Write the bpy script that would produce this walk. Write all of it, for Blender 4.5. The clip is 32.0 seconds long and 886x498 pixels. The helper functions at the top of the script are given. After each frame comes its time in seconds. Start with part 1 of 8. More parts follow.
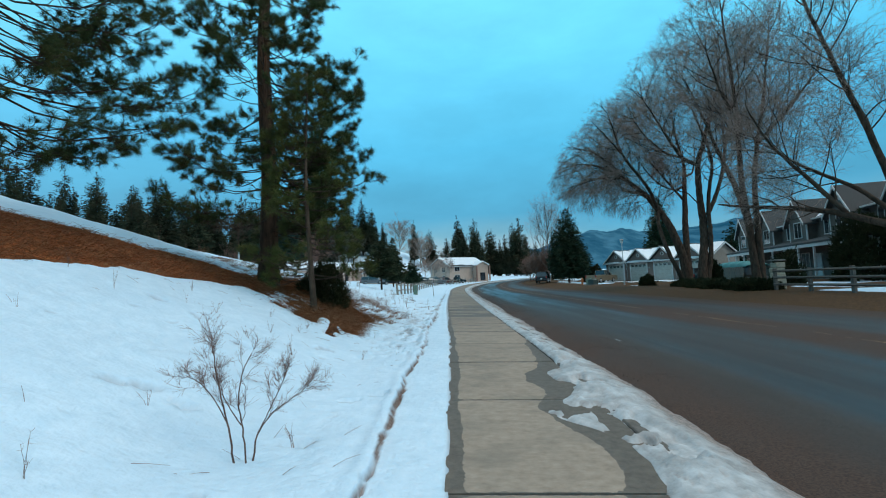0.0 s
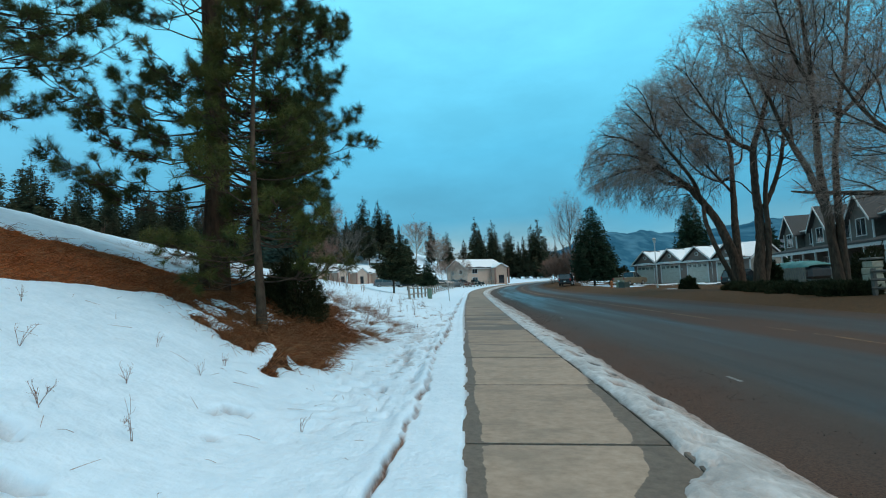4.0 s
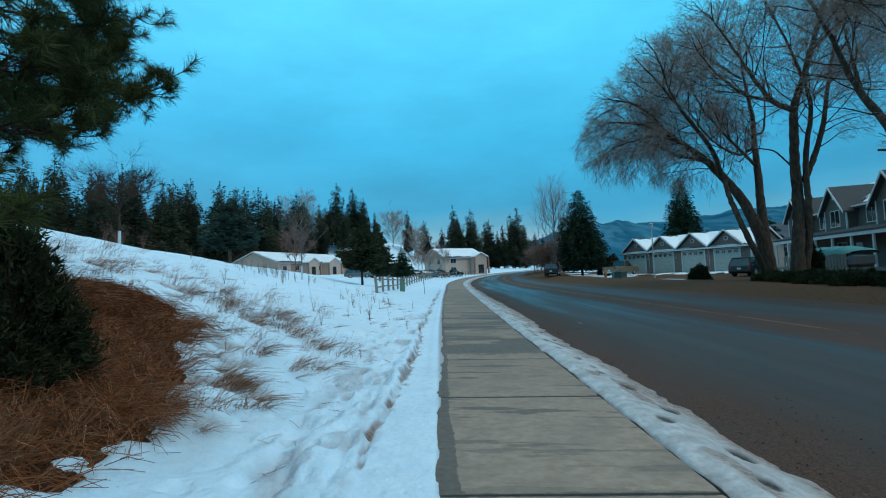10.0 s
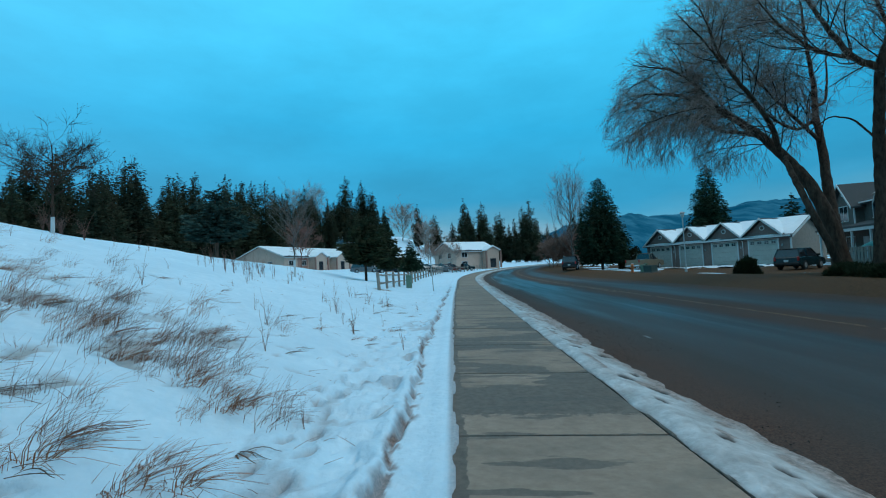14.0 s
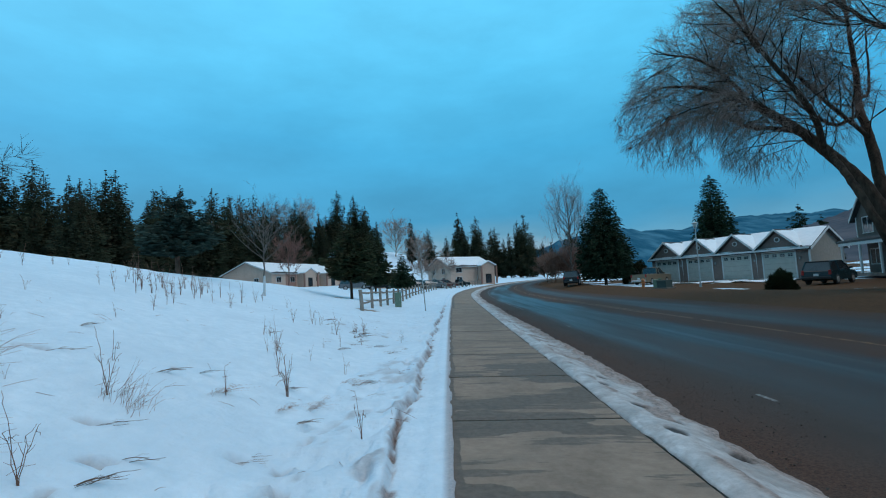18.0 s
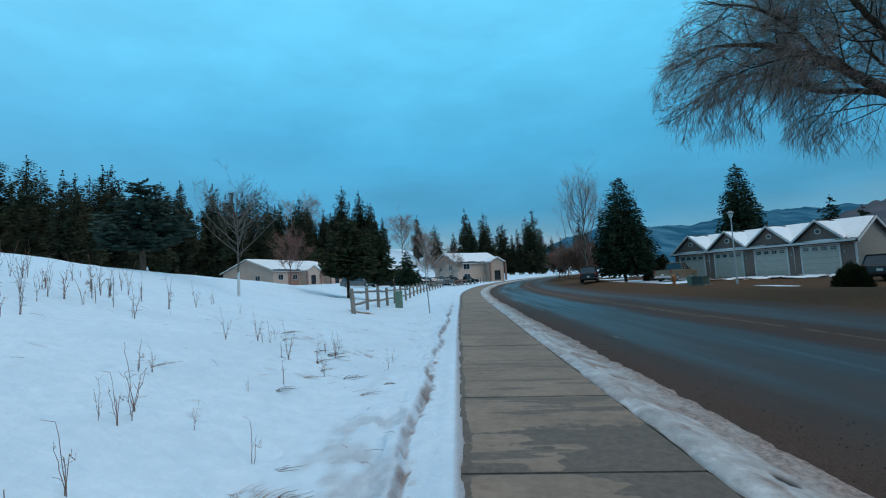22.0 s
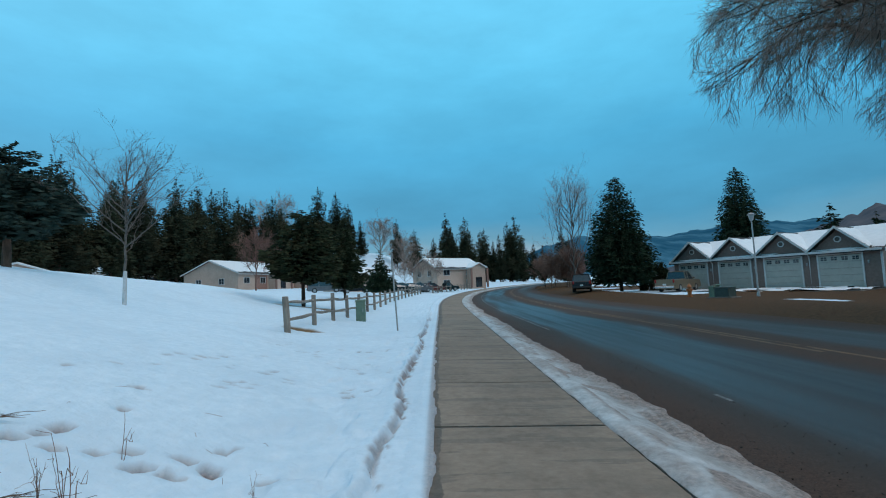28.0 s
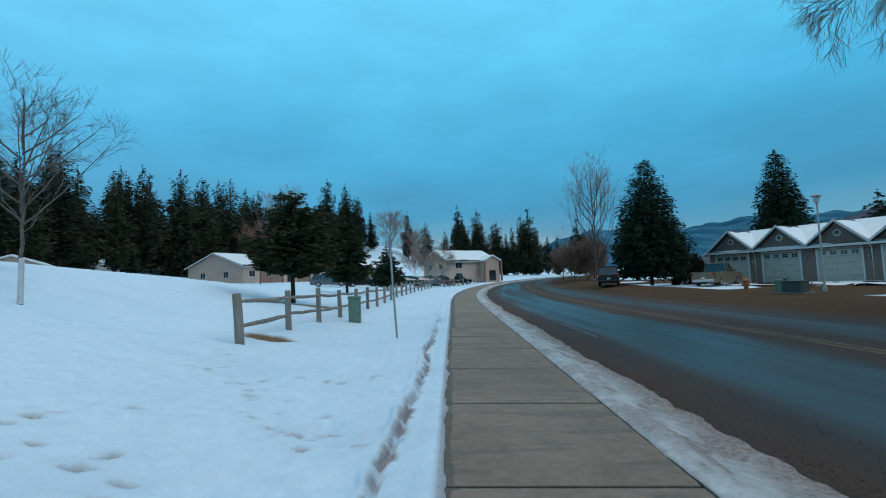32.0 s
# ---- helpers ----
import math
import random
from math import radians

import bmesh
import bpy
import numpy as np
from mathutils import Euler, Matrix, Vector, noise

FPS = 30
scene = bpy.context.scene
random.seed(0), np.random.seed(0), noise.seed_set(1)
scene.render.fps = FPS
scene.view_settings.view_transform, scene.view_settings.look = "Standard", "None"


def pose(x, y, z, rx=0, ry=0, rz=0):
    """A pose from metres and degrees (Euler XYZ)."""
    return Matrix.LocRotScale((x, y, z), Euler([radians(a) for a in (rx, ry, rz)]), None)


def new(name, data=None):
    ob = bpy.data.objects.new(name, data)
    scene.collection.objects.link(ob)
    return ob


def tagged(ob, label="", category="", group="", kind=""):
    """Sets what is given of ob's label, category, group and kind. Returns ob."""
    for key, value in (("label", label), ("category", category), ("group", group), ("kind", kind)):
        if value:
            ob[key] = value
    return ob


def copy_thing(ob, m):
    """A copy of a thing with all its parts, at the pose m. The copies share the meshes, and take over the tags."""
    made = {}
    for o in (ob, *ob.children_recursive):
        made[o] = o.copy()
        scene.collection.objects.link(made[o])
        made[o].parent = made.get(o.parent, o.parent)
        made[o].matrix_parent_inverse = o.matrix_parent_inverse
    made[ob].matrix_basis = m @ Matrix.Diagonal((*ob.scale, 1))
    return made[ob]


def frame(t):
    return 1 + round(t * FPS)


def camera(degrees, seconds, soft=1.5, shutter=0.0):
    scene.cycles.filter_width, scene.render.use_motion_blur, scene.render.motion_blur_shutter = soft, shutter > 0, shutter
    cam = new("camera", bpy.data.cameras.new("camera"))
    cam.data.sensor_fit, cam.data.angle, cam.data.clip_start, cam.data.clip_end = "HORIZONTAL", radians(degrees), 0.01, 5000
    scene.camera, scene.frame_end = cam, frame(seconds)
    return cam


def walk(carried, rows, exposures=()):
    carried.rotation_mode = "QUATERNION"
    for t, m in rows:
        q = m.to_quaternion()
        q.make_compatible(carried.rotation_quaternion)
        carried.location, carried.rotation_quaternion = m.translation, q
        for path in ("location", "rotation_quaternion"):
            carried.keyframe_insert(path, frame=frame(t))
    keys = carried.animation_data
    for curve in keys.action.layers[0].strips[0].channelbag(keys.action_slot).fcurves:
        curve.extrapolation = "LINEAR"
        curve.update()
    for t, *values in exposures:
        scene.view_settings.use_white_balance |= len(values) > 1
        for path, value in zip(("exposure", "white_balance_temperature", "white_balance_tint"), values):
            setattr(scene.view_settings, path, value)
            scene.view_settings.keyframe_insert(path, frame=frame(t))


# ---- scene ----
cam = camera(85.0, 32.0, 1.1)
METRES, EYE, TILT, LEAN, TURN = 32.6, 1.5, 0.0, 4.2, 1.4
ROWS = [
    (0.0, 0.0, 0.0, 0.0, -0.11, 3.91, -1.58),
    (0.5, 0.0016, 0.0153, 0.0002, -0.49, 3.97, -1.55),
    (1.0, 0.002, 0.0306, 0.0006, 0.89, 3.74, -1.92),
    (1.5, 0.0019, 0.0463, 0.0012, 0.18, 4.46, -1.59),
    (2.0, 0.003, 0.0613, 0.0013, -0.12, 4.42, -1.25),
    (2.5, 0.0018, 0.0768, 0.0008, 2.11, 4.22, -1.46),
    (4.5, 0.0032, 0.1415, 0.0007, 1.94, 4.1, -1.61),
    (5.0, 0.0039, 0.1574, 0.0004, 1.94, 3.86, -1.44),
    (5.5, 0.0042, 0.174, 0.0007, -0.59, 3.66, -1.19),
    (6.0, 0.0045, 0.1899, 0.0011, -0.07, 3.64, -0.81),
    (6.5, 0.0039, 0.2067, 0.0008, 0.61, 4.04, -1.18),
    (7.0, 0.0048, 0.2223, 0.001, 0.22, 4.04, -1.44),
    (7.5, 0.0042, 0.2384, 0.0007, 3.71, 3.09, -1.78),
    (8.0, 0.0037, 0.2552, 0.0016, 2.81, 3.71, -1.6),
    (8.5, 0.0043, 0.2708, 0.0013, 2.92, 3.25, -1.57),
    (9.0, 0.0042, 0.2864, 0.001, 2.42, 2.85, -1.95),
    (9.5, 0.0055, 0.3019, 0.0014, -1.37, 3.48, -1.19),
    (10.0, 0.0055, 0.3169, 0.0021, -0.61, 3.06, -1.39),
    (10.5, 0.0047, 0.3331, 0.0025, -0.25, 3.5, -1.44),
    (11.0, 0.0056, 0.3482, 0.0027, 0.38, 3.49, -1.37),
    (11.5, 0.0051, 0.363, 0.0021, 1.62, 2.89, -1.44),
    (12.0, 0.0048, 0.3783, 0.0026, 1.04, 3.19, -1.79),
    (12.5, 0.0058, 0.3926, 0.0026, 2.01, 2.37, -1.67),
    (13.0, 0.0051, 0.4082, 0.0027, 0.4, 2.61, -1.25),
    (13.5, 0.006, 0.4238, 0.0026, -0.91, 2.71, -0.92),
    (14.0, 0.006, 0.4394, 0.0028, 0.65, 2.36, -1.16),
    (14.5, 0.006, 0.4554, 0.0035, -1.02, 3.75, -1.35),
    (16.5, 0.0051, 0.5112, 0.0045, 0.43, 4.63, -0.63),
    (17.0, 0.0049, 0.5272, 0.0049, -1.01, 5.12, -0.64),
    (17.5, 0.0063, 0.5425, 0.0044, -1.27, 4.83, -0.72),
    (18.0, 0.0059, 0.5578, 0.0043, -0.06, 4.23, -0.9),
    (18.5, 0.0061, 0.574, 0.0049, -1.03, 4.77, -0.8),
    (19.0, 0.0068, 0.5896, 0.0054, 0.07, 4.33, -0.44),
    (19.5, 0.0066, 0.6054, 0.0052, -0.26, 4.72, -0.51),
    (20.0, 0.008, 0.6199, 0.0053, -1.28, 5.17, -0.52),
    (20.5, 0.0085, 0.6347, 0.0053, 0.39, 4.71, -0.81),
    (21.0, 0.008, 0.6509, 0.0057, -0.87, 4.67, -1.18),
    (21.5, 0.0082, 0.6662, 0.0053, -0.96, 4.35, -0.63),
    (22.0, 0.0066, 0.6829, 0.0049, 0.8, 3.88, -0.72),
    (22.5, 0.0075, 0.699, 0.0047, -1.69, 4.64, -0.83),
    (23.0, 0.0084, 0.714, 0.0053, -1.9, 4.23, -0.47),
    (23.5, 0.0077, 0.7296, 0.0056, -4.61, 4.85, -0.78),
    (24.0, 0.0084, 0.7445, 0.0053, -4.64, 4.99, -0.69),
    (24.5, 0.0068, 0.7599, 0.0053, -2.16, 5.38, -0.93),
    (26.5, 0.0097, 0.8155, 0.0042, -2.62, 5.62, -1.14),
    (27.0, 0.0095, 0.8314, 0.0041, 1.12, 4.62, -1.14),
    (27.5, 0.0096, 0.8488, 0.0052, -1.53, 4.88, -1.22),
    (28.0, 0.0109, 0.8652, 0.0063, -1.63, 4.67, -1.64),
    (28.5, 0.0105, 0.8832, 0.0056, -1.53, 5.67, -2.15),
    (29.0, 0.0117, 0.8998, 0.0051, -2.69, 6.44, -2.28),
    (29.5, 0.0119, 0.9153, 0.005, -1.53, 5.72, -2.23),
    (30.0, 0.0109, 0.9321, 0.0058, -2.78, 6.12, -1.69),
    (30.5, 0.0115, 0.9486, 0.0058, -2.41, 5.64, -1.22),
    (31.0, 0.0109, 0.9654, 0.005, -0.75, 4.88, -1.52),
    (31.5, 0.012, 0.9825, 0.0056, -1.35, 4.62, -1.65),
    (32.0, 0.013, 0.9984, 0.0065, -0.25, 3.87, -1.68),
]
walk(cam, [(t, pose(0, 0, EYE, TILT, LEAN, TURN) @ pose(METRES * x, METRES * y, METRES * z, 90 + pitch, roll, yaw)) for t, x, y, z, yaw, pitch, roll in ROWS],
     [(0.0, 0.36, 6600, 10), (6.0, 0.36, 7000, 10), (8.0, 0.38, 6800, 10), (9.5, 0.24, 6300, 6), (11.0, 0.08, 5350, -3), (13.0, 0.0, 5350, -3), (14.5, 0.0, 5650, 0), (16.5, 0.0, 5850, 10), (20.0, 0.02, 6250, 13), (24.0, 0.04, 6250, 15), (28.0, 0.02, 6450, 15), (30.0, 0.02, 6500, 15), (32.0, 0.0, 6250, 12)])

# ---- light ----
def build_world():
    w = bpy.data.worlds.new("overcast_sky")
    scene.world = w
    w.use_nodes = True
    nt = w.node_tree
    nt.nodes.clear()
    N, K = nt.nodes.new, nt.links.new
    out, bg = N("ShaderNodeOutputWorld"), N("ShaderNodeBackground")
    sky = N("ShaderNodeTexSky")
    sky.sky_type, sky.sun_disc = "NISHITA", False
    sky.sun_elevation, sky.sun_rotation = radians(38), radians(-60)
    tc, sep = N("ShaderNodeTexCoord"), N("ShaderNodeSeparateXYZ")
    K(tc.outputs["Generated"], sep.inputs[0])
    noise_n = N("ShaderNodeTexNoise")
    stretch = N("ShaderNodeMapping")
    stretch.inputs["Scale"].default_value = (1.5, 1.5, 4.0)
    K(tc.outputs["Generated"], stretch.inputs["Vector"])
    K(stretch.outputs["Vector"], noise_n.inputs["Vector"])
    noise_n.inputs["Scale"].default_value, noise_n.inputs["Detail"].default_value = 1.5, 5.0
    wob = N("ShaderNodeMath")
    wob.operation = "MULTIPLY_ADD"
    K(noise_n.outputs["Fac"], wob.inputs[0])
    wob.inputs[1].default_value = SKY_WOBBLE
    K(sep.outputs["Z"], wob.inputs[2])
    ramp = N("ShaderNodeValToRGB")
    cr = ramp.color_ramp
    cr.elements[0].position, cr.elements[0].color = SKY_STEPS[0][0], (*SKY_STEPS[0][1], 1)
    cr.elements[1].position, cr.elements[1].color = SKY_STEPS[-1][0], (*SKY_STEPS[-1][1], 1)
    for p, c in SKY_STEPS[1:-1]:
        e = cr.elements.new(p)
        e.color = (*c, 1)
    K(wob.outputs[0], ramp.inputs["Fac"])
    mixc = N("ShaderNodeMix")
    mixc.data_type = "RGBA"
    mixc.inputs["Factor"].default_value = 0.06
    n2, mr = N("ShaderNodeTexNoise"), N("ShaderNodeMapRange")
    n2.inputs["Scale"].default_value, n2.inputs["Detail"].default_value, n2.inputs["Roughness"].default_value = 2.6, 6.0, 0.6
    K(stretch.outputs["Vector"], n2.inputs["Vector"])
    K(n2.outputs["Fac"], mr.inputs["Value"])
    mr.inputs["From Min"].default_value, mr.inputs["From Max"].default_value = 0.35, 0.65
    mr.inputs["To Min"].default_value, mr.inputs["To Max"].default_value = 0.93, 1.07
    cl = N("ShaderNodeVectorMath")
    cl.operation = "SCALE"
    K(ramp.outputs["Color"], cl.inputs[0])
    K(mr.outputs["Result"], cl.inputs["Scale"])
    K(cl.outputs["Vector"], mixc.inputs[6])
    scl = N("ShaderNodeVectorMath")
    scl.operation = "SCALE"
    scl.inputs["Scale"].default_value = 0.1
    K(sky.outputs["Color"], scl.inputs[0])
    K(scl.outputs["Vector"], mixc.inputs[7])
    K(mixc.outputs[2], bg.inputs["Color"])
    bg.inputs["Strength"].default_value = SKY_STRENGTH
    K(bg.outputs[0], out.inputs[0])


# cloud colours from the horizon upward: (height of the view ray, linear colour)
SKY_STEPS = [(0.0, (0.36, 0.44, 0.49)), (0.115, (0.36, 0.49, 0.56)), (0.155, (0.13, 0.35, 0.48)), (0.21, (0.055, 0.31, 0.50)),
             (0.36, (0.072, 0.45, 0.72)), (0.50, (0.12, 0.60, 0.89)), (0.66, (0.16, 0.66, 0.94)), (0.80, (0.36, 0.56, 0.68)), (1.0, (0.86, 0.76, 0.70))]
SKY_WOBBLE = 0.16
SKY_STRENGTH = 1.0
build_world()
sun = new("sun", bpy.data.lights.new("sun", "SUN"))
sun.data.energy, sun.data.angle, sun.data.color = 0.75, radians(25), (1.0, 0.95, 0.88)
sun.rotation_euler = (radians(48), 0, radians(60))


# ---- materials ----
MATS = {}


def mat(name, a, b, scale=6.0, rough=0.8, metal=0.0, bump=0.0, bscale=60.0, c=None, cscale=0.8, camt=0.5, stretch=(1, 1, 1), rvar=0.0, spec=None, coords="Object", rand=0.0, bdist=0.02):
    """Two base colours by fine noise, a third by large patches, bump and roughness variation."""
    m = bpy.data.materials.new(name)
    m.use_nodes = True
    nt = m.node_tree
    N, K = nt.nodes.new, nt.links.new
    p = nt.nodes["Principled BSDF"]
    tc, mp = N("ShaderNodeTexCoord"), N("ShaderNodeMapping")
    mp.inputs["Scale"].default_value = stretch
    K(tc.outputs[coords], mp.inputs["Vector"])
    n1 = N("ShaderNodeTexNoise")
    n1.inputs["Scale"].default_value, n1.inputs["Detail"].default_value, n1.inputs["Roughness"].default_value = scale, 6, 0.65
    K(mp.outputs[0], n1.inputs["Vector"])
    r1 = N("ShaderNodeValToRGB")
    r1.color_ramp.elements[0].position, r1.color_ramp.elements[1].position = 0.32, 0.68
    r1.color_ramp.elements[0].color, r1.color_ramp.elements[1].color = (*a, 1), (*b, 1)
    K(n1.outputs["Fac"], r1.inputs["Fac"])
    col = r1.outputs["Color"]
    if c is not None:
        n2 = N("ShaderNodeTexNoise")
        n2.inputs["Scale"].default_value, n2.inputs["Detail"].default_value = cscale, 4
        K(mp.outputs[0], n2.inputs["Vector"])
        r2 = N("ShaderNodeValToRGB")
        r2.color_ramp.elements[0].position, r2.color_ramp.elements[1].position = 0.48, 0.66
        K(n2.outputs["Fac"], r2.inputs["Fac"])
        mul = N("ShaderNodeMath")
        mul.operation = "MULTIPLY"
        mul.inputs[1].default_value = camt
        K(r2.outputs["Color"], mul.inputs[0])
        mx = N("ShaderNodeMix")
        mx.data_type = "RGBA"
        K(mul.outputs[0], mx.inputs["Factor"])
        K(col, mx.inputs[6])
        mx.inputs[7].default_value = (*c, 1)
        col = mx.outputs[2]
    if rand:
        oi, hsv, ma = N("ShaderNodeObjectInfo"), N("ShaderNodeHueSaturation"), N("ShaderNodeMath")
        ma.operation = "MULTIPLY_ADD"
        ma.inputs[1].default_value, ma.inputs[2].default_value = rand, 1 - rand / 2
        K(oi.outputs["Random"], ma.inputs[0])
        K(ma.outputs[0], hsv.inputs["Value"])
        K(col, hsv.inputs["Color"])
        col = hsv.outputs["Color"]
    K(col, p.inputs["Base Color"])
    p.inputs["Metallic"].default_value = metal
    p.inputs["Roughness"].default_value = rough
    if spec is not None:
        p.inputs["Specular IOR Level"].default_value = spec
    if rvar:
        ma = N("ShaderNodeMath")
        ma.operation, ma.use_clamp = "MULTIPLY_ADD", True
        ma.inputs[1].default_value, ma.inputs[2].default_value = rvar, rough - rvar / 2
        K(n1.outputs["Fac"], ma.inputs[0])
        K(ma.outputs[0], p.inputs["Roughness"])
    if bump:
        n3, bp = N("ShaderNodeTexNoise"), N("ShaderNodeBump")
        n3.inputs["Scale"].default_value, n3.inputs["Detail"].default_value = bscale, 5
        K(mp.outputs[0], n3.inputs["Vector"])
        bp.inputs["Strength"].default_value, bp.inputs["Distance"].default_value = bump, bdist
        K(n3.outputs["Fac"], bp.inputs["Height"])
        K(bp.outputs[0], p.inputs["Normal"])
    MATS[name] = m
    return m


def blend_by(m, attribute, a, b, scale, rough, broken=None, edge=None):
    """Mixes in another noisy colour where a vertex attribute of the mesh says so."""
    nt = m.node_tree
    N, K = nt.nodes.new, nt.links.new
    p = nt.nodes["Principled BSDF"]
    at = N("ShaderNodeAttribute")
    at.attribute_name = attribute
    n1, r1 = N("ShaderNodeTexNoise"), N("ShaderNodeValToRGB")
    n1.inputs["Scale"].default_value, n1.inputs["Detail"].default_value, n1.inputs["Roughness"].default_value = scale, 6, 0.7
    tc = N("ShaderNodeTexCoord")
    K(tc.outputs["Object"], n1.inputs["Vector"])
    r1.color_ramp.elements[0].position, r1.color_ramp.elements[1].position = 0.35, 0.65
    r1.color_ramp.elements[0].color, r1.color_ramp.elements[1].color = (*a, 1), (*b, 1)
    K(n1.outputs["Fac"], r1.inputs["Fac"])
    mx, mr = N("ShaderNodeMix"), N("ShaderNodeMix")
    mx.data_type = "RGBA"
    fac = at.outputs["Fac"]
    if broken is not None:
        # sharp-edged streaks within the given area: scales along x and y, and the noise's limits
        mp, n2, r2, mu = N("ShaderNodeMapping"), N("ShaderNodeTexNoise"), N("ShaderNodeMapRange"), N("ShaderNodeMath")
        mp.inputs["Scale"].default_value = (broken[0], broken[1], 1)
        n2.inputs["Scale"].default_value, n2.inputs["Detail"].default_value, n2.inputs["Roughness"].default_value = 1.0, 7, 0.6
        K(tc.outputs["Object"], mp.inputs["Vector"])
        K(mp.outputs[0], n2.inputs["Vector"])
        K(n2.outputs["Fac"], r2.inputs["Value"])
        r2.inputs["From Min"].default_value, r2.inputs["From Max"].default_value = broken[2], broken[3]
        mu.operation = "MULTIPLY"
        K(r2.outputs["Result"], mu.inputs[0])
        K(at.outputs["Fac"], mu.inputs[1])
        fac = mu.outputs[0]
    if edge is not None:
        # a soft area cut to a crisp ragged edge: noise scale and its reach
        n3, ad, r3 = N("ShaderNodeTexNoise"), N("ShaderNodeMath"), N("ShaderNodeMapRange")
        n3.inputs["Scale"].default_value, n3.inputs["Detail"].default_value, n3.inputs["Roughness"].default_value = edge[0], 6, 0.65
        K(tc.outputs["Object"], n3.inputs["Vector"])
        ad.operation = "MULTIPLY_ADD"
        K(n3.outputs["Fac"], ad.inputs[0])
        ad.inputs[1].default_value = edge[1]
        K(fac, ad.inputs[2])
        r3.inputs["From Min"].default_value, r3.inputs["From Max"].default_value = 0.47 + edge[1] / 2, 0.53 + edge[1] / 2
        K(ad.outputs[0], r3.inputs["Value"])
        fac = r3.outputs["Result"]
    K(fac, mx.inputs["Factor"])
    K(fac, mr.inputs["Factor"])
    old = p.inputs["Base Color"].links[0].from_socket
    K(old, mx.inputs[6])
    K(r1.outputs["Color"], mx.inputs[7])
    K(mx.outputs[2], p.inputs["Base Color"])
    links = p.inputs["Roughness"].links
    if links:
        K(links[0].from_socket, mr.inputs[2])
    else:
        mr.inputs[2].default_value = p.inputs["Roughness"].default_value
    mr.inputs[3].default_value = rough
    K(mr.outputs[0], p.inputs["Roughness"])


snow = mat("snow", (0.70, 0.76, 0.81), (0.82, 0.86, 0.89), 3.0, 0.55, bump=0.5, bscale=14, c=(0.62, 0.67, 0.72), cscale=0.5, camt=0.4, bdist=0.03)
# the sky's blue light on the snow is put into these base colours
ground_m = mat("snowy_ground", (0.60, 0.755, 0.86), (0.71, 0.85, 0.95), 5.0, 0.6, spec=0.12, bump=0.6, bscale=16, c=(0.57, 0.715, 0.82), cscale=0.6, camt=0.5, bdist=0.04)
blend_by(ground_m, "litter", (0.10, 0.026, 0.009), (0.47, 0.14, 0.042), 40, 0.95, edge=(7, 0.8))
# dead grass and soil near the pines, their shade put into the darker brown
blend_by(ground_m, "shaded_duff", (0.028, 0.013, 0.007), (0.125, 0.052, 0.025), 30, 0.95, edge=(7, 0.8))
blend_by(ground_m, "straw", (0.10, 0.06, 0.03), (0.30, 0.19, 0.10), 30, 0.95)
# brown of the dirty furrow, and painted shade inside the footprints
blend_by(ground_m, "dirt_and_shade", (0.10, 0.062, 0.048), (0.32, 0.225, 0.19), 30, 0.9)
blend_by(ground_m, "soil", (0.036, 0.020, 0.010), (0.130, 0.070, 0.034), 14, 0.95, edge=(2.5, 0.7))
berm_m = mat("old_snow", (0.36, 0.355, 0.35), (0.64, 0.64, 0.64), 6.0, 0.5, spec=0.3, bump=0.6, bscale=22, c=(0.27, 0.25, 0.235), cscale=1.6, camt=0.55, bdist=0.02)
blend_by(berm_m, "dirt_and_shade", (0.11, 0.08, 0.065), (0.40, 0.315, 0.275), 16, 0.85)
blend_by(berm_m, "hole", (0.028, 0.025, 0.023), (0.075, 0.065, 0.06), 18, 0.7)
roof_snow = mat("roof_snow", (0.70, 0.735, 0.76), (0.80, 0.82, 0.84), 2.0, 0.6, bump=0.4, bscale=8, bdist=0.04)
asphalt = mat("asphalt", (0.028, 0.024, 0.021), (0.092, 0.075, 0.064), 48, 0.8, spec=0.25, bump=0.5, bscale=150, c=(0.05, 0.043, 0.038), cscale=0.7, camt=0.6, rvar=0.25, bdist=0.006)
blend_by(asphalt, "wet", (0.030, 0.036, 0.040), (0.064, 0.072, 0.077), 40, 0.36)
blend_by(asphalt, "track", (0.020, 0.018, 0.017), (0.040, 0.036, 0.033), 60, 0.72, (1.6, 0.045, 0.46, 0.68))
blend_by(asphalt, "sand", (0.036, 0.020, 0.014), (0.115, 0.064, 0.044), 45, 0.95)
concrete = mat("concrete", (0.275, 0.213, 0.162), (0.385, 0.305, 0.238), 9, 0.85, spec=0.25, bump=0.35, bscale=160, c=(0.19, 0.165, 0.135), cscale=1.4, camt=0.5, stretch=(1, 1.35, 1), rand=0.12, coords="Object", bdist=0.004)
blend_by(concrete, "grubby", (0.165, 0.13, 0.10), (0.25, 0.20, 0.158), 7, 0.85)
blend_by(concrete, "damp", (0.11, 0.09, 0.073), (0.165, 0.138, 0.112), 12, 0.7, edge=(9, 0.55))
blend_by(concrete, "streaky", (0.10, 0.088, 0.075), (0.15, 0.13, 0.11), 14, 0.75, (0.55, 3.4, 0.56, 0.58))
joint_m = mat("dark_joint", (0.02, 0.017, 0.014), (0.05, 0.042, 0.035), 14, 0.95, spec=0.1)
kerb_m = mat("kerb_concrete", (0.10, 0.085, 0.073), (0.19, 0.165, 0.14), 12, 0.85, bump=0.4, bscale=120, c=(0.05, 0.043, 0.038), cscale=2.5, camt=0.7, bdist=0.005)
grit_m = mat("road_grit", (0.018, 0.015, 0.014), (0.13, 0.105, 0.09), 20, 0.85, spec=0.2)
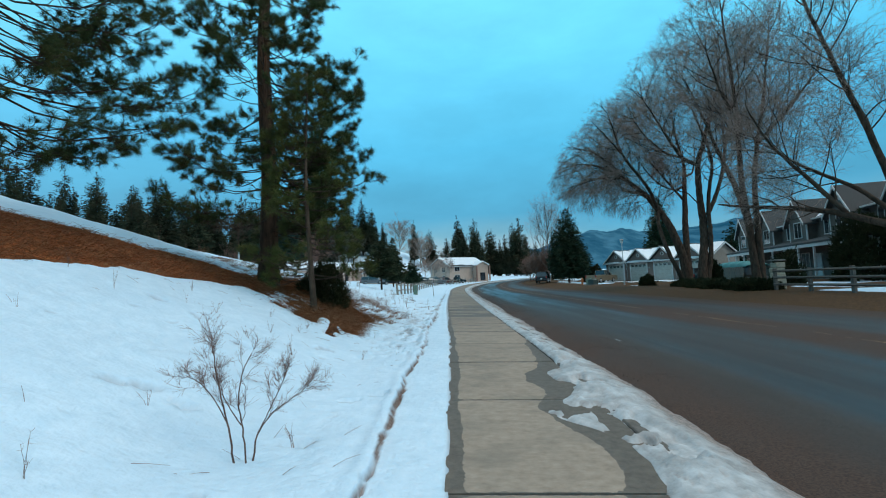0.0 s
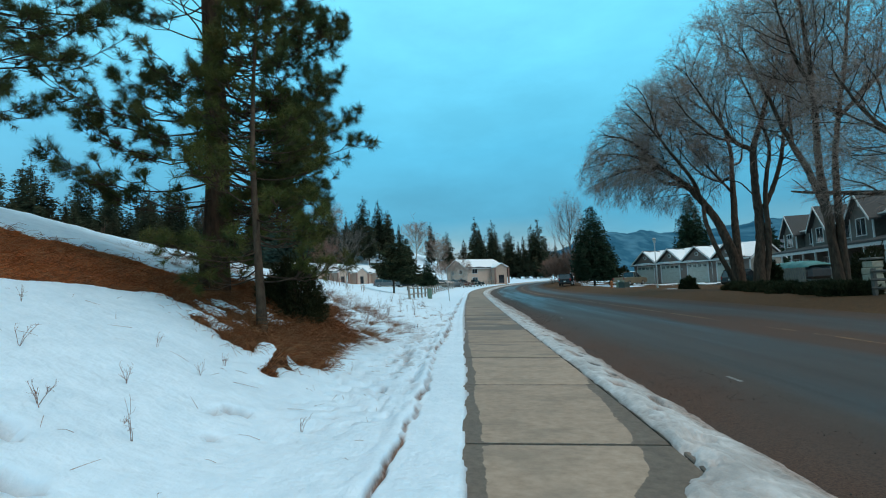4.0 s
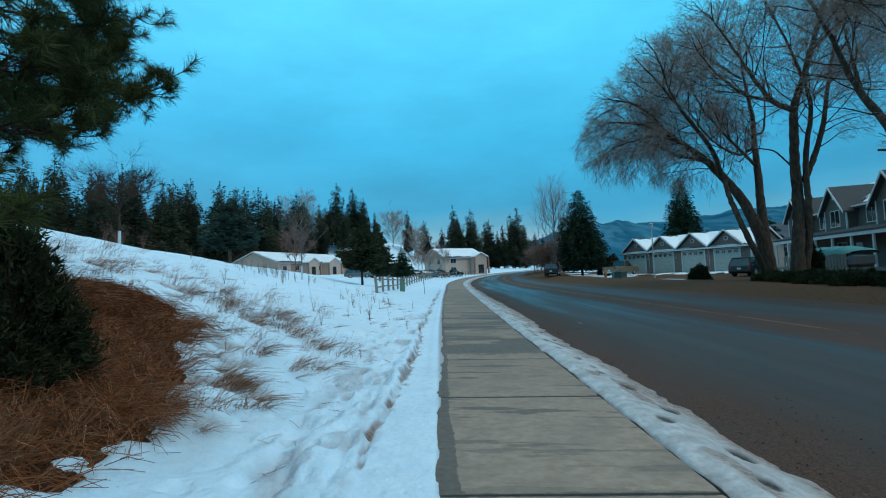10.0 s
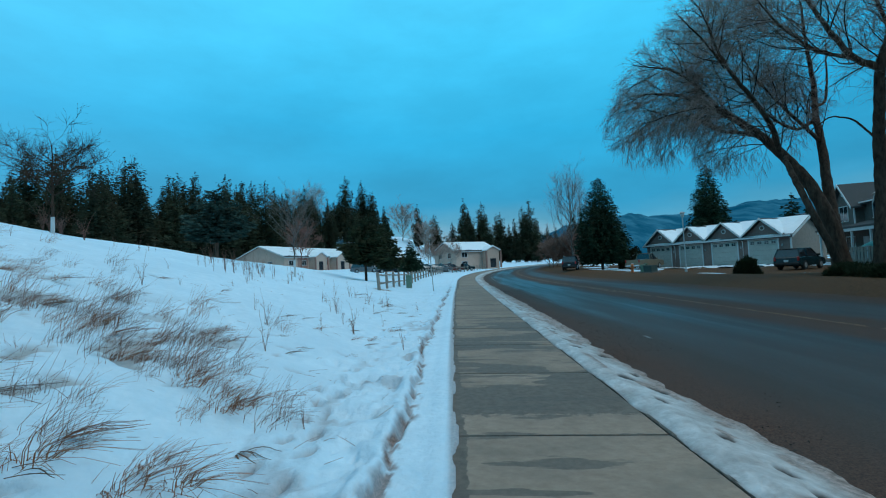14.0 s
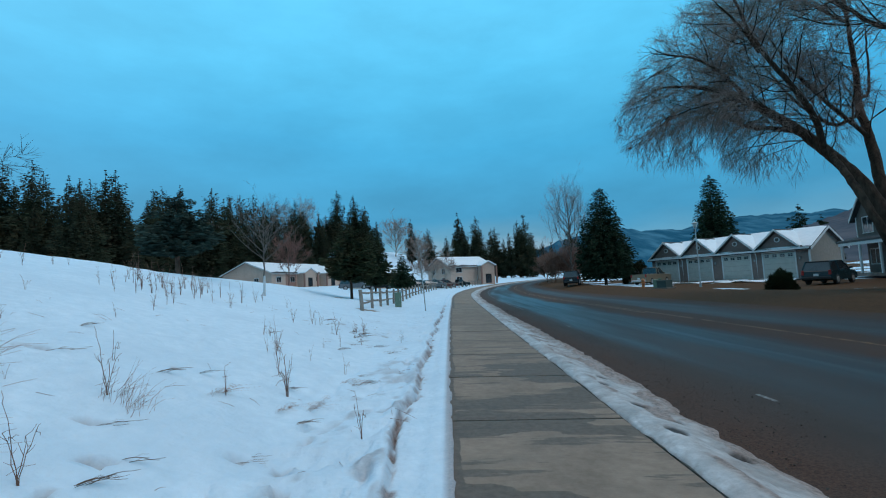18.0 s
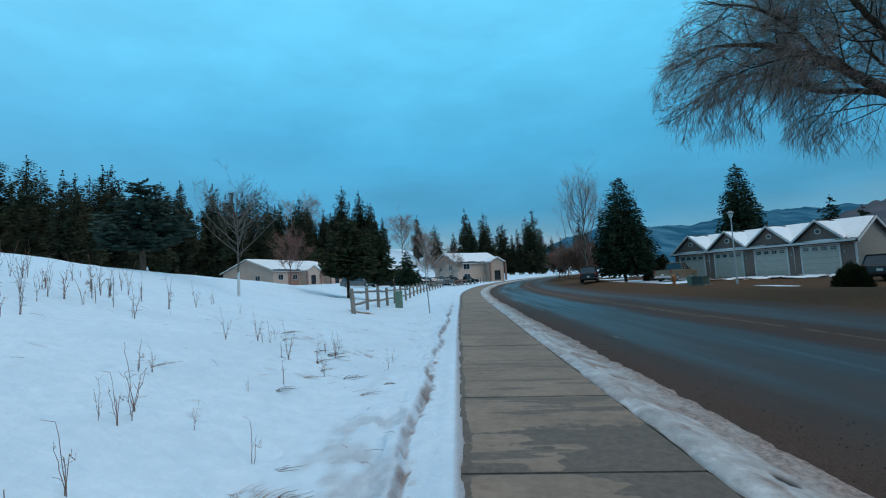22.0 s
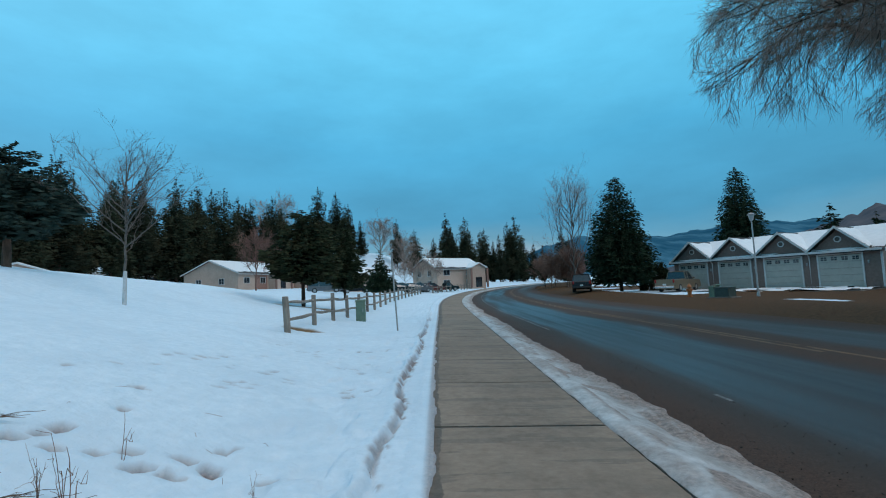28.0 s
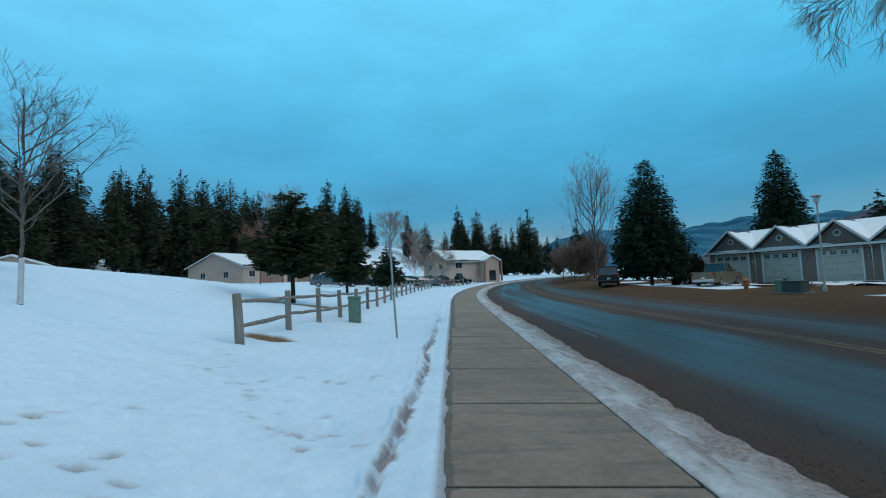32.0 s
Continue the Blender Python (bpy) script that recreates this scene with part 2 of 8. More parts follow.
line_white = mat("worn_white_paint", (0.07, 0.068, 0.066), (0.30, 0.30, 0.29), 14, 0.75)
line_yellow = mat("worn_yellow_paint", (0.085, 0.050, 0.028), (0.26, 0.14, 0.052), 10, 0.75)
pine_bark = mat("pine_bark", (0.028, 0.018, 0.013), (0.10, 0.052, 0.032), 7, 0.95, spec=0.12, bump=1.0, bscale=14, c=(0.15, 0.075, 0.04), cscale=3, camt=0.4, stretch=(1, 1, 0.25), bdist=0.05)
red_bark = mat("red_bark", (0.07, 0.035, 0.022), (0.19, 0.10, 0.065), 8, 0.95, bump=0.8, bscale=20, stretch=(1, 1, 0.3))
sap_bark = mat("grey_bark", (0.052, 0.032, 0.022), (0.125, 0.080, 0.056), 12, 0.95, spec=0.12, bump=0.7, bscale=30, stretch=(1, 1, 0.4))
dark_bark = mat("dark_bark", (0.028, 0.018, 0.013), (0.092, 0.058, 0.041), 8, 0.95, spec=0.12, bump=1.0, bscale=12, c=(0.11, 0.075, 0.055), cscale=2, camt=0.4, stretch=(1, 1, 0.3), bdist=0.05)
twig_m = mat("willow_twigs", (0.20, 0.135, 0.11), (0.44, 0.305, 0.255), 3, 0.9, spec=0.1, c=(0.22, 0.15, 0.12), cscale=0.4, camt=0.4)
maple_bark = mat("young_maple_bark", (0.075, 0.06, 0.052), (0.16, 0.135, 0.115), 10, 0.9, bump=0.3, bscale=40)
pale_bark = mat("pale_bark", (0.20, 0.18, 0.15), (0.36, 0.33, 0.29), 10, 0.9, bump=0.4, bscale=40)
red_twig = mat("red_twigs", (0.13, 0.06, 0.045), (0.24, 0.12, 0.09), 6, 0.9)
wrap_m = mat("trunk_wrap", (0.42, 0.43, 0.43), (0.6, 0.6, 0.6), 8, 0.8)
needle_m = mat("pine_needles", (0.022, 0.033, 0.012), (0.092, 0.105, 0.036), 2.2, 0.65, spec=0.1, c=(0.135, 0.11, 0.035), cscale=1.0, camt=0.5)
sap_needle = mat("young_pine_needles", (0.036, 0.045, 0.012), (0.11, 0.112, 0.03), 3, 0.65, spec=0.1, c=(0.11, 0.085, 0.026), cscale=1.4, camt=0.5)
spruce_m = mat("spruce_needles", (0.009, 0.021, 0.012), (0.040, 0.063, 0.034), 1.4, 0.8, spec=0.1, rand=0.4)
blue_spruce_m = mat("blue_spruce_needles", (0.018, 0.034, 0.028), (0.060, 0.088, 0.070), 2.0, 0.8, spec=0.1)
verge_pine_m = mat("verge_pine_needles", (0.014, 0.022, 0.012), (0.060, 0.070, 0.034), 2.0, 0.8, spec=0.1, c=(0.07, 0.055, 0.03), cscale=1.2, camt=0.4)
wood_m = mat("wood_far", (0.020, 0.027, 0.016), (0.062, 0.066, 0.036), 0.5, 0.9, spec=0.15, c=(0.105, 0.074, 0.044), cscale=0.12, camt=0.5, rand=0.5)
straw_m = mat("dry_grass", (0.15, 0.055, 0.028), (0.42, 0.20, 0.10), 3, 0.9, spec=0.1, c=(0.15, 0.048, 0.022), cscale=1.0, camt=0.5)
pale_weed_m = mat("pale_weeds", (0.075, 0.06, 0.052), (0.17, 0.14, 0.12), 4, 0.9)
weed_m = mat("dry_weeds", (0.11, 0.055, 0.039), (0.26, 0.15, 0.11), 4, 0.9)
old_blade_m = mat("old_grass_blades", (0.045, 0.034, 0.028), (0.16, 0.115, 0.085), 9, 0.85, spec=0.15)
juniper_m = mat("juniper", (0.013, 0.017, 0.007), (0.046, 0.046, 0.020), 4, 0.8, spec=0.1)
post_m = mat("weathered_post", (0.17, 0.14, 0.115), (0.34, 0.29, 0.245), 5, 0.9, bump=0.7, bscale=25, c=(0.10, 0.08, 0.065), cscale=2.5, camt=0.6, stretch=(3, 3, 0.4), rand=0.25)
dark_post = mat("dark_weathered_wood", (0.06, 0.05, 0.045), (0.14, 0.12, 0.10), 6, 0.9, bump=0.5, bscale=25, stretch=(2, 2, 0.5))
siding_tan = mat("tan_siding", (0.46, 0.305, 0.235), (0.54, 0.375, 0.30), 3, 0.8, c=(0.38, 0.27, 0.215), cscale=0.6, camt=0.4)
brick_rose = mat("rose_brick", (0.24, 0.12, 0.09), (0.34, 0.19, 0.15), 9, 0.9, bump=0.3)
siding_grey = mat("grey_siding", (0.085, 0.071, 0.060), (0.130, 0.110, 0.094), 4, 0.8, c=(0.07, 0.058, 0.05), cscale=0.7, camt=0.4)
siding_brown = mat("grey_brown_siding", (0.175, 0.118, 0.10), (0.235, 0.165, 0.14), 5, 0.8)
siding_light = mat("light_siding", (0.225, 0.195, 0.165), (0.29, 0.252, 0.215), 4, 0.8)
white_trim = mat("white_trim", (0.50, 0.51, 0.51), (0.62, 0.62, 0.61), 6, 0.6)
door_white = mat("white_garage_door", (0.36, 0.345, 0.305), (0.44, 0.425, 0.38), 2, 0.55)
shingle = mat("dark_shingles", (0.035, 0.036, 0.038), (0.085, 0.083, 0.08), 20, 0.9, bump=0.5)
glass_dark = mat("dark_window_glass", (0.012, 0.016, 0.02), (0.03, 0.036, 0.042), 1, 0.08, spec=0.8)
galv = mat("galvanised_steel", (0.28, 0.29, 0.29), (0.42, 0.42, 0.41), 14, 0.45, metal=0.7, rvar=0.2)
lamp_grey = mat("lamp_pole_grey", (0.36, 0.38, 0.39), (0.48, 0.49, 0.49), 5, 0.5, metal=0.3)
box_green = mat("green_cabinet_paint", (0.10, 0.165, 0.115), (0.15, 0.215, 0.155), 5, 0.55, c=(0.19, 0.22, 0.16), cscale=2, camt=0.4)
box_dark = mat("dark_green_paint", (0.03, 0.05, 0.045), (0.05, 0.075, 0.065), 5, 0.6)
orange_m = mat("orange_hydrant_paint", (0.32, 0.09, 0.025), (0.44, 0.15, 0.04), 6, 0.55)
tan_paint = mat("tan_car_paint", (0.17, 0.125, 0.08), (0.21, 0.155, 0.10), 3, 0.32, metal=0.3, rvar=0.1)
dark_paint = mat("dark_car_paint", (0.010, 0.014, 0.016), (0.02, 0.025, 0.028), 3, 0.25, metal=0.3)
green_paint = mat("dark_green_car_paint", (0.008, 0.022, 0.026), (0.014, 0.034, 0.038), 3, 0.22, metal=0.3)
grey_paint = mat("grey_car_paint", (0.12, 0.13, 0.14), (0.16, 0.17, 0.18), 3, 0.3, metal=0.4)
red_paint = mat("maroon_car_paint", (0.09, 0.015, 0.013), (0.12, 0.02, 0.018), 3, 0.3, metal=0.3)
teal_m = mat("teal_cover", (0.035, 0.17, 0.165), (0.06, 0.24, 0.225), 4, 0.6)
rubber = mat("tyre_rubber", (0.012, 0.012, 0.012), (0.025, 0.025, 0.024), 10, 0.85)
chrome = mat("bright_metal", (0.45, 0.46, 0.46), (0.55, 0.55, 0.55), 4, 0.25, metal=0.9)
red_lens = mat("red_lamp_lens", (0.25, 0.01, 0.01), (0.35, 0.02, 0.015), 4, 0.2)
stone_m = mat("tan_stone", (0.26, 0.21, 0.15), (0.40, 0.33, 0.25), 8, 0.9, bump=0.5)
# mountain blue is distance haze painted into the base colours
hazy_mountain_m = mat("hazy_far_mountain", (0.016, 0.085, 0.140), (0.040, 0.135, 0.20), 0.035, 1.0, c=(0.11, 0.27, 0.36), cscale=0.03, camt=0.5, spec=0.0, coords="Object", stretch=(1, 0.12, 1))
# brush on the hillside, paled to blue-grey so the haze is in the colour
hazy_wood_m = mat("hazy_hillside_brush", (0.066, 0.080, 0.098), (0.105, 0.112, 0.13), 0.15, 1.0, spec=0.0, c=(0.15, 0.14, 0.15), cscale=0.05, camt=0.5)


# ---- mesh tools ----
def h2(ix, iy, seed):
    n = (ix.astype(np.int64) * 374761393 + iy.astype(np.int64) * 668265263 + seed * 974634541) & 0x7FFFFFFF
    n = ((n ^ (n >> 13)) * 1274126177) & 0x7FFFFFFF
    return ((n ^ (n >> 16)) & 0xFFFF) / 65535.0


def vn(x, y, seed=0):
    """Smooth value noise in 0..1 on arrays."""
    x, y = np.asarray(x, float), np.asarray(y, float)
    ix, iy = np.floor(x).astype(np.int64), np.floor(y).astype(np.int64)
    fx, fy = x - ix, y - iy
    fx, fy = fx * fx * (3 - 2 * fx), fy * fy * (3 - 2 * fy)
    a, b = h2(ix, iy, seed), h2(ix + 1, iy, seed)
    c, d = h2(ix, iy + 1, seed), h2(ix + 1, iy + 1, seed)
    return (a * (1 - fx) + b * fx) * (1 - fy) + (c * (1 - fx) + d * fx) * fy


def fbm(x, y, seed=0, octaves=4):
    out, amp, tot = 0.0, 1.0, 0.0
    for o in range(octaves):
        out = out + amp * vn(np.asarray(x) * 2 ** o, np.asarray(y) * 2 ** o, seed + o * 7)
        tot += amp
        amp *= 0.5
    return out / tot


def step(a, b, x):
    t = np.clip((np.asarray(x, float) - a) / (b - a), 0, 1)
    return t * t * (3 - 2 * t)


class MB:
    """A mesh in the making: vertices and faces of any size."""

    def __init__(self):
        self.v, self.f, self.n = [], [], 0

    def add(self, verts, faces):
        verts = np.asarray(verts, np.float32).reshape(-1, 3)
        if isinstance(faces, np.ndarray):
            self.f.append(faces + self.n)
        else:
            for q in faces:
                self.f.append(np.asarray([q]) + self.n)
        self.v.append(verts)
        self.n += len(verts)
        return self

    def box(self, c, s, bev=0.0, rz=0.0):
        x, y, z = (k / 2 for k in s)
        b = min(bev, 0.45 * min(s))
        if b <= 0:
            p = [(i, j, k) for i in (-x, x) for j in (-y, y) for k in (-z, z)]
            f = [(0, 1, 3, 2), (4, 6, 7, 5), (0, 4, 5, 1), (2, 3, 7, 6), (0, 2, 6, 4), (1, 5, 7, 3)]
        else:
            p, f = [], []
            idx = {}
            for i in (-1, 1):
                for j in (-1, 1):
                    for k in (-1, 1):
                        for a in range(3):
                            q = [i * (x - b), j * (y - b), k * (z - b)]
                            q[a] = (i, j, k)[a] * (x, y, z)[a]
                            idx[(i, j, k, a)] = len(p)
                            p.append(tuple(q))
            S = (-1, 1)
            for a in range(3):
                o1, o2 = (a + 1) % 3, (a + 2) % 3
                for sgn in S:
                    ring = []
                    for u, w in ((-1, -1), (1, -1), (1, 1), (-1, 1)):
                        key = [0, 0, 0]
                        key[a], key[o1], key[o2] = sgn, u, w
                        ring.append(idx[(*key, a)])
                    f.append(tuple(ring if sgn > 0 else ring[::-1]))
                    for u in S:
                        if sgn > 0 or True:
                            k1, k2 = [0, 0, 0], [0, 0, 0]
                            k1[a], k1[o1], k1[o2] = sgn, u, -1
                            k2[a], k2[o1], k2[o2] = sgn, u, 1
                            quad = (idx[(*k1, a)], idx[(*k2, a)], idx[(*k2, o1)], idx[(*k1, o1)])
                            f.append(quad if sgn * u > 0 else quad[::-1])
            for i in S:
                for j in S:
                    for k in S:
                        t = tuple(idx[(i, j, k, a)] for a in range(3))
                        f.append(t if i * j * k > 0 else t[::-1])
        p = np.array(p)
        if rz:
            ca, sa = math.cos(rz), math.sin(rz)
            p = np.stack([p[:, 0] * ca - p[:, 1] * sa, p[:, 0] * sa + p[:, 1] * ca, p[:, 2]], 1)
        return self.add(p + np.array(c), f)

    def prism(self, poly, a, b, axis=1):
        """A polygon in the plane across the axis, drawn out from a to b."""
        n = len(poly)
        def put(u, w, t):
            q = [u, w]
            q.insert(axis, t)
            return q
        v = [put(u, w, a) for u, w in poly] + [put(u, w, b) for u, w in poly]
        f = [tuple(range(n))[::-1], tuple(range(n, 2 * n))] + [(i, (i + 1) % n, n + (i + 1) % n, n + i) for i in range(n)]
        return self.add(v, f)

    def tube(self, pts, radii, n=8, cap=True):
        pts = np.asarray(pts, float)
        d = np.gradient(pts, axis=0)
        d /= np.linalg.norm(d, axis=1)[:, None] + 1e-9
        ref = np.array([0.0, 0.0, 1.0]) if abs(d[0, 2]) < 0.8 else np.array([1.0, 0.0, 0.0])
        u = np.cross(d, ref)
        u /= np.linalg.norm(u, axis=1)[:, None] + 1e-9
        w = np.cross(d, u)
        a = np.arange(n) * 2 * np.pi / n
        r = np.broadcast_to(np.asarray(radii, float), (len(pts),))
        ring = pts[:, None] + r[:, None, None] * (np.cos(a)[None, :, None] * u[:, None] + np.sin(a)[None, :, None] * w[:, None])
        k = len(pts)
        i = np.arange(k - 1)[:, None] * n
        j = np.arange(n)[None]
        f = np.stack([i + j, i + (j + 1) % n, i + n + (j + 1) % n, i + n + j], -1).reshape(-1, 4)
        self.add(ring.reshape(-1, 3), f)
        if cap:
            self.f.append(np.array([np.arange(n)[::-1] + self.n - k * n]))
            self.f.append(np.array([np.arange(n) + self.n - n]))
        return self

    def sticks(self, P, r0, r1, n=3):
        """Many thin tubes at once: P is (count, points, 3)."""
        P = np.asarray(P, float)
        c, k, _ = P.shape
        d = np.gradient(P, axis=1)
        d /= np.linalg.norm(d, axis=2)[..., None] + 1e-9
        ref = np.array([0.36, 0.48, 0.8])
        u = np.cross(d, ref)
        u /= np.linalg.norm(u, axis=2)[..., None] + 1e-9
        w = np.cross(d, u)
        a = np.arange(n) * 2 * np.pi / n
        r0, r1 = np.broadcast_to(r0, (c,)), np.broadcast_to(r1, (c,))
        t = np.linspace(0, 1, k)
        r = r0[:, None] * (1 - t) + r1[:, None] * t
        ring = P[:, :, None] + r[:, :, None, None] * (np.cos(a)[:, None] * u[:, :, None] + np.sin(a)[:, None] * w[:, :, None])
        b = (np.arange(c) * k * n)[:, None, None] + (np.arange(k - 1) * n)[None, :, None]
        j = np.arange(n)[None, None]
        f = np.stack([b + j, b + (j + 1) % n, b + n + (j + 1) % n, b + n + j], -1).reshape(-1, 4)
        return self.add(ring.reshape(-1, 3), f)

    def blades(self, base, tip, width, side=None):
        """Many thin triangles from base to tip."""
        base, tip = np.asarray(base, float), np.asarray(tip, float)
        d = tip - base
        if side is None:
            side = np.cross(d, np.random.normal(size=d.shape))
        side = side / (np.linalg.norm(side, axis=1)[:, None] + 1e-9) * (np.broadcast_to(width, (len(d),))[:, None] / 2)
        v = np.stack([base - side, base + side, tip], 1).reshape(-1, 3)
        return self.add(v, np.arange(len(v)).reshape(-1, 3))

    def leaves(self, c, u, w):
        """Many small four-sided leaves: centre, half length and half width."""
        v = np.stack([c - u, c + w, c + u, c - w], 1).reshape(-1, 3)
        return self.add(v, np.arange(len(v)).reshape(-1, 4))

    def mesh(self, name, smooth=False):
        me = bpy.data.meshes.new(name)
        V = np.concatenate(self.v).astype(np.float32)
        sizes = np.concatenate([np.full(len(q), q.shape[1]) for q in self.f])
        loops = np.concatenate([q.ravel() for q in self.f]).astype(np.int32)
        me.vertices.add(len(V))
        me.vertices.foreach_set("co", V.ravel())
        me.loops.add(len(loops))
        me.loops.foreach_set("vertex_index", loops)
        me.polygons.add(len(sizes))
        me.polygons.foreach_set("loop_start", np.concatenate([[0], np.cumsum(sizes)[:-1]]).astype(np.int32))
        me.polygons.foreach_set("use_smooth", np.full(len(sizes), smooth))
        me.update(calc_edges=True)
        return me


def part(name, mb, material, parent=None, label="", smooth=False):
    """Links a mesh as one object, under a thing or a part where one is given."""
    me = mb.mesh(name, smooth) if isinstance(mb, MB) else mb
    if not me.materials:
        me.materials.append(material)
    ob = new(name, me)
    ob.parent = parent
    return tagged(ob, label)


def thing(name, x, y, z, label, category, rz=0.0, group="", kind=""):
    ob = new(name)
    ob.empty_display_size = 0.2
    ob.matrix_basis = pose(x, y, z, 0, 0, rz)
    return tagged(ob, label, category, group, kind)


def structure(name, mb, material, label, category, smooth=False):
    return tagged(part(name, mb, material, None, "", smooth), label, category, "", "structure")


def set_attr(me, name, values):
    at = me.attributes.new(name, "FLOAT", "POINT")
    at.data.foreach_set("value", np.asarray(values, np.float32))


# ---- lie of the land ----
BEND_Y, BEND_R, BEND_END = 66.0, 240.0, 200.0
DRIFT_Y, DRIFT = [0, 12, 24, 36, 60], [0, 0, -0.13, -0.19, -0.2]


def bend(y):
    """How far the road has swung to the right at y."""
    s = np.clip(np.asarray(y, float) - BEND_Y, 0, BEND_END - BEND_Y)
    more = np.maximum(np.asarray(y, float) - BEND_END, 0)
    return s * s / (2 * BEND_R) + more * (BEND_END - BEND_Y) / BEND_R + np.interp(np.asarray(y, float), DRIFT_Y, DRIFT)


def rise(y):
    y = np.asarray(y, float)
    return 0.012 * np.clip(y - 60, 0, 130) - 0.08 * step(9, 3, y)


HILL_Y = [-30, 0, 8, 14, 20, 31, 43, 60, 75, 110, 170, 400]
HILL_K = [0.40, 0.42, 0.46, 0.48, 0.40, 0.32, 0.21, 0.155, 0.10, 0.05, 0.04, 0.03]


def walk_left(y):
    return np.interp(np.asarray(y, float), [0, 9, 17, 22, 28, 42], [-0.07, -0.10, -0.2, -0.26, -0.3, -0.36])


def lie(x, y):
    """Height of the bare lie of the land, with no small relief."""
    x, y = np.asarray(x, float), np.asarray(y, float)
    u = x - bend(y)
    k = np.interp(y, HILL_Y, HILL_K)
    s = np.maximum(-u - 1.35, 0)
    s = np.where(s < 1.2, s * s / 2.4, s - 0.6)
    left = 0.19 + 13 * (1 - np.exp(-k * s / 13)) * (1 - 0.45 * step(25, 60, -u) * step(50, 20, y)) + 5.5 * step(62, 105, -u) * step(60, 110, y) + 9 * step(170, 235, y) * step(-5, -30, x)
    right = 0.06 + 0.36 * step(11.2, 15.0, u) - 0.27 * step(16.2, 20.0, u) * step(40, 46, y) + 0.02 * np.maximum(u - 60, 0)
    left = left + step(34, 41, y) * step(75, 58, y) * (0.38 * step(10.5, 16, -u) - 0.26 * step(1.5, 4, -u) * step(13, 9, -u))
    return np.where(u < 1.0, left, right) + rise(y)


# ---- ground ----
def grid(xs, ys):
    X, Y = np.meshgrid(xs, ys)
    nx, ny = len(xs), len(ys)
    i = (np.arange(ny - 1)[:, None] * nx + np.arange(nx - 1)[None]).ravel()
    return X.ravel(), Y.ravel(), np.stack([i, i + 1, i + nx + 1, i + nx], 1)


def spread(parts):
    return np.unique(np.round(np.concatenate([np.arange(a, b, d) for a, b, d in parts] + [np.array([parts[-1][1]])]), 4))


def litter_mask(x, y, which="all"):
    """Where pine needles and straw lie bare under the pines."""
    wob = (fbm(x * 1.3, y * 1.3, 3) - 0.5) * 1.6
    right = np.interp(y, [10.5, 10.8, 11.3, 13.5, 14.5, 15.4, 16.2, 17.2, 18.4, 19.0], [-2.55, -2.36, -2.33, -2.42, -2.6, -2.95, -3.3, -3.7, -4.7, -5.6])
    far_left = np.interp(y, [10.5, 10.8, 11.4, 12.0, 13.0, 17.5, 19.0], [-3.0, -3.5, -4.6, -5.3, -6.1, -6.3, -6.0])
    ragged = (fbm(x * 3.4, y * 3.4, 6) - 0.5) * 0.7
    near = step(0.0, 0.1, np.minimum(right - x, x - far_left) + ragged) * step(10.15, 10.4, y + ragged * 0.35) * step(19.0, 18.3, y)
    near = near * (1 - step(0.16, 0.09, np.abs(x + 2.95 + 0.2 * ragged)) * step(11.12, 11.02, y + 0.3 * ragged - 0.5 * (x + 2.95) ** 2))
    near = near * (1 - step(0.54, 0.59, fbm(x * 2.6 + 3, y * 4.6, 28)) * step(-3.5, -3.8, x) * step(10.9, 11.2, y) * step(15.0, 13.5, y))
    low_side = (-(x + 6.7) * 4.9 + (y - 7.1) * 1.7) / 5.19
    high_side = 14.3 + (x + 5.8) * 0.53 - y
    band = step(0.0, 0.2, low_side + wob * 0.5) * step(0.0, 0.3, high_side + wob * 0.7) * step(-4.4, -5.0, x) * step(-20, -18, x)
    if which == "near":
        return np.clip(near, 0, 1)
    return np.clip(np.maximum(near, band), 0, 1)


def straw_mask(x, y):
    """Tufts of flattened dry grass that break through the snow."""
    n = fbm(x * 1.1 + 7, y * 0.8, 11)
    n = 0.55 * n + 0.45 * fbm(x * 3.1, y * 2.2, 17)
    patch = step(0.53, 0.58, n) * step(-1.7, -2.6, x + 0.12 * (y - 15)) * step(-11, -7, x) * step(13, 15, y) * step(23.5, 19.5, y)
    fence = step(1.0, 0.6, np.hypot((x + 5.0) / 0.8, (y - 44.6) / 0.5)) + step(1.0, 0.7, np.hypot((x + 7.9) / 2.4, (y - 56.5) / 1.0))
    return np.clip(np.maximum(patch, fence), 0, 1)


def snow_edge(y):
    """The line to which the snow was cleared beside the pavement."""
    return -0.72 - 0.06 * step(11, 7, y) - 0.002 * np.clip(y, 0, 40) + (vn(y * 0.55, y * 0 + 3, 9) - 0.5) * 0.16 + (vn(y * 3.1, y * 0 + 1, 8) - 0.5) * 0.06 + (vn(y * 11.3, y * 0 + 2, 7) - 0.5) * 0.03


def groove(u, y, edge):
    """A narrow dirty furrow along that line, broken here and there."""
    w = 0.030 + 0.03 * vn(y * 0.8, y * 0, 13) + 0.02 * step(14, 20, y) + 0.03 * step(24, 30, y)
    return np.exp(-((u - edge) / (0.6 * w)) ** 4) * step(0.22, 0.45, vn(y * 1.3, y * 0 + 5, 14) + 0.25 * step(16, 20, y) + 0.3 * step(11, 8, y)) * step(-6, -1, y) * step(60, 46, y) * (0.35 + 0.65 * step(0.3, 0.5, vn(y * 6.1, u * 9, 18)))


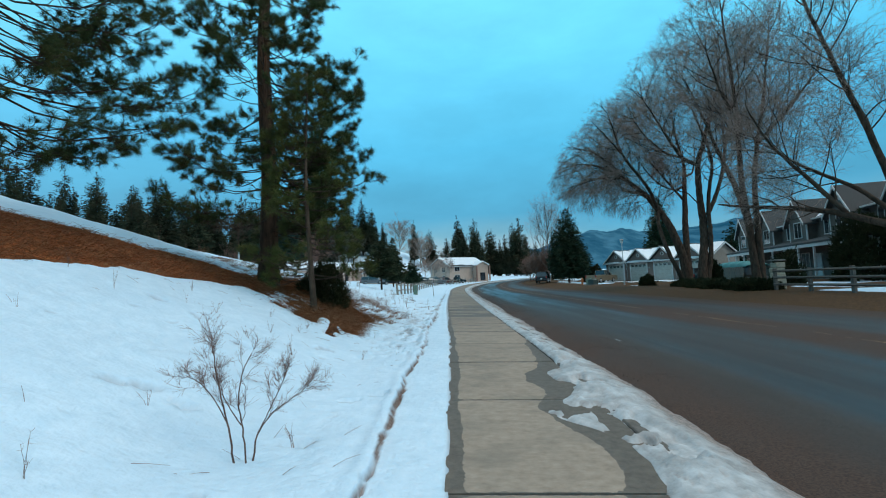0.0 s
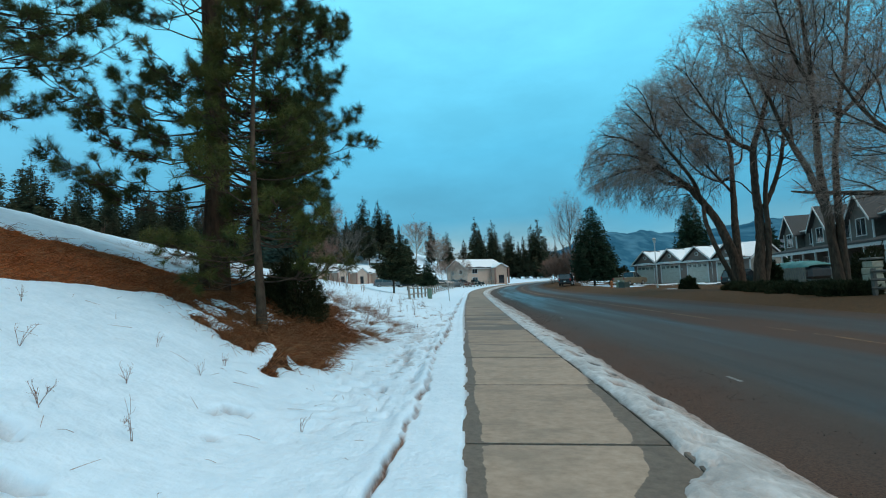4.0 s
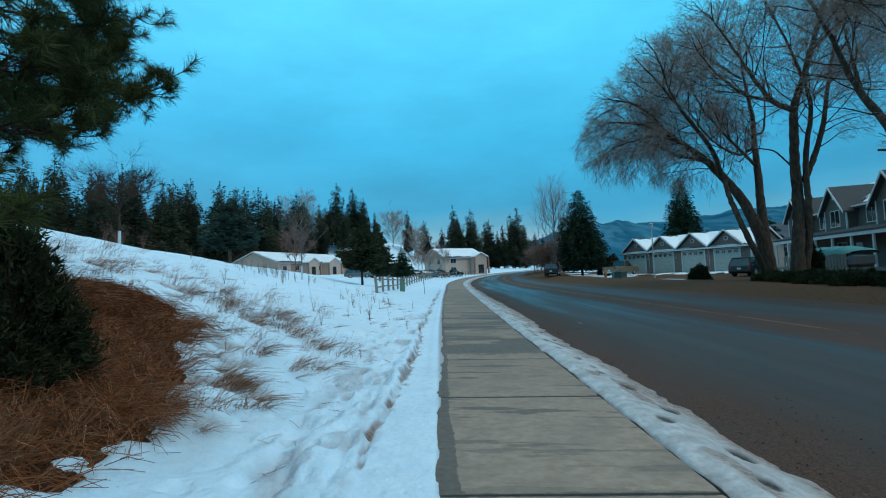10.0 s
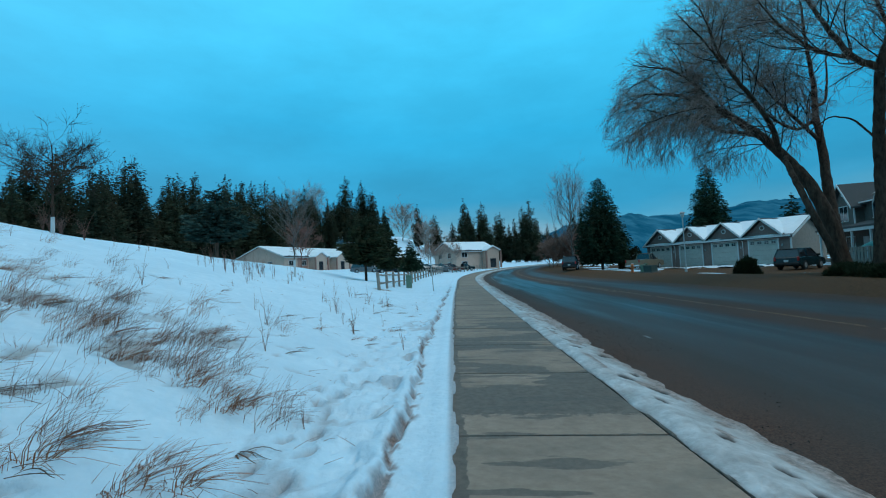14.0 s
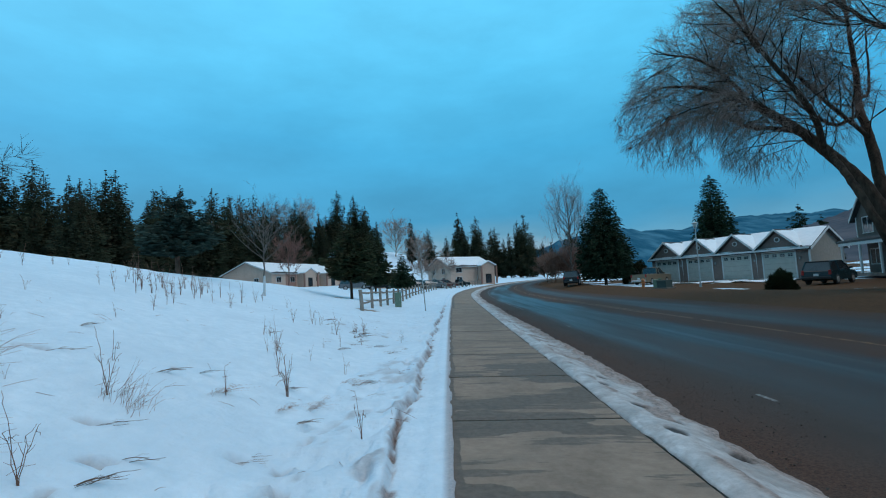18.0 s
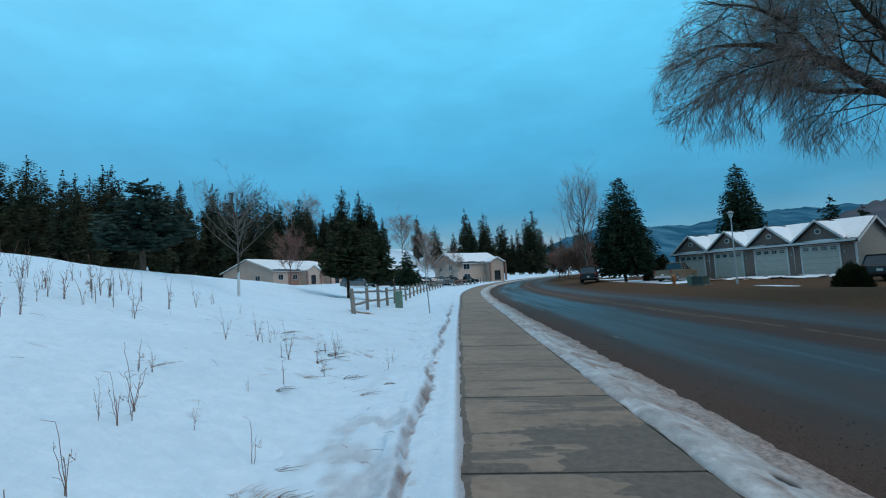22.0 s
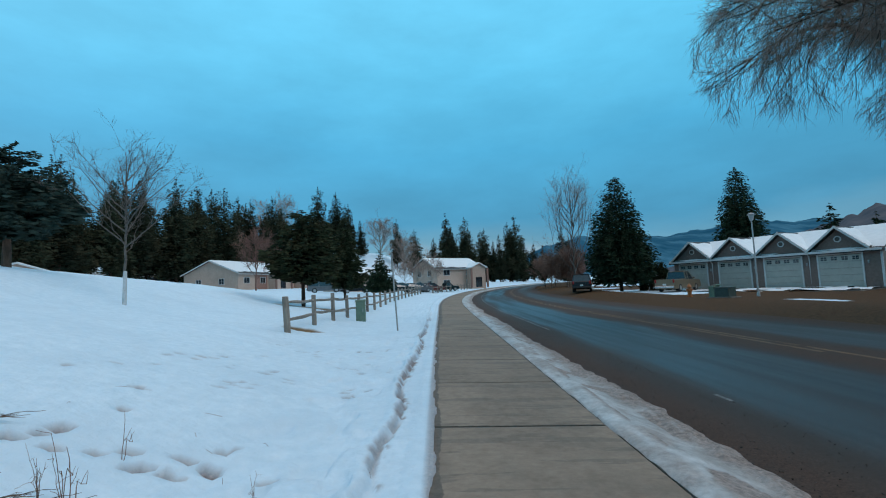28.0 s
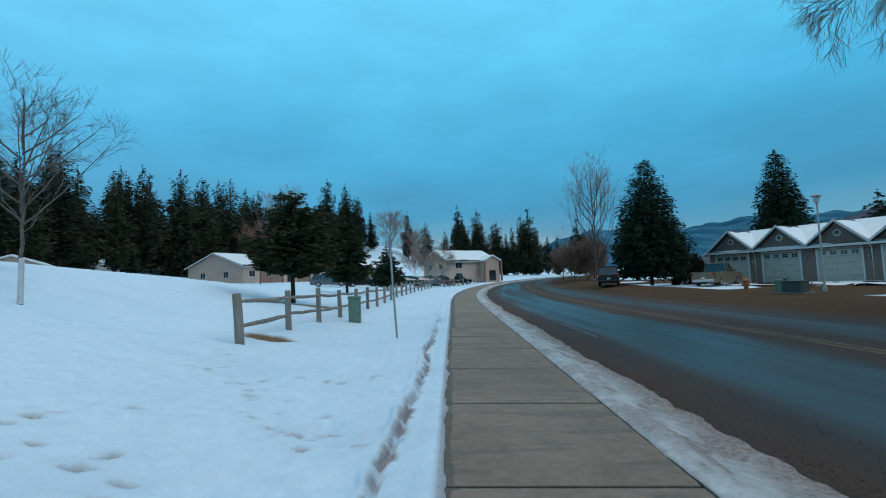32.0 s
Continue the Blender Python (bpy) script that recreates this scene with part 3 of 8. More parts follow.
rp = np.random.RandomState(33)
FLAT = [(rp.uniform(-7.5, -1.5) if i % 3 else rp.uniform(-3.5, -1.4), rp.uniform(15, 30)) for i in range(96)]
PRINTS = [(rp.uniform(-5.5, -1.2), rp.uniform(1, 30), rp.uniform(0, 3.14), rp.uniform(0.3, 0.6)) for _ in range(60)]
for x0, y0, dx, dy, n in ((-1.6, 13, -0.02, 0.55, 16), (-1.3, 9, 0.0, 0.6, 14), (-1.5, 17, -0.03, 0.6, 12)):
    PRINTS += [(x0 + dx * i + rp.normal() * 0.07, y0 + dy * i + rp.normal() * 0.06, math.atan2(dy, dx) + rp.normal() * 0.2, rp.uniform(0.75, 1.05)) for i in range(n)]
# hollows on the first bank
PRINTS += [(x, y, rp.uniform(-0.3, 0.4), rp.uniform(0.9, 1.25)) for x, y in ((-3.35, 4.68), (-3.1, 4.82), (-2.66, 4.72), (-3.2, 7.21), (-2.47, 6.04), (-1.46, 4.41), (-1.9, 6.45), (-1.29, 5.83), (-1.01, 6.13), (-4.15, 7.78), (-4.82, 7.79), (-2.35, 8.78), (-2.72, 6.83), (-2.42, 5.15))]
# single steps on the open snow before the fence
for x, y in ((-3.72, 32.05), (-3.61, 32.2), (-3.59, 32.41), (-3.4, 32.09), (-3.15, 32.23), (-2.99, 32.37), (-3.55, 33.16), (-2.37, 32.85), (-2.79, 32.19), (-2.62, 32.53), (-2.56, 32.24), (-2.36, 32.49), (-1.8, 32.29), (-3.84, 33.88), (-4.82, 34.08), (-4.69, 34.76),
             (-4.71, 36.07), (-4.48, 35.37), (-3.75, 36.15), (-3.23, 36.22), (-2.77, 35.85), (-3.05, 35.05), (-3.29, 34.73), (-4.43, 36.33), (-4.25, 36.97), (-1.84, 35.62), (-1.73, 35.28), (-1.54, 35.89)):
    PRINTS.append((x, y, rp.uniform(-0.3, 0.5), rp.uniform(0.5, 0.85)))
for x, y in ((-4.68, 36.4), (-4.45, 36.59), (-4.3, 36.74), (-4.21, 37.17), (-3.79, 36.49), (-3.73, 37.6), (-3.23, 36.52), (-2.82, 36.13), (-3.37, 35.17), (-3.26, 35.04), (-3.26, 35.3), (-3.04, 35.34), (-1.82, 35.87), (-1.69, 35.4), (-2.47, 38.22), (-2.21, 37.57),
             (-2.03, 37.55), (-1.79, 37.68), (-4.66, 40.47), (-4.42, 40.51), (-3.59, 39.84), (-3.11, 39.03), (-2.41, 40.16), (-2.12, 39.96), (-1.68, 40.55), (-3.71, 40.97), (-2.87, 40.4), (-2.27, 36.13)):
    PRINTS.append((x, y, rp.uniform(-0.3, 0.5), rp.uniform(0.5, 0.8)))
for i in range(30):
    f = i / 29
    PRINTS.append((-5.2 + 3.6 * f + rp.normal() * 0.25, 42.2 - 5.2 * f + rp.normal() * 0.3, rp.uniform(-0.6, 0.6), rp.uniform(0.35, 0.6)))
PRINTS += [(x + 0.08, y - 0.03, rp.uniform(-0.2, 0.5), rp.uniform(0.55, 1.0)) for x, y in FLAT[::4]]


def dents(x, y):
    """Footprints and small hollows in the snow."""
    x, y = np.asarray(x, float), np.asarray(y, float)
    out = np.zeros(np.broadcast(x, y).shape)
    ragged = 0.25 * (fbm(x * 9, y * 9, 48, 2) - 0.5)
    for px, py, a, s in PRINTS:
        near = (np.abs(x - px) < 0.4) & (np.abs(y - py) < 0.4)
        if not np.any(near):
            continue
        dx, dy = x - px, y - py
        p, q = (dx * math.cos(a) + dy * math.sin(a)) / (0.135 * s), (-dx * math.sin(a) + dy * math.cos(a)) / (0.07 * s)
        r = np.sqrt(p * p + q * q)
        out = np.maximum(out, np.where(near, (0.045 + 0.07 * s) * step(1.12, 0.80, r + ragged), 0)) - np.where(near, 0.012 * np.exp(-((r - 1.5) / 0.3) ** 2), 0)
    return out


def cover(x, y, fine=True):
    """Height of the snow and soil as one sees it."""
    z = lie(x, y)
    u = x - bend(y)
    wl = walk_left(y)
    lumps = (fbm(x * 0.5, y * 0.5, 2) - 0.5) * 0.16 + (fbm(x * 2.1, y * 2.1, 5) - 0.5) * 0.07 * step(-0.8, -1.6, u)
    z = z + lumps * step(-0.75, -2.0, u) * step(-80, -30, u)
    edge = snow_edge(y)
    shovelled = step(edge - 0.03, edge + 0.03, u)
    z = z - shovelled * (0.045 + 0.03 * step(13, 20, y) * step(wl - 0.12, wl - 0.28, u) + 0.01 * step(walk_left(y) - 0.35, walk_left(y) - 0.02, u)) + 0.03 * np.exp(-((u - edge + 0.09) / 0.07) ** 2) * (0.4 + vn(y * 2.3, y * 0, 6))
    z = z - groove(u, y, edge) * (0.01 + 0.065 * vn(y * 2.6, y * 0 + 8, 16))
    z = z + shovelled * 0.025 * (fbm(x * 9, y * 9, 19, 3) - 0.5)
    z = z + (1 - shovelled) * step(-2.4, -0.9, u) * (fbm(x * 4.5, y * 4.5, 31, 3) - 0.5) * (0.05 + 0.09 * step(12, 15, y) * step(24, 18, y))
    z = z - 0.045 * step(0.55, 0.62, fbm(x * 5.2, y * 4.2, 43, 3)) * step(-2.3, -1.8, u) * step(-0.8, -1.0, u) * step(7.5, 9.5, y) * step(27, 20, y)
    trod = step(0.60, 0.70, vn(x * 3.3, y * 2.4, 41)) * step(-2.6, -1.9, u) * step(-0.75, -1.0, u) * step(7, 11, y)
    z = z - 0.05 * trod
    z = z - 0.10 * litter_mask(x, y) - 0.05 * straw_mask(x, y) * (u < 0)
    z = z + (fbm(x * 6.5, y * 6.5, 37, 3) - 0.5) * 0.035 * step(-0.8, -1.2, u) * step(-9, -6, u)
    z = z + 0.15 * np.exp(-((x + 2.86) / 0.28) ** 4 - ((y - 10.95) / 0.26) ** 2)
    z = z - dents(x, y)
    wl = wl + 0.05 * (fbm(y * 2.2, y * 0, 44) - 0.5) * 2 + 0.07 * step(15, 20, y)
    under = step(wl - 0.035, wl + 0.02, u) * step(11.45, 11.2, u)
    z = z - 0.5 * under
    return z


def build_ground():
    xs = spread([(-1600, -200, 100), (-200, -60, 10), (-60, -20, 1.6), (-20, -8, 0.22), (-8, -5, 0.1), (-5, -1.2, 0.048), (-1.2, -1.0, 0.03), (-1.0, -0.5, 0.014), (-0.5, 0.1, 0.03), (0.1, 11, 1.2), (11, 20, 0.3), (20, 60, 2), (60, 200, 10), (200, 1600, 100)])
    ys = spread([(-300, -20, 40), (-20, 0, 1.0), (0, 2, 0.2), (2, 26, 0.06), (26, 33, 0.075), (33, 42, 0.055), (42, 46, 0.08), (46, 70, 0.5), (70, 140, 2.5), (140, 300, 10), (300, 2200, 100)])
    X, Y, F = grid(xs, ys)
    # beyond the first bend the columns follow the road
    X = X + bend(np.minimum(Y, 400.0))
    u = X - bend(Y)
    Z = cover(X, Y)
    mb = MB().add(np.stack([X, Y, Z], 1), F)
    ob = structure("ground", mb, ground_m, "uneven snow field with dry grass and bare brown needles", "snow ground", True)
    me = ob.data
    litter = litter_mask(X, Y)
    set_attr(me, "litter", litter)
    set_attr(me, "shaded_duff", litter_mask(X, Y, "near") * step(-6.2, -5.0, X + 0.8 * (fbm(X * 1.5, Y * 1.5, 23) - 0.5)))
    set_attr(me, "straw", np.clip(straw_mask(X, Y), 0, 1) * (u < 0) * np.where(Y < 30, 0.55, 1.0))
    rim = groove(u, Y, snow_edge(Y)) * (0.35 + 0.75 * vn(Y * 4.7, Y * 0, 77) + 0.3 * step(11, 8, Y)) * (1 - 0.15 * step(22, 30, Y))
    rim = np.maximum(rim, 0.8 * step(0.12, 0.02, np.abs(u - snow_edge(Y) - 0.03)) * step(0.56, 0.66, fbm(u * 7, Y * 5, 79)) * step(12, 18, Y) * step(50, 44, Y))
    # footprint hollows: their shade painted in, along with bare ground showing through
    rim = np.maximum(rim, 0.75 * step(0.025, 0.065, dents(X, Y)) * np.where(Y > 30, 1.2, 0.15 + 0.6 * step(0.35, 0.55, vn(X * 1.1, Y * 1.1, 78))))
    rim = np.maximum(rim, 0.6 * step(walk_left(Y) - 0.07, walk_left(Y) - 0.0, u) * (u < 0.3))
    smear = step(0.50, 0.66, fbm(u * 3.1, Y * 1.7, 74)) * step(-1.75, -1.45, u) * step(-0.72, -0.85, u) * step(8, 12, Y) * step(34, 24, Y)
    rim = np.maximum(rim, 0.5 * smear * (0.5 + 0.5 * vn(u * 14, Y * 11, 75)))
    set_attr(me, "dirt_and_shade", np.clip(rim, 0, 1))
    snowy = step(0.47, 0.60, fbm(X * 0.13, Y * 0.13, 51)) * step(17.5, 20, u)
    snowy = np.maximum(snowy, step(1.1, 0.85, np.hypot((u - 20.5) / 4.2, (Y - 77) / 9.0)))
    snowy = np.maximum(snowy, step(15.5, 17, u) * step(24, 21, Y))
    bank = step(11.2, 11.6, u) * (1 - snowy)
    set_attr(me, "soil", np.clip(bank, 0, 1))
    return ob


build_ground()


# ---- pavement, kerb, road ----
ROAD_L, ROAD_R = 1.98, 11.25


def strip(u0, u1, ys, zf, nu):
    """A sheet between two lines that follow the road; zf gives its height."""
    us = np.linspace(0, 1, nu)
    Y, T = np.meshgrid(ys, us, indexing="ij")
    a, b = (f(Y) if callable(f) else f for f in (u0, u1))
    U = a + (b - a) * T
    X = U + bend(Y)
    Z = zf(U, Y)
    n = nu
    i = (np.arange(len(ys) - 1)[:, None] * n + np.arange(n - 1)[None]).ravel()
    return X.ravel(), Y.ravel(), Z.ravel(), U.ravel(), np.stack([i, i + 1, i + n + 1, i + n], 1)


def walk_z(u, y):
    return 0.10 - 0.035 * u + rise(y)


def road_z(u, y):
    return -0.085 + 0.020 * (u - 2.5) + rise(y)


def build_road():
    ys = np.concatenate([np.arange(-30, 60, 0.25), np.arange(60, 420, 2.0)])
    X, Y, Z, U, F = strip(ROAD_L, ROAD_R + 0.4, ys, lambda u, y: road_z(u, y) + 0.05 * step(11.2, 11.7, u), 90)
    ob = structure("road", MB().add(np.stack([X, Y, Z], 1), F), asphalt, "dark worn asphalt road with damp wheel tracks and sanded edges", "road", True)
    wob = (fbm(U * 0.8, Y * 0.15, 61) - 0.5) * 0.9
    lane = np.maximum(step(3.7, 4.3, U + wob) * step(7.1, 6.4, U + wob), 0.55 * step(8.5, 9.0, U + wob) * step(10.6, 10.0, U + wob))
    set_attr(ob.data, "wet", lane * (0.35 + 0.65 * step(0.3, 0.6, fbm(U * 0.6, Y * 0.05, 66))))
    set_attr(ob.data, "track", np.full(len(U), 0.45))
    mid = 0.9 * step(6.5, 7.2, U + wob) * step(9.2, 8.4, U + wob)
    set_attr(ob.data, "sand", np.clip(np.maximum(np.maximum(step(3.9, 2.7, U + wob * 0.6), mid), step(10.4, 11.2, U + wob * 0.5)), 0, 1) * (0.55 + 0.45 * vn(U * 3, Y * 1.2, 67)))
    for name, u, w, m, dash in (("edge_line", 3.80, 0.06, line_white, 0), ("centre_line", 7.85, 0.11, line_yellow, 0), ("centre_line", 7.62, 0.11, line_yellow, 38)):
        X, Y, Z, U, F = strip(u - w / 2, u + w / 2, np.arange(-20, 300, 0.2), lambda a, y: road_z(a, y) + 0.005, 4)
        yq, uq = Y[F[:, 0]], U[F[:, 0]]
        worn = fbm(yq * 0.9, uq * 14 + u, 71) + 0.35 * (vn(yq * 4.1, uq * 30, 72) - 0.5) > np.where(yq > 20, 0.34, 0.55)
        if name == "edge_line":
            worn = (worn & (yq > 46)) | (np.abs(yq - 11.5) < 0.15) | (np.abs(yq - 24.5) < 0.2) | (np.abs(yq - 35.1) < 0.25)
        F = F[worn & (yq > dash)]
        tagged(part(name, MB().add(np.stack([X, Y, Z], 1), F), m, ob, "worn painted line"))
    rs = np.random.RandomState(83)
    n = 9000
    u, y = 2.55 + 1.25 * rs.rand(n) ** 1.4, rs.uniform(-1, 47, n)
    ok = fbm(u * 1.5, y * 0.8, 84) - 0.16 + 0.31 * step(19, 26, y) > 0.47
    u, y = u[ok], y[ok]
    n = len(u)
    c = np.stack([u + bend(y), y, road_z(u, y) + 0.004], 1)
    r = 0.003 + 0.010 * rs.rand(n) ** 3
    ax = np.array([[1, 0, 0], [0, 1, 0], [-1, 0, 0], [0, -1, 0], [0, 0, 0.7], [0, 0, -0.7]], float)
    V = c[:, None] + r[:, None, None] * (ax[None] + rs.normal(size=(n, 6, 3)) * 0.22)
    f = np.array([[0, 1, 4], [1, 2, 4], [2, 3, 4], [3, 0, 4], [1, 0, 5], [2, 1, 5], [3, 2, 5], [0, 3, 5]])
    grit = part("gravel", MB().add(V.reshape(-1, 3), (f[None] + 6 * np.arange(n)[:, None, None]).reshape(-1, 3)), grit_m)
    tagged(grit, "scattered dark grit and small stones on the road's edge", "gravel", "", "stuff")
    return ob


build_road()
JOINT, PANEL = 3.48, 2.53


def build_walk():
    """Concrete slabs with tooled gaps, damp along the edges."""
    bed = strip(lambda y: walk_left(y) - 0.16, 1.70, np.concatenate([np.arange(-20, 60, 1.0), np.arange(60, 260, 3.0)]), lambda u, y: walk_z(u, y) - 0.03, 3)
    root = structure("pavement", MB().add(np.stack(bed[:3], 1), bed[4]), joint_m, "grey concrete pavement of cast slabs with damp edges", "pavement")
    for k in range(-5, 70):
        y0, y1 = JOINT + PANEL * k + 0.015, JOINT + PANEL * (k + 1) - 0.015
        ny = 34 if -2 < k < 18 else 3
        nu = 36 if -2 < k < 18 else 4
        X, Y, Z, U, F = strip(lambda y: walk_left(y) - 0.14, 1.655, np.linspace(y0, y1, ny), walk_z, nu)
        # rounded tooled edges, and a thickness
        tt = np.minimum(Y - y0, y1 - Y)
        Z = Z - 0.006 * (tt < 1e-6) + (vn(U * 0 + k, U * 0, 15) - 0.5) * 0.008
        top = np.stack([X, Y, Z], 1)
        mb = MB().add(top, F)
        ring = np.concatenate([np.arange(nu), (np.arange(1, ny) + 1) * nu - 1, (ny - 1) * nu + np.arange(nu - 1)[::-1], np.arange(1, ny - 1)[::-1] * nu])
        low = top[ring] - np.array([0, 0, 0.06])
        mb.add(low, np.zeros((0, 4), int))
        o = len(top)
        m = len(ring)
        mb.f.append(np.array([[ring[(i + 1) % m], ring[i], o + i, o + (i + 1) % m] for i in range(m)]))
        ob = part("slab", mb, concrete, root)
        L = walk_left(Y)
        e1 = 0.10 + 0.05 * (fbm(U * 1.5, Y * 1.5, 81) - 0.5) * 2
        damp = step(e1 + 0.10, e1 - 0.10, U - L)
        # meltwater that crept across the slabs beside the ice, and streaks of it further on
        front = 1.50 - 0.42 * np.exp(-((Y - 7.3) / 0.8) ** 2) - 0.50 * np.exp(-((Y - 5.5) / 0.8) ** 2) - 0.30 * step(5.0, 3.4, Y) - 0.08 * step(11, 8, Y) + 0.34 * (fbm(U * 1.1, Y * 1.5, 83) - 0.5)
        damp = np.maximum(damp, step(front - 0.10, front + 0.12, U) * step(12.5, 10.5, Y))
        wide = step(0.43, 0.47, fbm(U * 0.30, Y * 1.1 + 5, 87) + 0.10 * (vn(U * 2.2, Y * 9, 86) - 0.5)) * step(18.5, 20, Y) * step(29, 26, Y)
        near_joint = step(0.09, 0.0, np.minimum(Y - y0, y1 - Y)) * (0.6 if ny > 3 else 0.0)
        damp = np.maximum(damp, np.maximum(wide, near_joint))
        low_part = np.zeros(len(ring))
        set_attr(ob.data, "grubby", np.concatenate([0.75 * step(14, 22, Y) * (0.55 + 0.45 * step(0.35, 0.6, fbm(U * 1.4, Y * 1.1, 82))), low_part]))
        set_attr(ob.data, "damp", np.concatenate([damp, low_part + 1]))
        set_attr(ob.data, "streaky", np.concatenate([0.04 + 0.78 * step(12, 16, Y) * (0.45 + 0.55 * step(34, 27, Y)) * step(60, 45, Y), low_part]))
    ys = np.concatenate([np.arange(-20, 60, 0.3), np.arange(60, 260, 3.0)])
    prof = [(1.675, -0.25), (1.675, 0.0), (1.69, 0.012), (1.80, 0.008), (1.83, -0.01), (1.86, -0.15), (2.45, -0.19), (2.45, -0.3)]
    n = len(prof)
    V = np.array([[u + float(bend(y)), y, float(walk_z(1.68, y)) + z] for y in ys for u, z in prof])
    i = (np.arange(len(ys) - 1)[:, None] * n + np.arange(n - 1)[None]).ravel()
    structure("kerb", MB().add(V, np.stack([i, i + 1, i + n + 1, i + n], 1)), kerb_m, "worn grey concrete kerb and gutter", "kerb")


build_walk()


def berm_out(y):
    y = np.asarray(y, float)
    return 2.46 + 0.08 * step(13, 18, y) + 0.20 * step(22, 29, y) + 0.22 * (fbm(y * 0.5, y * 0, 91) - 0.5) + 0.16 * (fbm(y * 3.1, y * 0, 92) - 0.5)


def berm_in(y):
    y = np.asarray(y, float)
    spill = 0.36 * np.exp(-((y - 7.4) / 0.6) ** 2) + 0.60 * np.exp(-((y - 5.5) / 0.8) ** 2) + 0.25 * step(5.0, 3.5, y)
    return 1.672 - spill * (0.75 + 0.5 * vn(y * 3.3, y * 0, 90)) + 0.07 * (fbm(y * 2.2, y * 0, 93) - 0.5) * step(60, 9, y)


def build_berm():
    """The ploughed strip of old snow over kerb and gutter, worn down to ice in places."""
    ys = np.concatenate([np.arange(-12, 0, 0.3), np.arange(0, 52, 0.05), np.arange(52, 90, 0.5), np.arange(90, 240, 3.0)])
    nu = 40
    X, Y, Z, U, F = strip(berm_in, berm_out, ys, lambda u, y: u * 0, nu)
    T = (U - berm_in(Y)) / (berm_out(Y) - berm_in(Y))
    base = np.where(U < 1.82, walk_z(np.minimum(U, 1.68), Y) + 0.016 * step(1.66, 1.68, U), road_z(np.maximum(U, 2.0), Y) + 0.16 * step(2.5, 1.8, U))
    hump = np.power(np.clip(np.minimum(T / 0.11, (1 - T) / 0.22), 0, 1), 0.75)
    crust = np.abs(fbm(U * 5.5, Y * 2.6, 94, 4) - 0.5) * 2
    flat = step(9, 15, Y)
    h = 0.022 + 0.07 * fbm(U * 1.3, Y * 0.7, 95) + (0.075 - 0.035 * flat) * (fbm(U * 4.2, Y * 2.6, 96, 4) - 0.5) - 0.02 * step(0.2, 0.0, crust) * (1 - 0.6 * flat)
    # chunks of dirty crust along the road's side
    rim = step(0.60, 0.74, T) * step(1.0, 0.90, T) * step(0.46, 0.60, fbm(U * 4.4, Y * 3.6, 89, 3))
    h = h + 0.05 * rim * step(18, 26, Y)
    holes = step(0.66, 0.72, vn(U * 4.2, Y * 2.2, 97)) * step(0.15, 0.3, T) * step(0.9, 0.75, T) * step(8, 11, Y)
    # melted through to the concrete near the start
    melt = step(0.52, 0.60, fbm(U * 3.2, Y * 2.2, 88, 4)) * step(0.60, 0.48, T) * step(9.5, 8.5, Y)
    h = np.maximum(h * (1 - 0.3 * flat), 0.014)
    Z = base + hump * h - 0.008 - 0.075 * holes * hump * (1 - flat) - 0.07 * melt
    ob = structure("snow_berm", MB().add(np.stack([X, Y, Z], 1), F), berm_m, "strip of dirty ploughed snow and ice along the kerb", "snow bank", True)
    # dirt towards the road, and darker holes, cracks and inner edge
    d = np.maximum(0.9 * step(0.56 - 0.10 * step(14, 24, Y) - 0.10 * step(26, 32, Y), 0.96, T + 0.35 * (fbm(U * 3, Y * 2, 98) - 0.5)), 0.8 * holes)
    d = np.maximum(d, 0.25 * step(0.13, 0.0, crust))
    d = np.maximum(d, 0.5 * step(0.03, 0.0, T))
    d = np.maximum(d, 0.9 * rim * step(18, 26, Y) * step(0.4, 0.6, vn(U * 9, Y * 9, 87)))
    d = np.maximum(d, 0.5 * step(0.48, 0.64, fbm(U * 2.2, Y * 0.9, 99)) * step(14, 36, Y + 14 * T))
    rs = np.random.RandomState(19)
    hole = np.zeros(len(U))
    for k in range(26):
        py, pu, s = 11.5 + 0.58 * k + rs.normal() * 0.08, 2.1 + (0.10 if k % 2 else -0.08) + rs.normal() * 0.05, rs.uniform(0.6, 1.15)
        if k % 5 == 3:
            continue
        hole = np.maximum(hole, step(1.35, 0.8, np.hypot((U - pu) / (0.085 * s), (Y - py) / (0.15 * s))))
    P = np.stack([X, Y, Z - 0.03 * hole], 1)
    ob.data.vertices.foreach_set("co", P.astype(np.float32).ravel())
    set_attr(ob.data, "hole", hole)
    set_attr(ob.data, "dirt_and_shade", np.clip(d, 0, 1))


build_berm()


# ---- trees ----
def unit(a):
    return a / (np.linalg.norm(a, axis=-1, keepdims=True) + 1e-9)


def tufts(mb, C, A, count, length, width, open_=0.9):
    """Sprays of long needles at places C round the ways A."""
    n = len(C)
    d = np.repeat(A, count, 0) + np.random.normal(size=(n * count, 3)) * open_ * 0.6
    d = unit(d)
    c = np.repeat(C, count, 0) + np.repeat(A, count, 0) * np.random.uniform(-0.10, 0.04, (n * count, 1))
    ln = length * np.random.uniform(0.65, 1.1, (n * count, 1))
    mb.blades(c, c + d * ln, width)


def brushes(mb, B, E, count, length, width):
    """Bottle-brush shoots: needles all round the line from B to E, slanting towards the tip."""
    n = len(B)
    ax = np.repeat(unit(E - B), count, 0)
    s = np.random.rand(n * count, 1) ** 0.7
    c = np.repeat(B, count, 0) * (1 - s) + np.repeat(E, count, 0) * s
    side = unit(np.cross(ax, np.random.normal(size=ax.shape)))
    d = unit(ax * np.random.uniform(0.15, 1.1, (n * count, 1)) + side)
    mb.blades(c, c + d * length * np.random.uniform(0.7, 1.1, (n * count, 1)), width)


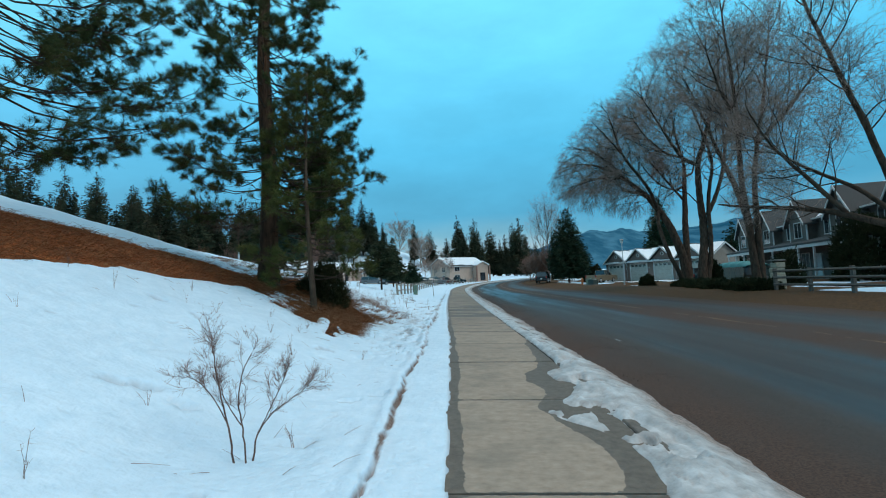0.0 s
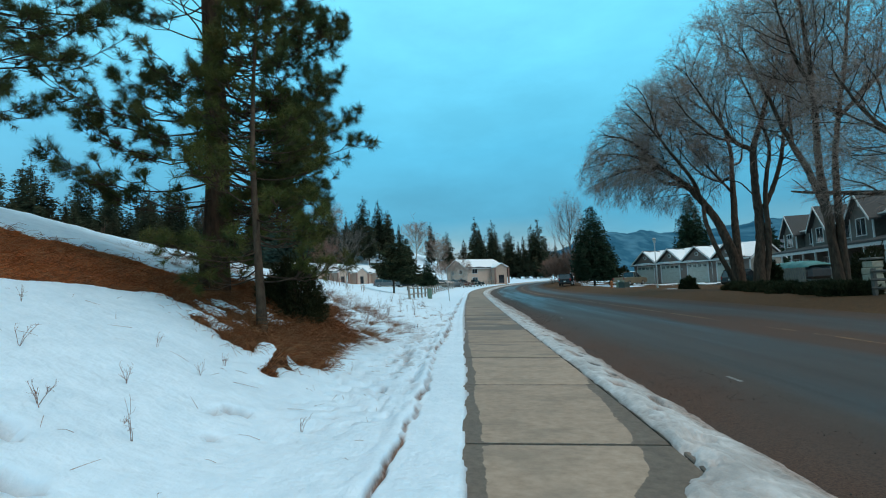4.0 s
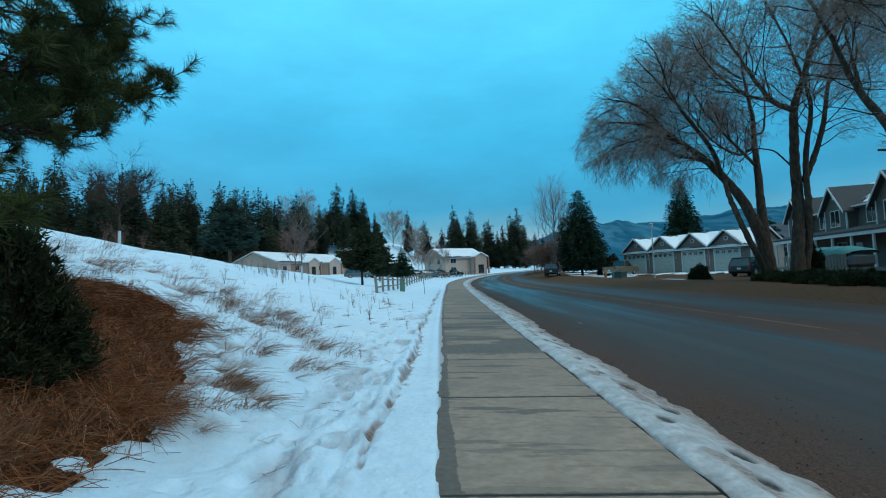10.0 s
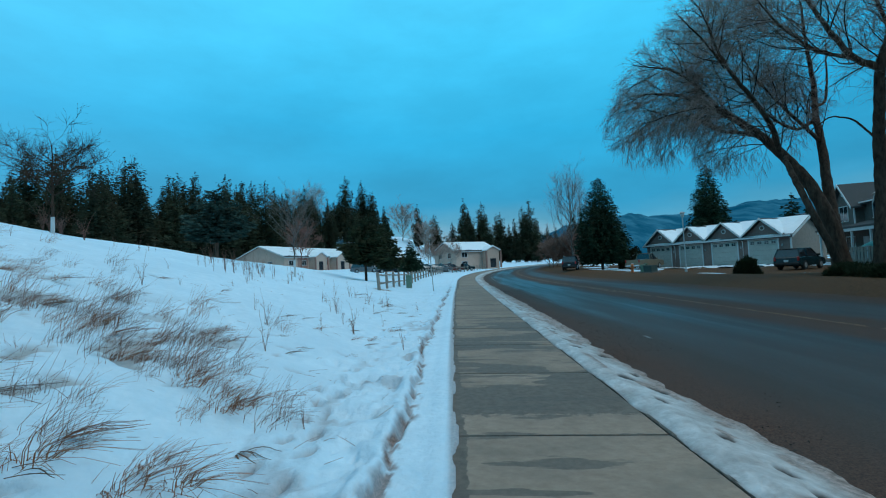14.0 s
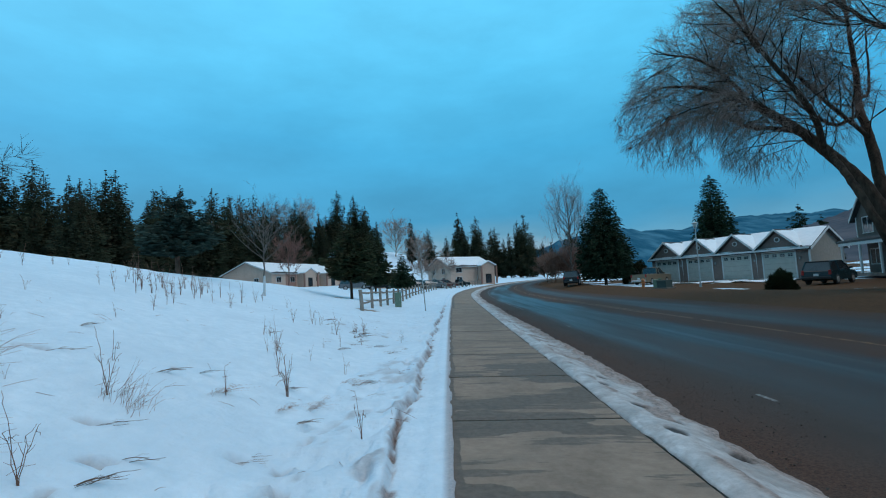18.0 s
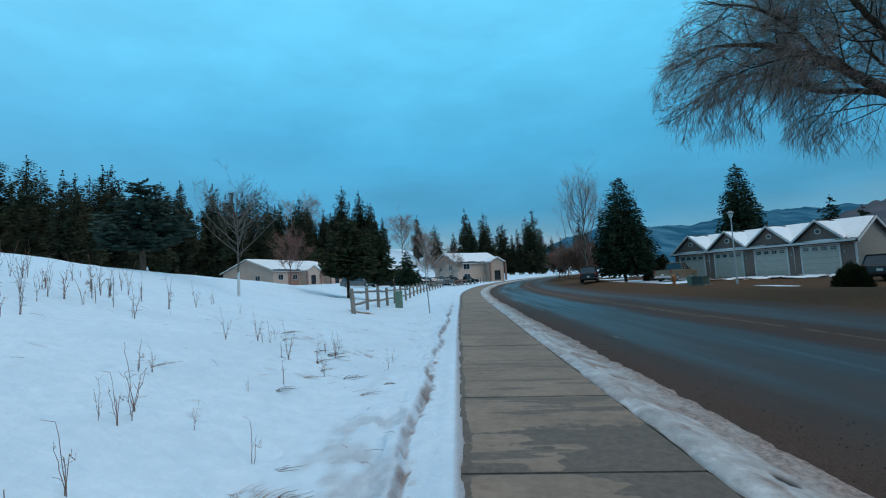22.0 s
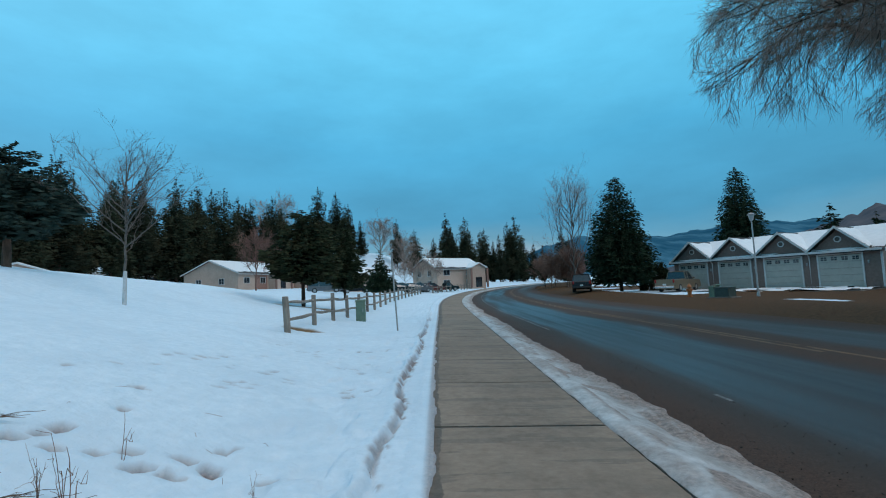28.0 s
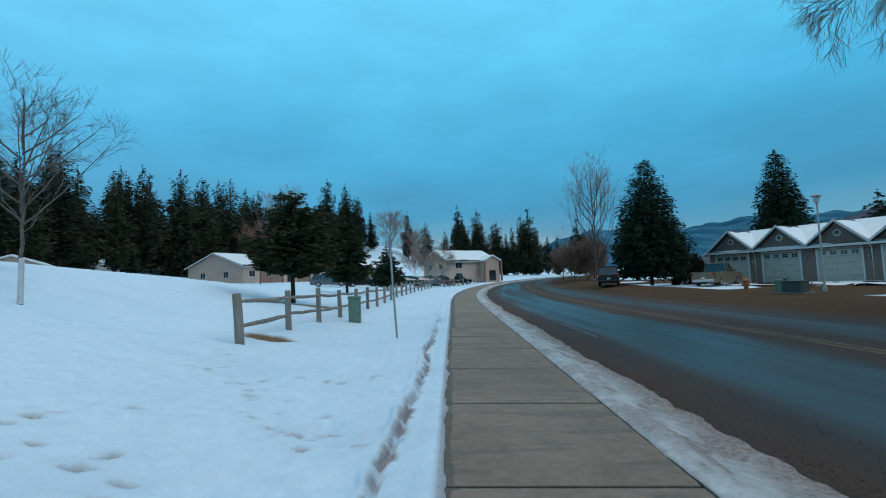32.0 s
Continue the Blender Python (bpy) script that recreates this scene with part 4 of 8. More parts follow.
def pine_parts(h, r, first, reach, per_m, seed, lean=(0, 0), needle=0.17, width=0.012, count=40, droop=0.12, keep=None, stop=None, shape=None, sec=2.6, shoots=4, more=()):
    """Trunk, boughs and needled shoots of a long-needled pine. keep(azimuth, height) may thin out boughs."""
    rs = np.random.RandomState(seed)
    np.random.seed(seed)
    zz = np.linspace(-0.4, h, 14)
    tr = np.stack([lean[0] * zz + 0.05 * np.sin(zz * 0.9 + seed), lean[1] * zz + 0.05 * np.cos(zz * 0.7 + seed), zz], 1)
    trunk = MB().tube(tr, r * (1.0 - 0.82 * np.clip(zz, 0, h) / h) * (1 + 0.35 * np.exp(-np.clip(zz, 0, 9) * 2.5)), 14)
    boughs, needles = MB(), MB()
    P, P2, B, E = [], [], [], []
    top = h if stop is None else stop
    plan = [(first + (i + rs.rand()) / per_m, rs.rand() * 2 * math.pi, 0) for i in range(int((top - first) * per_m))]
    for z, az, given in plan + list(more):
        if keep is not None and not keep(az, z):
            continue
        f = (z - first) / (h - first)
        ln = reach * (0.55 + 0.45 * math.sin(math.pi * min(1, f * 1.25 + 0.22))) * (1 - f ** 3) * rs.uniform(0.5, 1.1) + 0.15
        if given:
            ln = given
        elif shape is not None:
            ln *= shape(az)
        ox, oy = np.interp(z, zz, tr[:, 0]), np.interp(z, zz, tr[:, 1])
        t = np.linspace(0, 1, 8)
        up = rs.uniform(-0.08, 0.25) - droop * 1.5 * (1 - f)
        ang = az + rs.uniform(-0.35, 0.35) * t * t
        q = np.stack([ox + np.cos(ang) * ln * t, oy + np.sin(ang) * ln * t, z + up * ln * t - droop * ln * t * (1 - t) * 2.4 + 0.22 * ln * t ** 3], 1)
        q += rs.normal(size=(8, 3)) * 0.018 * ln * t[:, None]
        boughs.tube(q, np.linspace(0.010 + 0.0048 * ln, 0.005, 8), 5, False)
        ends = [(q[-2], q[-1])]
        for k in range(int(2 + ln * sec)):
            s = rs.uniform(0.35 + 0.2 * (reach < 4) * min(1.0, ln / 3), 1.0)
            o = np.array([np.interp(s, t, q[:, a]) for a in range(3)])
            n_ = np.array([-math.sin(az), math.cos(az), 0]) * (1 if k % 2 else -1)
            d = unit(np.array([math.cos(az), math.sin(az), up]) * rs.uniform(0.5, 1.1) + n_ * rs.uniform(0.4, 1.0) + np.array([0, 0, rs.uniform(-0.25, 0.3)]))
            l2 = (0.22 + 0.30 * ln * (1.1 - s)) * rs.uniform(0.6, 1.1)
            mid = o + d * l2 * 0.55 + np.array([0, 0, -0.04 * l2])
            e = o + d * l2 + np.array([0, 0, 0.12 * l2])
            P.append([o, mid, e])
            ends.append((mid, e))
        for o, e in ends:
            w = unit(e - o)
            for m in range(shoots):
                b = o + (e - o) * (rs.uniform(0.2, 1.0) if m else 0.8)
                d = unit(w + rs.normal(size=3) * (0.55 if m else 0.1) + np.array([0, 0, 0.45]))
                l3 = rs.uniform(0.14, 0.30)
                P2.append([b, b + d * l3 * 0.5, b + d * l3 + np.array([0, 0, 0.02])])
                B.append(b + d * l3 * 0.35)
                E.append(b + d * l3)
    boughs.sticks(np.array(P), 0.010, 0.005, 4)
    boughs.sticks(np.array(P2), 0.006, 0.004, 3)
    brushes(needles, np.array(B), np.array(E), count, needle, width)
    return trunk, boughs, needles


def put_tree(name, x, y, z, label, category, parts, rz=0.0, group=""):
    t = thing(name, x, y, z, label, category, rz, group)
    for nm, mb, m, sm in parts:
        ob = part(nm, mb, m, t, "", sm)
        if nm in ("branchwork", "twig_mass", "crown", "foliage"):
            tagged(ob, kind="stuff")
    return t


def build_pines():
    z = float(cover(-5.35, 13.95))
    a = pine_parts(17, 0.27, 1.7, 3.25, 14, 5, (0.004, 0.0), 0.19, 0.0075, 64, stop=11.5, shape=lambda az: 0.88 + 0.22 * math.exp(-((az - 1.5) / 0.35) ** 2), sec=2.5, shoots=4, more=[(2.3 + 0.17 * k, 1.26 + 0.07 * (k * 5 % 7), 2.5 + 0.25 * (k * 3 % 5)) for k in range(18)] + [(1.5 + 0.17 * k, -0.5 + 0.19 * (k * 5 % 8), 1.6 + 0.2 * (k * 3 % 4)) for k in range(14)])
    put_tree("ponderosa_pine", -5.35, 13.95, z, "tall ponderosa pine with reddish-brown furrowed trunk and long green needles", "pine tree",
             [("trunk", a[0], pine_bark, True), ("branchwork", a[1], dark_bark, True), ("crown", a[2], needle_m, False)])
    z = float(cover(-3.55, 12.0))
    b = pine_parts(6.2, 0.075, 0.8, 1.35, 12, 8, (-0.006, 0.01), 0.17, 0.0065, 60, droop=0.10, sec=3.2, shoots=3)
    put_tree("young_pine", -3.55, 12.0, z, "slim young pine with grey trunk and thin needled boughs", "pine tree",
             [("trunk", b[0], sap_bark, True), ("branchwork", b[1], dark_bark, True), ("crown", b[2], sap_needle, False)])
    z = float(cover(-10.4, 9.6))
    c = pine_parts(15, 0.25, 1.2, 5.0, 15, 13, (0, 0), 0.20, 0.008, 46, keep=lambda az, zz: math.cos(az) > -0.2, stop=10.0, droop=0.16, sec=2.6, shoots=5)
    put_tree("ponderosa_pine", -10.4, 9.6, z, "spreading ponderosa pine with hanging boughs on the snowy bank", "pine tree",
             [("trunk", c[0], pine_bark, True), ("branchwork", c[1], dark_bark, True), ("crown", c[2], needle_m, False)])


build_pines()


def bush_parts(r, h, n, seed, leaf=0.06, squash=1.0, needles=True):
    """A dense dark evergreen clump: stems and many small sprays."""
    rs = np.random.RandomState(seed)
    np.random.seed(seed)
    d = unit(rs.normal(size=(n, 3)) * np.array([1, 1, 0.9]))
    d[:, 2] = np.abs(d[:, 2])
    lump = 0.5 + 0.85 * fbm(d[:, 0] * 2.5 + 9, d[:, 1] * 2.5 + d[:, 2] * 3, seed)
    k = rs.uniform(0.55, 1.0, n) ** 0.4 * lump
    c = d * np.array([r, r * squash, h]) * k[:, None]
    c[:, 2] = np.maximum(c[:, 2], 0.02)
    stems = MB().sticks(np.stack([np.zeros((60, 3)) + rs.normal(size=(60, 3)) * 0.05 * np.array([1, 1, 0]), c[:60] * 0.5, c[:60] * 0.9], 1), 0.02, 0.006)
    leaves = MB()
    tufts(leaves, c, unit(d + np.array([0, 0, 0.4])), 5, leaf * 2.2, leaf * 0.55)
    return stems, leaves


def put_bush(name, x, y, label, r, h, n, seed, leaf=0.06, squash=1.0, m=None, rz=0.0, group=""):
    s, l = bush_parts(r, h, n, seed, leaf, squash)
    return put_tree(name, x, y, float(cover(x, y)) - 0.03, label, "shrub", [("stems", s, dark_bark, False), ("foliage", l, m or juniper_m, False)], rz, group)


put_bush("juniper_shrub", -3.75, 14.3, "dark olive juniper shrub at the foot of the pine", 0.58, 1.55, 4600, 21, 0.036, m=juniper_m)
put_bush("juniper_shrub", -4.3, 14.6, "dark olive juniper shrub at the foot of the pine", 0.55, 1.0, 3000, 22, 0.034, m=juniper_m)


def spruce_parts(h, r, trunk_bare, seed, n_whorl=26, dens=46, leaf=0.30, rough=0.25, droop=0.25, tr=0.16, taper=0.85, jit=0.6):
    """A spruce: straight trunk, whorls of drooping boughs hung with sprays."""
    rs = np.random.RandomState(seed)
    np.random.seed(seed)
    zz = np.linspace(-0.3, h, 6)
    trunk = MB().tube(np.stack([zz * 0, zz * 0, zz], 1), tr * (1 - 0.93 * np.clip(zz, 0, h) / h), 8)
    leaves, P = MB(), []
    C, U, W = [], [], []
    for i in range(n_whorl):
        f = i / (n_whorl - 1)
        z = trunk_bare + (h - trunk_bare) * f ** 1.05
        rad = r * ((1 - f) ** taper) * (0.72 + 0.28 * min(1, f * 5)) + 0.10
        m = max(5, int(11 * (1 - f) + 4))
        for j in range(m):
            az = 2 * math.pi * (j + rs.rand()) / m
            ln = rad * rs.uniform(1 - rough * 1.6, 1 + rough)
            zb = min(h, z + rs.uniform(-jit, jit) * (h - trunk_bare) / n_whorl)
            tip = np.array([math.cos(az) * ln, math.sin(az) * ln, zb - droop * ln * rs.uniform(0.4, 1.2) + 0.1 * ln])
            P.append([[0, 0, zb], [tip[0] * 0.5, tip[1] * 0.5, (zb + tip[2]) / 2 + 0.05 * ln], tip])
            k = max(4, int(dens * ln / max(r, 0.1)))
            s = rs.uniform(0.12, 1.03, k)
            nrm = np.array([-math.sin(az), math.cos(az), 0])
            c = np.array([0, 0, zb]) + (tip - np.array([0, 0, zb])) * s[:, None] + nrm * rs.normal(size=(k, 1)) * 0.17 * ln * (1.15 - s[:, None]) + np.array([0, 0, 1]) * rs.uniform(-0.35, 0.22, (k, 1)) * min(2.2, ln) * (h / 12)
            d = unit(tip - np.array([0, 0, zb]) + nrm * rs.normal(size=(k, 1)) * 0.7 * ln + np.array([0, 0, -0.25]) * ln)
            sz = leaf * rs.uniform(0.5, 1.2, (k, 1)) * (0.45 + 0.55 * (1 - f))
            C.append(c), U.append(d * sz)
            W.append(unit(np.cross(d, rs.normal(size=(k, 3)))) * sz * 0.30)
    C, U, W = (np.concatenate(q) for q in (C, U, W))
    leaves.leaves(C, U, W)
    boughs = MB().sticks(np.array(P), 0.035 * min(1, r / 3), 0.008)
    return trunk, boughs, leaves


def put_spruce(name, x, y, z, label, parts, m, rz=0.0, group=""):
    return put_tree(name, x, y, z, label, "spruce tree", [("trunk", parts[0], dark_bark, True), ("branchwork", parts[1], dark_bark, False), ("crown", parts[2], m, False)], rz, group)


put_spruce("spruce_tree", 18.9, 79.8, float(cover(18.9, 79.8)), "tall dark green spruce beside the road with bare lower trunk", spruce_parts(12.3, 3.8, 1.7, 31, 44, 130, 0.27, 0.16, 0.22, 0.2, 0.54, 0.8), spruce_m)
put_spruce("spruce_tree", 38.2, 89.5, float(cover(38.2, 89.5)), "tall dark green spruce behind the row of garages", spruce_parts(15.0, 3.6, 2.0, 32, 40, 115, 0.34, 0.22, 0.2, 0.2, 0.58, 1.0), spruce_m)
put_spruce("spruce_tree", -8.6, 57.4, float(cover(-8.6, 57.4)), "young olive-green pine with bare red-brown lower trunk behind the fence", spruce_parts(5.8, 2.0, 1.6, 33, 20, 150, 0.24, 0.38, -0.1, 0.13, 0.5, 1.1), verge_pine_m)
put_spruce("spruce_tree", -9.0, 72.0, float(cover(-9.0, 72.0)), "young dark spruce by the car park", spruce_parts(7.4, 1.75, 1.3, 34, 24, 110, 0.26, 0.35, 0.0, 0.12, 0.65, 1.0), verge_pine_m)
put_spruce("spruce_tree", -7.3, 84.0, float(cover(-7.3, 84.0)), "small conical spruce by the car park", spruce_parts(5.3, 1.9, 0.7, 35, 18, 60, 0.26, 0.25, 0.1, 0.09), spruce_m)
bs = spruce_parts(4.6, 1.95, 1.4, 36, 15, 150, 0.24, 0.4, -0.05, 0.16, 0.42, 1.2)
put_tree("blue_spruce", -16.4, 46.2, float(cover(-16.4, 46.2)) - 0.1, "grey-green pine with broad flat crown on a bare reddish trunk", "pine tree", [("trunk", bs[0], red_bark, True), ("branchwork", bs[1], dark_bark, False), ("crown", bs[2], blue_spruce_m, False)])


put_spruce("spruce_tree", 54.5, 95.0, float(cover(54.5, 95.0)), "dark spruce far behind the garages", spruce_parts(10.5, 2.4, 1.0, 37, 18, 40, 0.5, 0.4, 0.1, 0.16, 0.6, 1.0), spruce_m)
put_spruce("spruce_tree", 43.5, 76.0, float(cover(43.5, 76.0)), "dark spruce between garages and townhouses", spruce_parts(7.0, 1.6, 0.8, 38, 16, 40, 0.4, 0.4, 0.1, 0.14, 0.6, 1.0), spruce_m)


def bare_parts(limbs, seed, levels=3, kids=(6, 6, 5), twigs=5, twig_len=1.3, hang=0.5, spread_=0.7, r_end=0.02, twig_r=0.012, shrink=0.62, up=0.25, sub=2):
    """A leafless tree from its main limbs: (points, start radius, end radius) each; finer branches grow off them."""
    rs = np.random.RandomState(seed)
    wood, fine = MB(), MB()
    cur = []
    for pts, r0, r1 in limbs:
        pts = np.array(pts, float)
        t = np.linspace(0, 1, len(pts))
        tt = np.linspace(0, 1, 4 * len(pts))
        # smooth curve through the points
        q = np.stack([np.interp(tt, t, pts[:, a]) for a in range(3)], 1)
        for _ in range(3):
            q[1:-1] = (q[:-2] + 2 * q[1:-1] + q[2:]) / 4
        ln = np.linalg.norm(np.diff(q, axis=0), axis=1).sum()
        q[1:-1] += rs.normal(size=q[1:-1].shape) * (0.008 if r0 > 0.1 else 0.003) * ln
        wood.tube(q, np.linspace(r0, r1, len(q)), 9)
        cur.append((q, r0, r1, ln))
    for lev in range(levels):
        nxt, P, R0, R1 = [], [], [], []
        for q, r0, r1, ln in cur:
            n = max(2, int(kids[lev] * rs.uniform(0.75, 1.25)))
            for k in range(n):
                s = 1 - (1 - (0.28 if lev == 0 else 0.12)) * rs.rand() ** 0.8 if k else 1.0
                i = min(len(q) - 2, int(s * (len(q) - 1)))
                o = q[i] + (q[i + 1] - q[i]) * (s * (len(q) - 1) - i)
                w = unit(q[i + 1] - q[i])
                side = unit(np.cross(w, rs.normal(size=3)))
                d = unit(w + side * spread_ * rs.uniform(0.6, 1.5) + np.array([0, 0, up * rs.uniform(0.2, 1.6)]))
                l2 = ln * shrink * rs.uniform(0.5, 1.05) * (1.0 - 0.35 * s)
                t = np.linspace(0, 1, 6)[:, None]
                c = o + d * l2 * t + np.array([0, 0, -1]) * hang * l2 * 0.35 * t ** 2 * (lev + 0.3) / levels * 1.6 + np.cumsum(rs.normal(size=(6, 3)), 0) * 0.03 * l2
                c[0] = o
                ra = (r0 + (r1 - r0) * s) * 0.5
                rb = max(twig_r, ra * 0.3)
                nxt.append((c, ra, rb, l2))
                P.append(c), R0.append(ra), R1.append(rb)
        wood.sticks(np.array(P), np.array(R0), np.array(R1), 5 if lev < 1 else 4)
        cur = nxt
    # twigs: many at once
    Q = np.array([c for c, *_ in cur])
    n = len(Q) * twigs
    b = np.repeat(np.arange(len(Q)), twigs)
    s = rs.uniform(0.1, 1.0, n)
    for gen in range(2):
        i = np.minimum((s * (Q.shape[1] - 1)).astype(int), Q.shape[1] - 2)
        f = (s * (Q.shape[1] - 1) - i)[:, None]
        o = Q[b, i] * (1 - f) + Q[b, i + 1] * f
        w = unit(Q[b, i + 1] - Q[b, i])
        d = unit(w + rs.normal(size=(len(b), 3)) * 0.55 + np.array([0, 0, up * 0.5]))
        l2 = twig_len * (0.6 if gen else 1.0) * rs.uniform(0.5, 1.2, (len(b), 1))
        t = np.linspace(0, 1, 4)[None, :, None]
        T = o[:, None] + d[:, None] * l2[:, None] * t + np.array([0, 0, -1.0]) * hang * l2[:, None] * t ** 2 * rs.uniform(0.5, 1.5, (len(b), 1, 1)) + rs.normal(size=(len(b), 4, 3)) * 0.02 * l2[:, None] * t
        fine.sticks(T, twig_r * (0.75 if gen else 1.0), twig_r * 0.45)
        if gen == 0:
            Q = T
            b = np.repeat(np.arange(len(T)), sub)
            s = rs.uniform(0.15, 1.0, len(b))
    return wood, fine


def put_bare(name, x, y, z, label, parts, bark, tw, rz=0.0, group="", category="bare tree"):
    return put_tree(name, x, y, z, label, category, [("trunk", parts[0], bark, True), ("twig_mass", parts[1], tw, False)], rz, group)


def sweep_tree(limbs, blobs, heart, seed, droop=0.9, low=4.0, spacing=0.42, long_=3.6, kids=(7, 6, 5), twig=0.0045):
    """A leafless willow: given main limbs, then three orders of long arching branches that sweep outward from the heart of
    the crown and hang over at its edge, then straight fine twigs. blobs: (centre, radii) of the round masses of the crown."""
    rs = np.random.RandomState(seed)
    wood, fine = MB(), MB()
    C, R = np.array([b[0] for b in blobs], float), np.array([b[1] for b in blobs], float)
    heart = np.array(heart, float)
    def outside(p):
        return np.min(np.linalg.norm((p[..., None, :] - C) / R, axis=-1), axis=-1)
    def grow(o, d, ln, m, bend_, fall, wild):
        """Curves from places o along ways d: they turn outward by and by and sag towards the tip; cut where they leave the crown."""
        n = len(o)
        Q = [o]
        p = o.copy()
        for i in range(m):
            f = (i + 1) / m
            sag = fall * f * (0.35 + 0.65 * np.clip((14.0 - p[:, 2]) / 5, 0, 1.5))
            d = unit(d + bend_ * unit(p - heart) - np.array([0, 0, 1.0]) * sag[:, None] + rs.normal(size=(n, 3)) * wild)
            p = p + d * (ln / m)[:, None]
            Q.append(p)
        Q = np.stack(Q, 1)
        lim = rs.uniform(0.84, 1.07, n)[:, None]
        ok = np.cumprod(outside(Q) < lim, axis=1).sum(1) - 1
        fr = np.clip(ok / m, 0.0, 1.0)
        t = np.linspace(0, 1, m + 1)[None] * fr[:, None] * m
        j = np.minimum(t.astype(int), m - 1)
        w = (t - j)[..., None]
        a = np.arange(n)[:, None]
        S = Q[a, j] * (1 - w) + Q[a, j + 1] * w
        keep = fr > 0.2
        return S[keep], (ln * fr)[keep], keep
    def children(Q, ln, per, s0, angle, forward):
        n = len(Q)
        k = np.maximum(1, np.round(per * rs.uniform(0.7, 1.3, n) * np.clip(ln / ln.mean(), 0.4, 1.8))).astype(int)
        b = np.repeat(np.arange(n), k)
        s = s0 + (1 - s0) * rs.rand(len(b)) ** 0.85
        m = Q.shape[1] - 1
        i = np.minimum((s * m).astype(int), m - 1)
        f = (s * m - i)[:, None]
        o = Q[b, i] * (1 - f) + Q[b, i + 1] * f
        w = unit(Q[b, i + 1] - Q[b, i])
        side = unit(np.cross(w, rs.normal(size=w.shape)))
        return o, unit(w * forward + side * angle * rs.uniform(0.5, 1.4, (len(b), 1))), b, s
    starts, ways, lens, rads = [], [], [], []
    for pts, r0, r1 in limbs:
        pts = np.array(pts, float)
        n = 6 * len(pts)
        q = np.stack([np.interp(np.linspace(0, 1, n), np.linspace(0, 1, len(pts)), pts[:, a]) for a in range(3)], 1)
        for _ in range(5):
            q[1:-1] = (q[:-2] + 2 * q[1:-1] + q[2:]) / 4
        q[1:-1] += np.cumsum(rs.normal(size=q[1:-1].shape), 0) * 0.006 + rs.normal(size=q[1:-1].shape) * 0.010
        rad = r1 + (r0 - r1) * np.linspace(1, 0, n) ** 0.75
        rad = rad * (1 + 0.10 * (vn(np.arange(n) * 0.7, np.zeros(n), seed + len(starts)) - 0.5))
        if pts[0, 2] < 1.0:
            rad = rad * (1 + 0.5 * np.exp(-np.clip(q[:, 2], 0, 9) * 1.6))
        wood.tube(q, rad, 11)
        ln = np.linalg.norm(np.diff(q, axis=0), axis=1).sum()
        for s in np.arange(0.12, 1.0, spacing / ln):
            i = min(n - 2, int(s * (n - 1)))
            if q[i, 2] < low:
                continue
            w = unit(q[i + 1] - q[i])
            side = unit(np.cross(w, rs.normal(size=3)))
            starts.append(q[i]), ways.append(unit(w * 0.8 + side * rs.uniform(0.6, 1.5)))
            lens.append(long_ * rs.uniform(0.5, 1.15) * (1.1 - 0.35 * s)), rads.append(min(0.034, rad[i] * 0.5))
        for k in range(3):
            starts.append(q[-1]), ways.append(unit(unit(q[-1] - q[-3]) + rs.normal(size=3) * 0.35))
            lens.append(long_ * rs.uniform(0.5, 0.9)), rads.append(r1)
    Q, ln, keep = grow(np.array(starts), np.array(ways), np.array(lens), 8, 0.07, droop * 0.14, 0.13)
    ra = np.array(rads)[keep]
    wood.sticks(Q, ra, np.minimum(ra * 0.35, 0.009), 5)
    level = Q, ln
    for g, (per, length, ang, fwd, m, fall) in enumerate(((kids[0], 1.9, 1.15, 1.0, 6, droop * 0.2), (kids[1], 1.1, 1.1, 1.0, 4, droop * 0.3))):
        o, d, b, s = children(*level, per, 0.14, ang, fwd)
        l2 = length * rs.uniform(0.45, 1.2, len(o)) * (1.12 - 0.35 * s)
        Q, ln, keep = grow(o, d, l2, m, 0.05, fall, 0.10)
        (wood if g == 0 else fine).sticks(Q, twig * (2.0 if g == 0 else 1.2), twig * (1.2 if g == 0 else 0.8), 4 if g == 0 else 3)
        level = Q, ln
    o, d, b, s = children(*level, kids[2], 0.05, 1.0, 1.0)
    l3 = (0.62 * rs.uniform(0.4, 1.25, len(o)))[:, None]
    e = unit(d - np.array([0, 0, 1.0]) * droop * 0.45 * np.clip((14.0 - o[:, 2:]) / 5, 0.2, 1.5))
    np.random.seed(seed)
    fine.blades(o, o + e * l3, twig * 2.0)
    return wood, fine


def put_willow(x, y, label, limbs, blobs, heart, seed, **more):
    """Limbs, masses and heart are given in world places; the tree stands at (x, y)."""
    z = float(cover(x, y)) - 0.1
    sh = lambda p: (p[0] - x, p[1] - y, p[2] - z)
    parts = sweep_tree([([sh(p) for p in pts], a, b) for pts, a, b in limbs], [(sh(c), r) for c, r in blobs], sh(heart), seed, **more)
    return put_bare("willow_tree", x, y, z, label, parts, dark_bark, twig_m, group="old willows by the road")


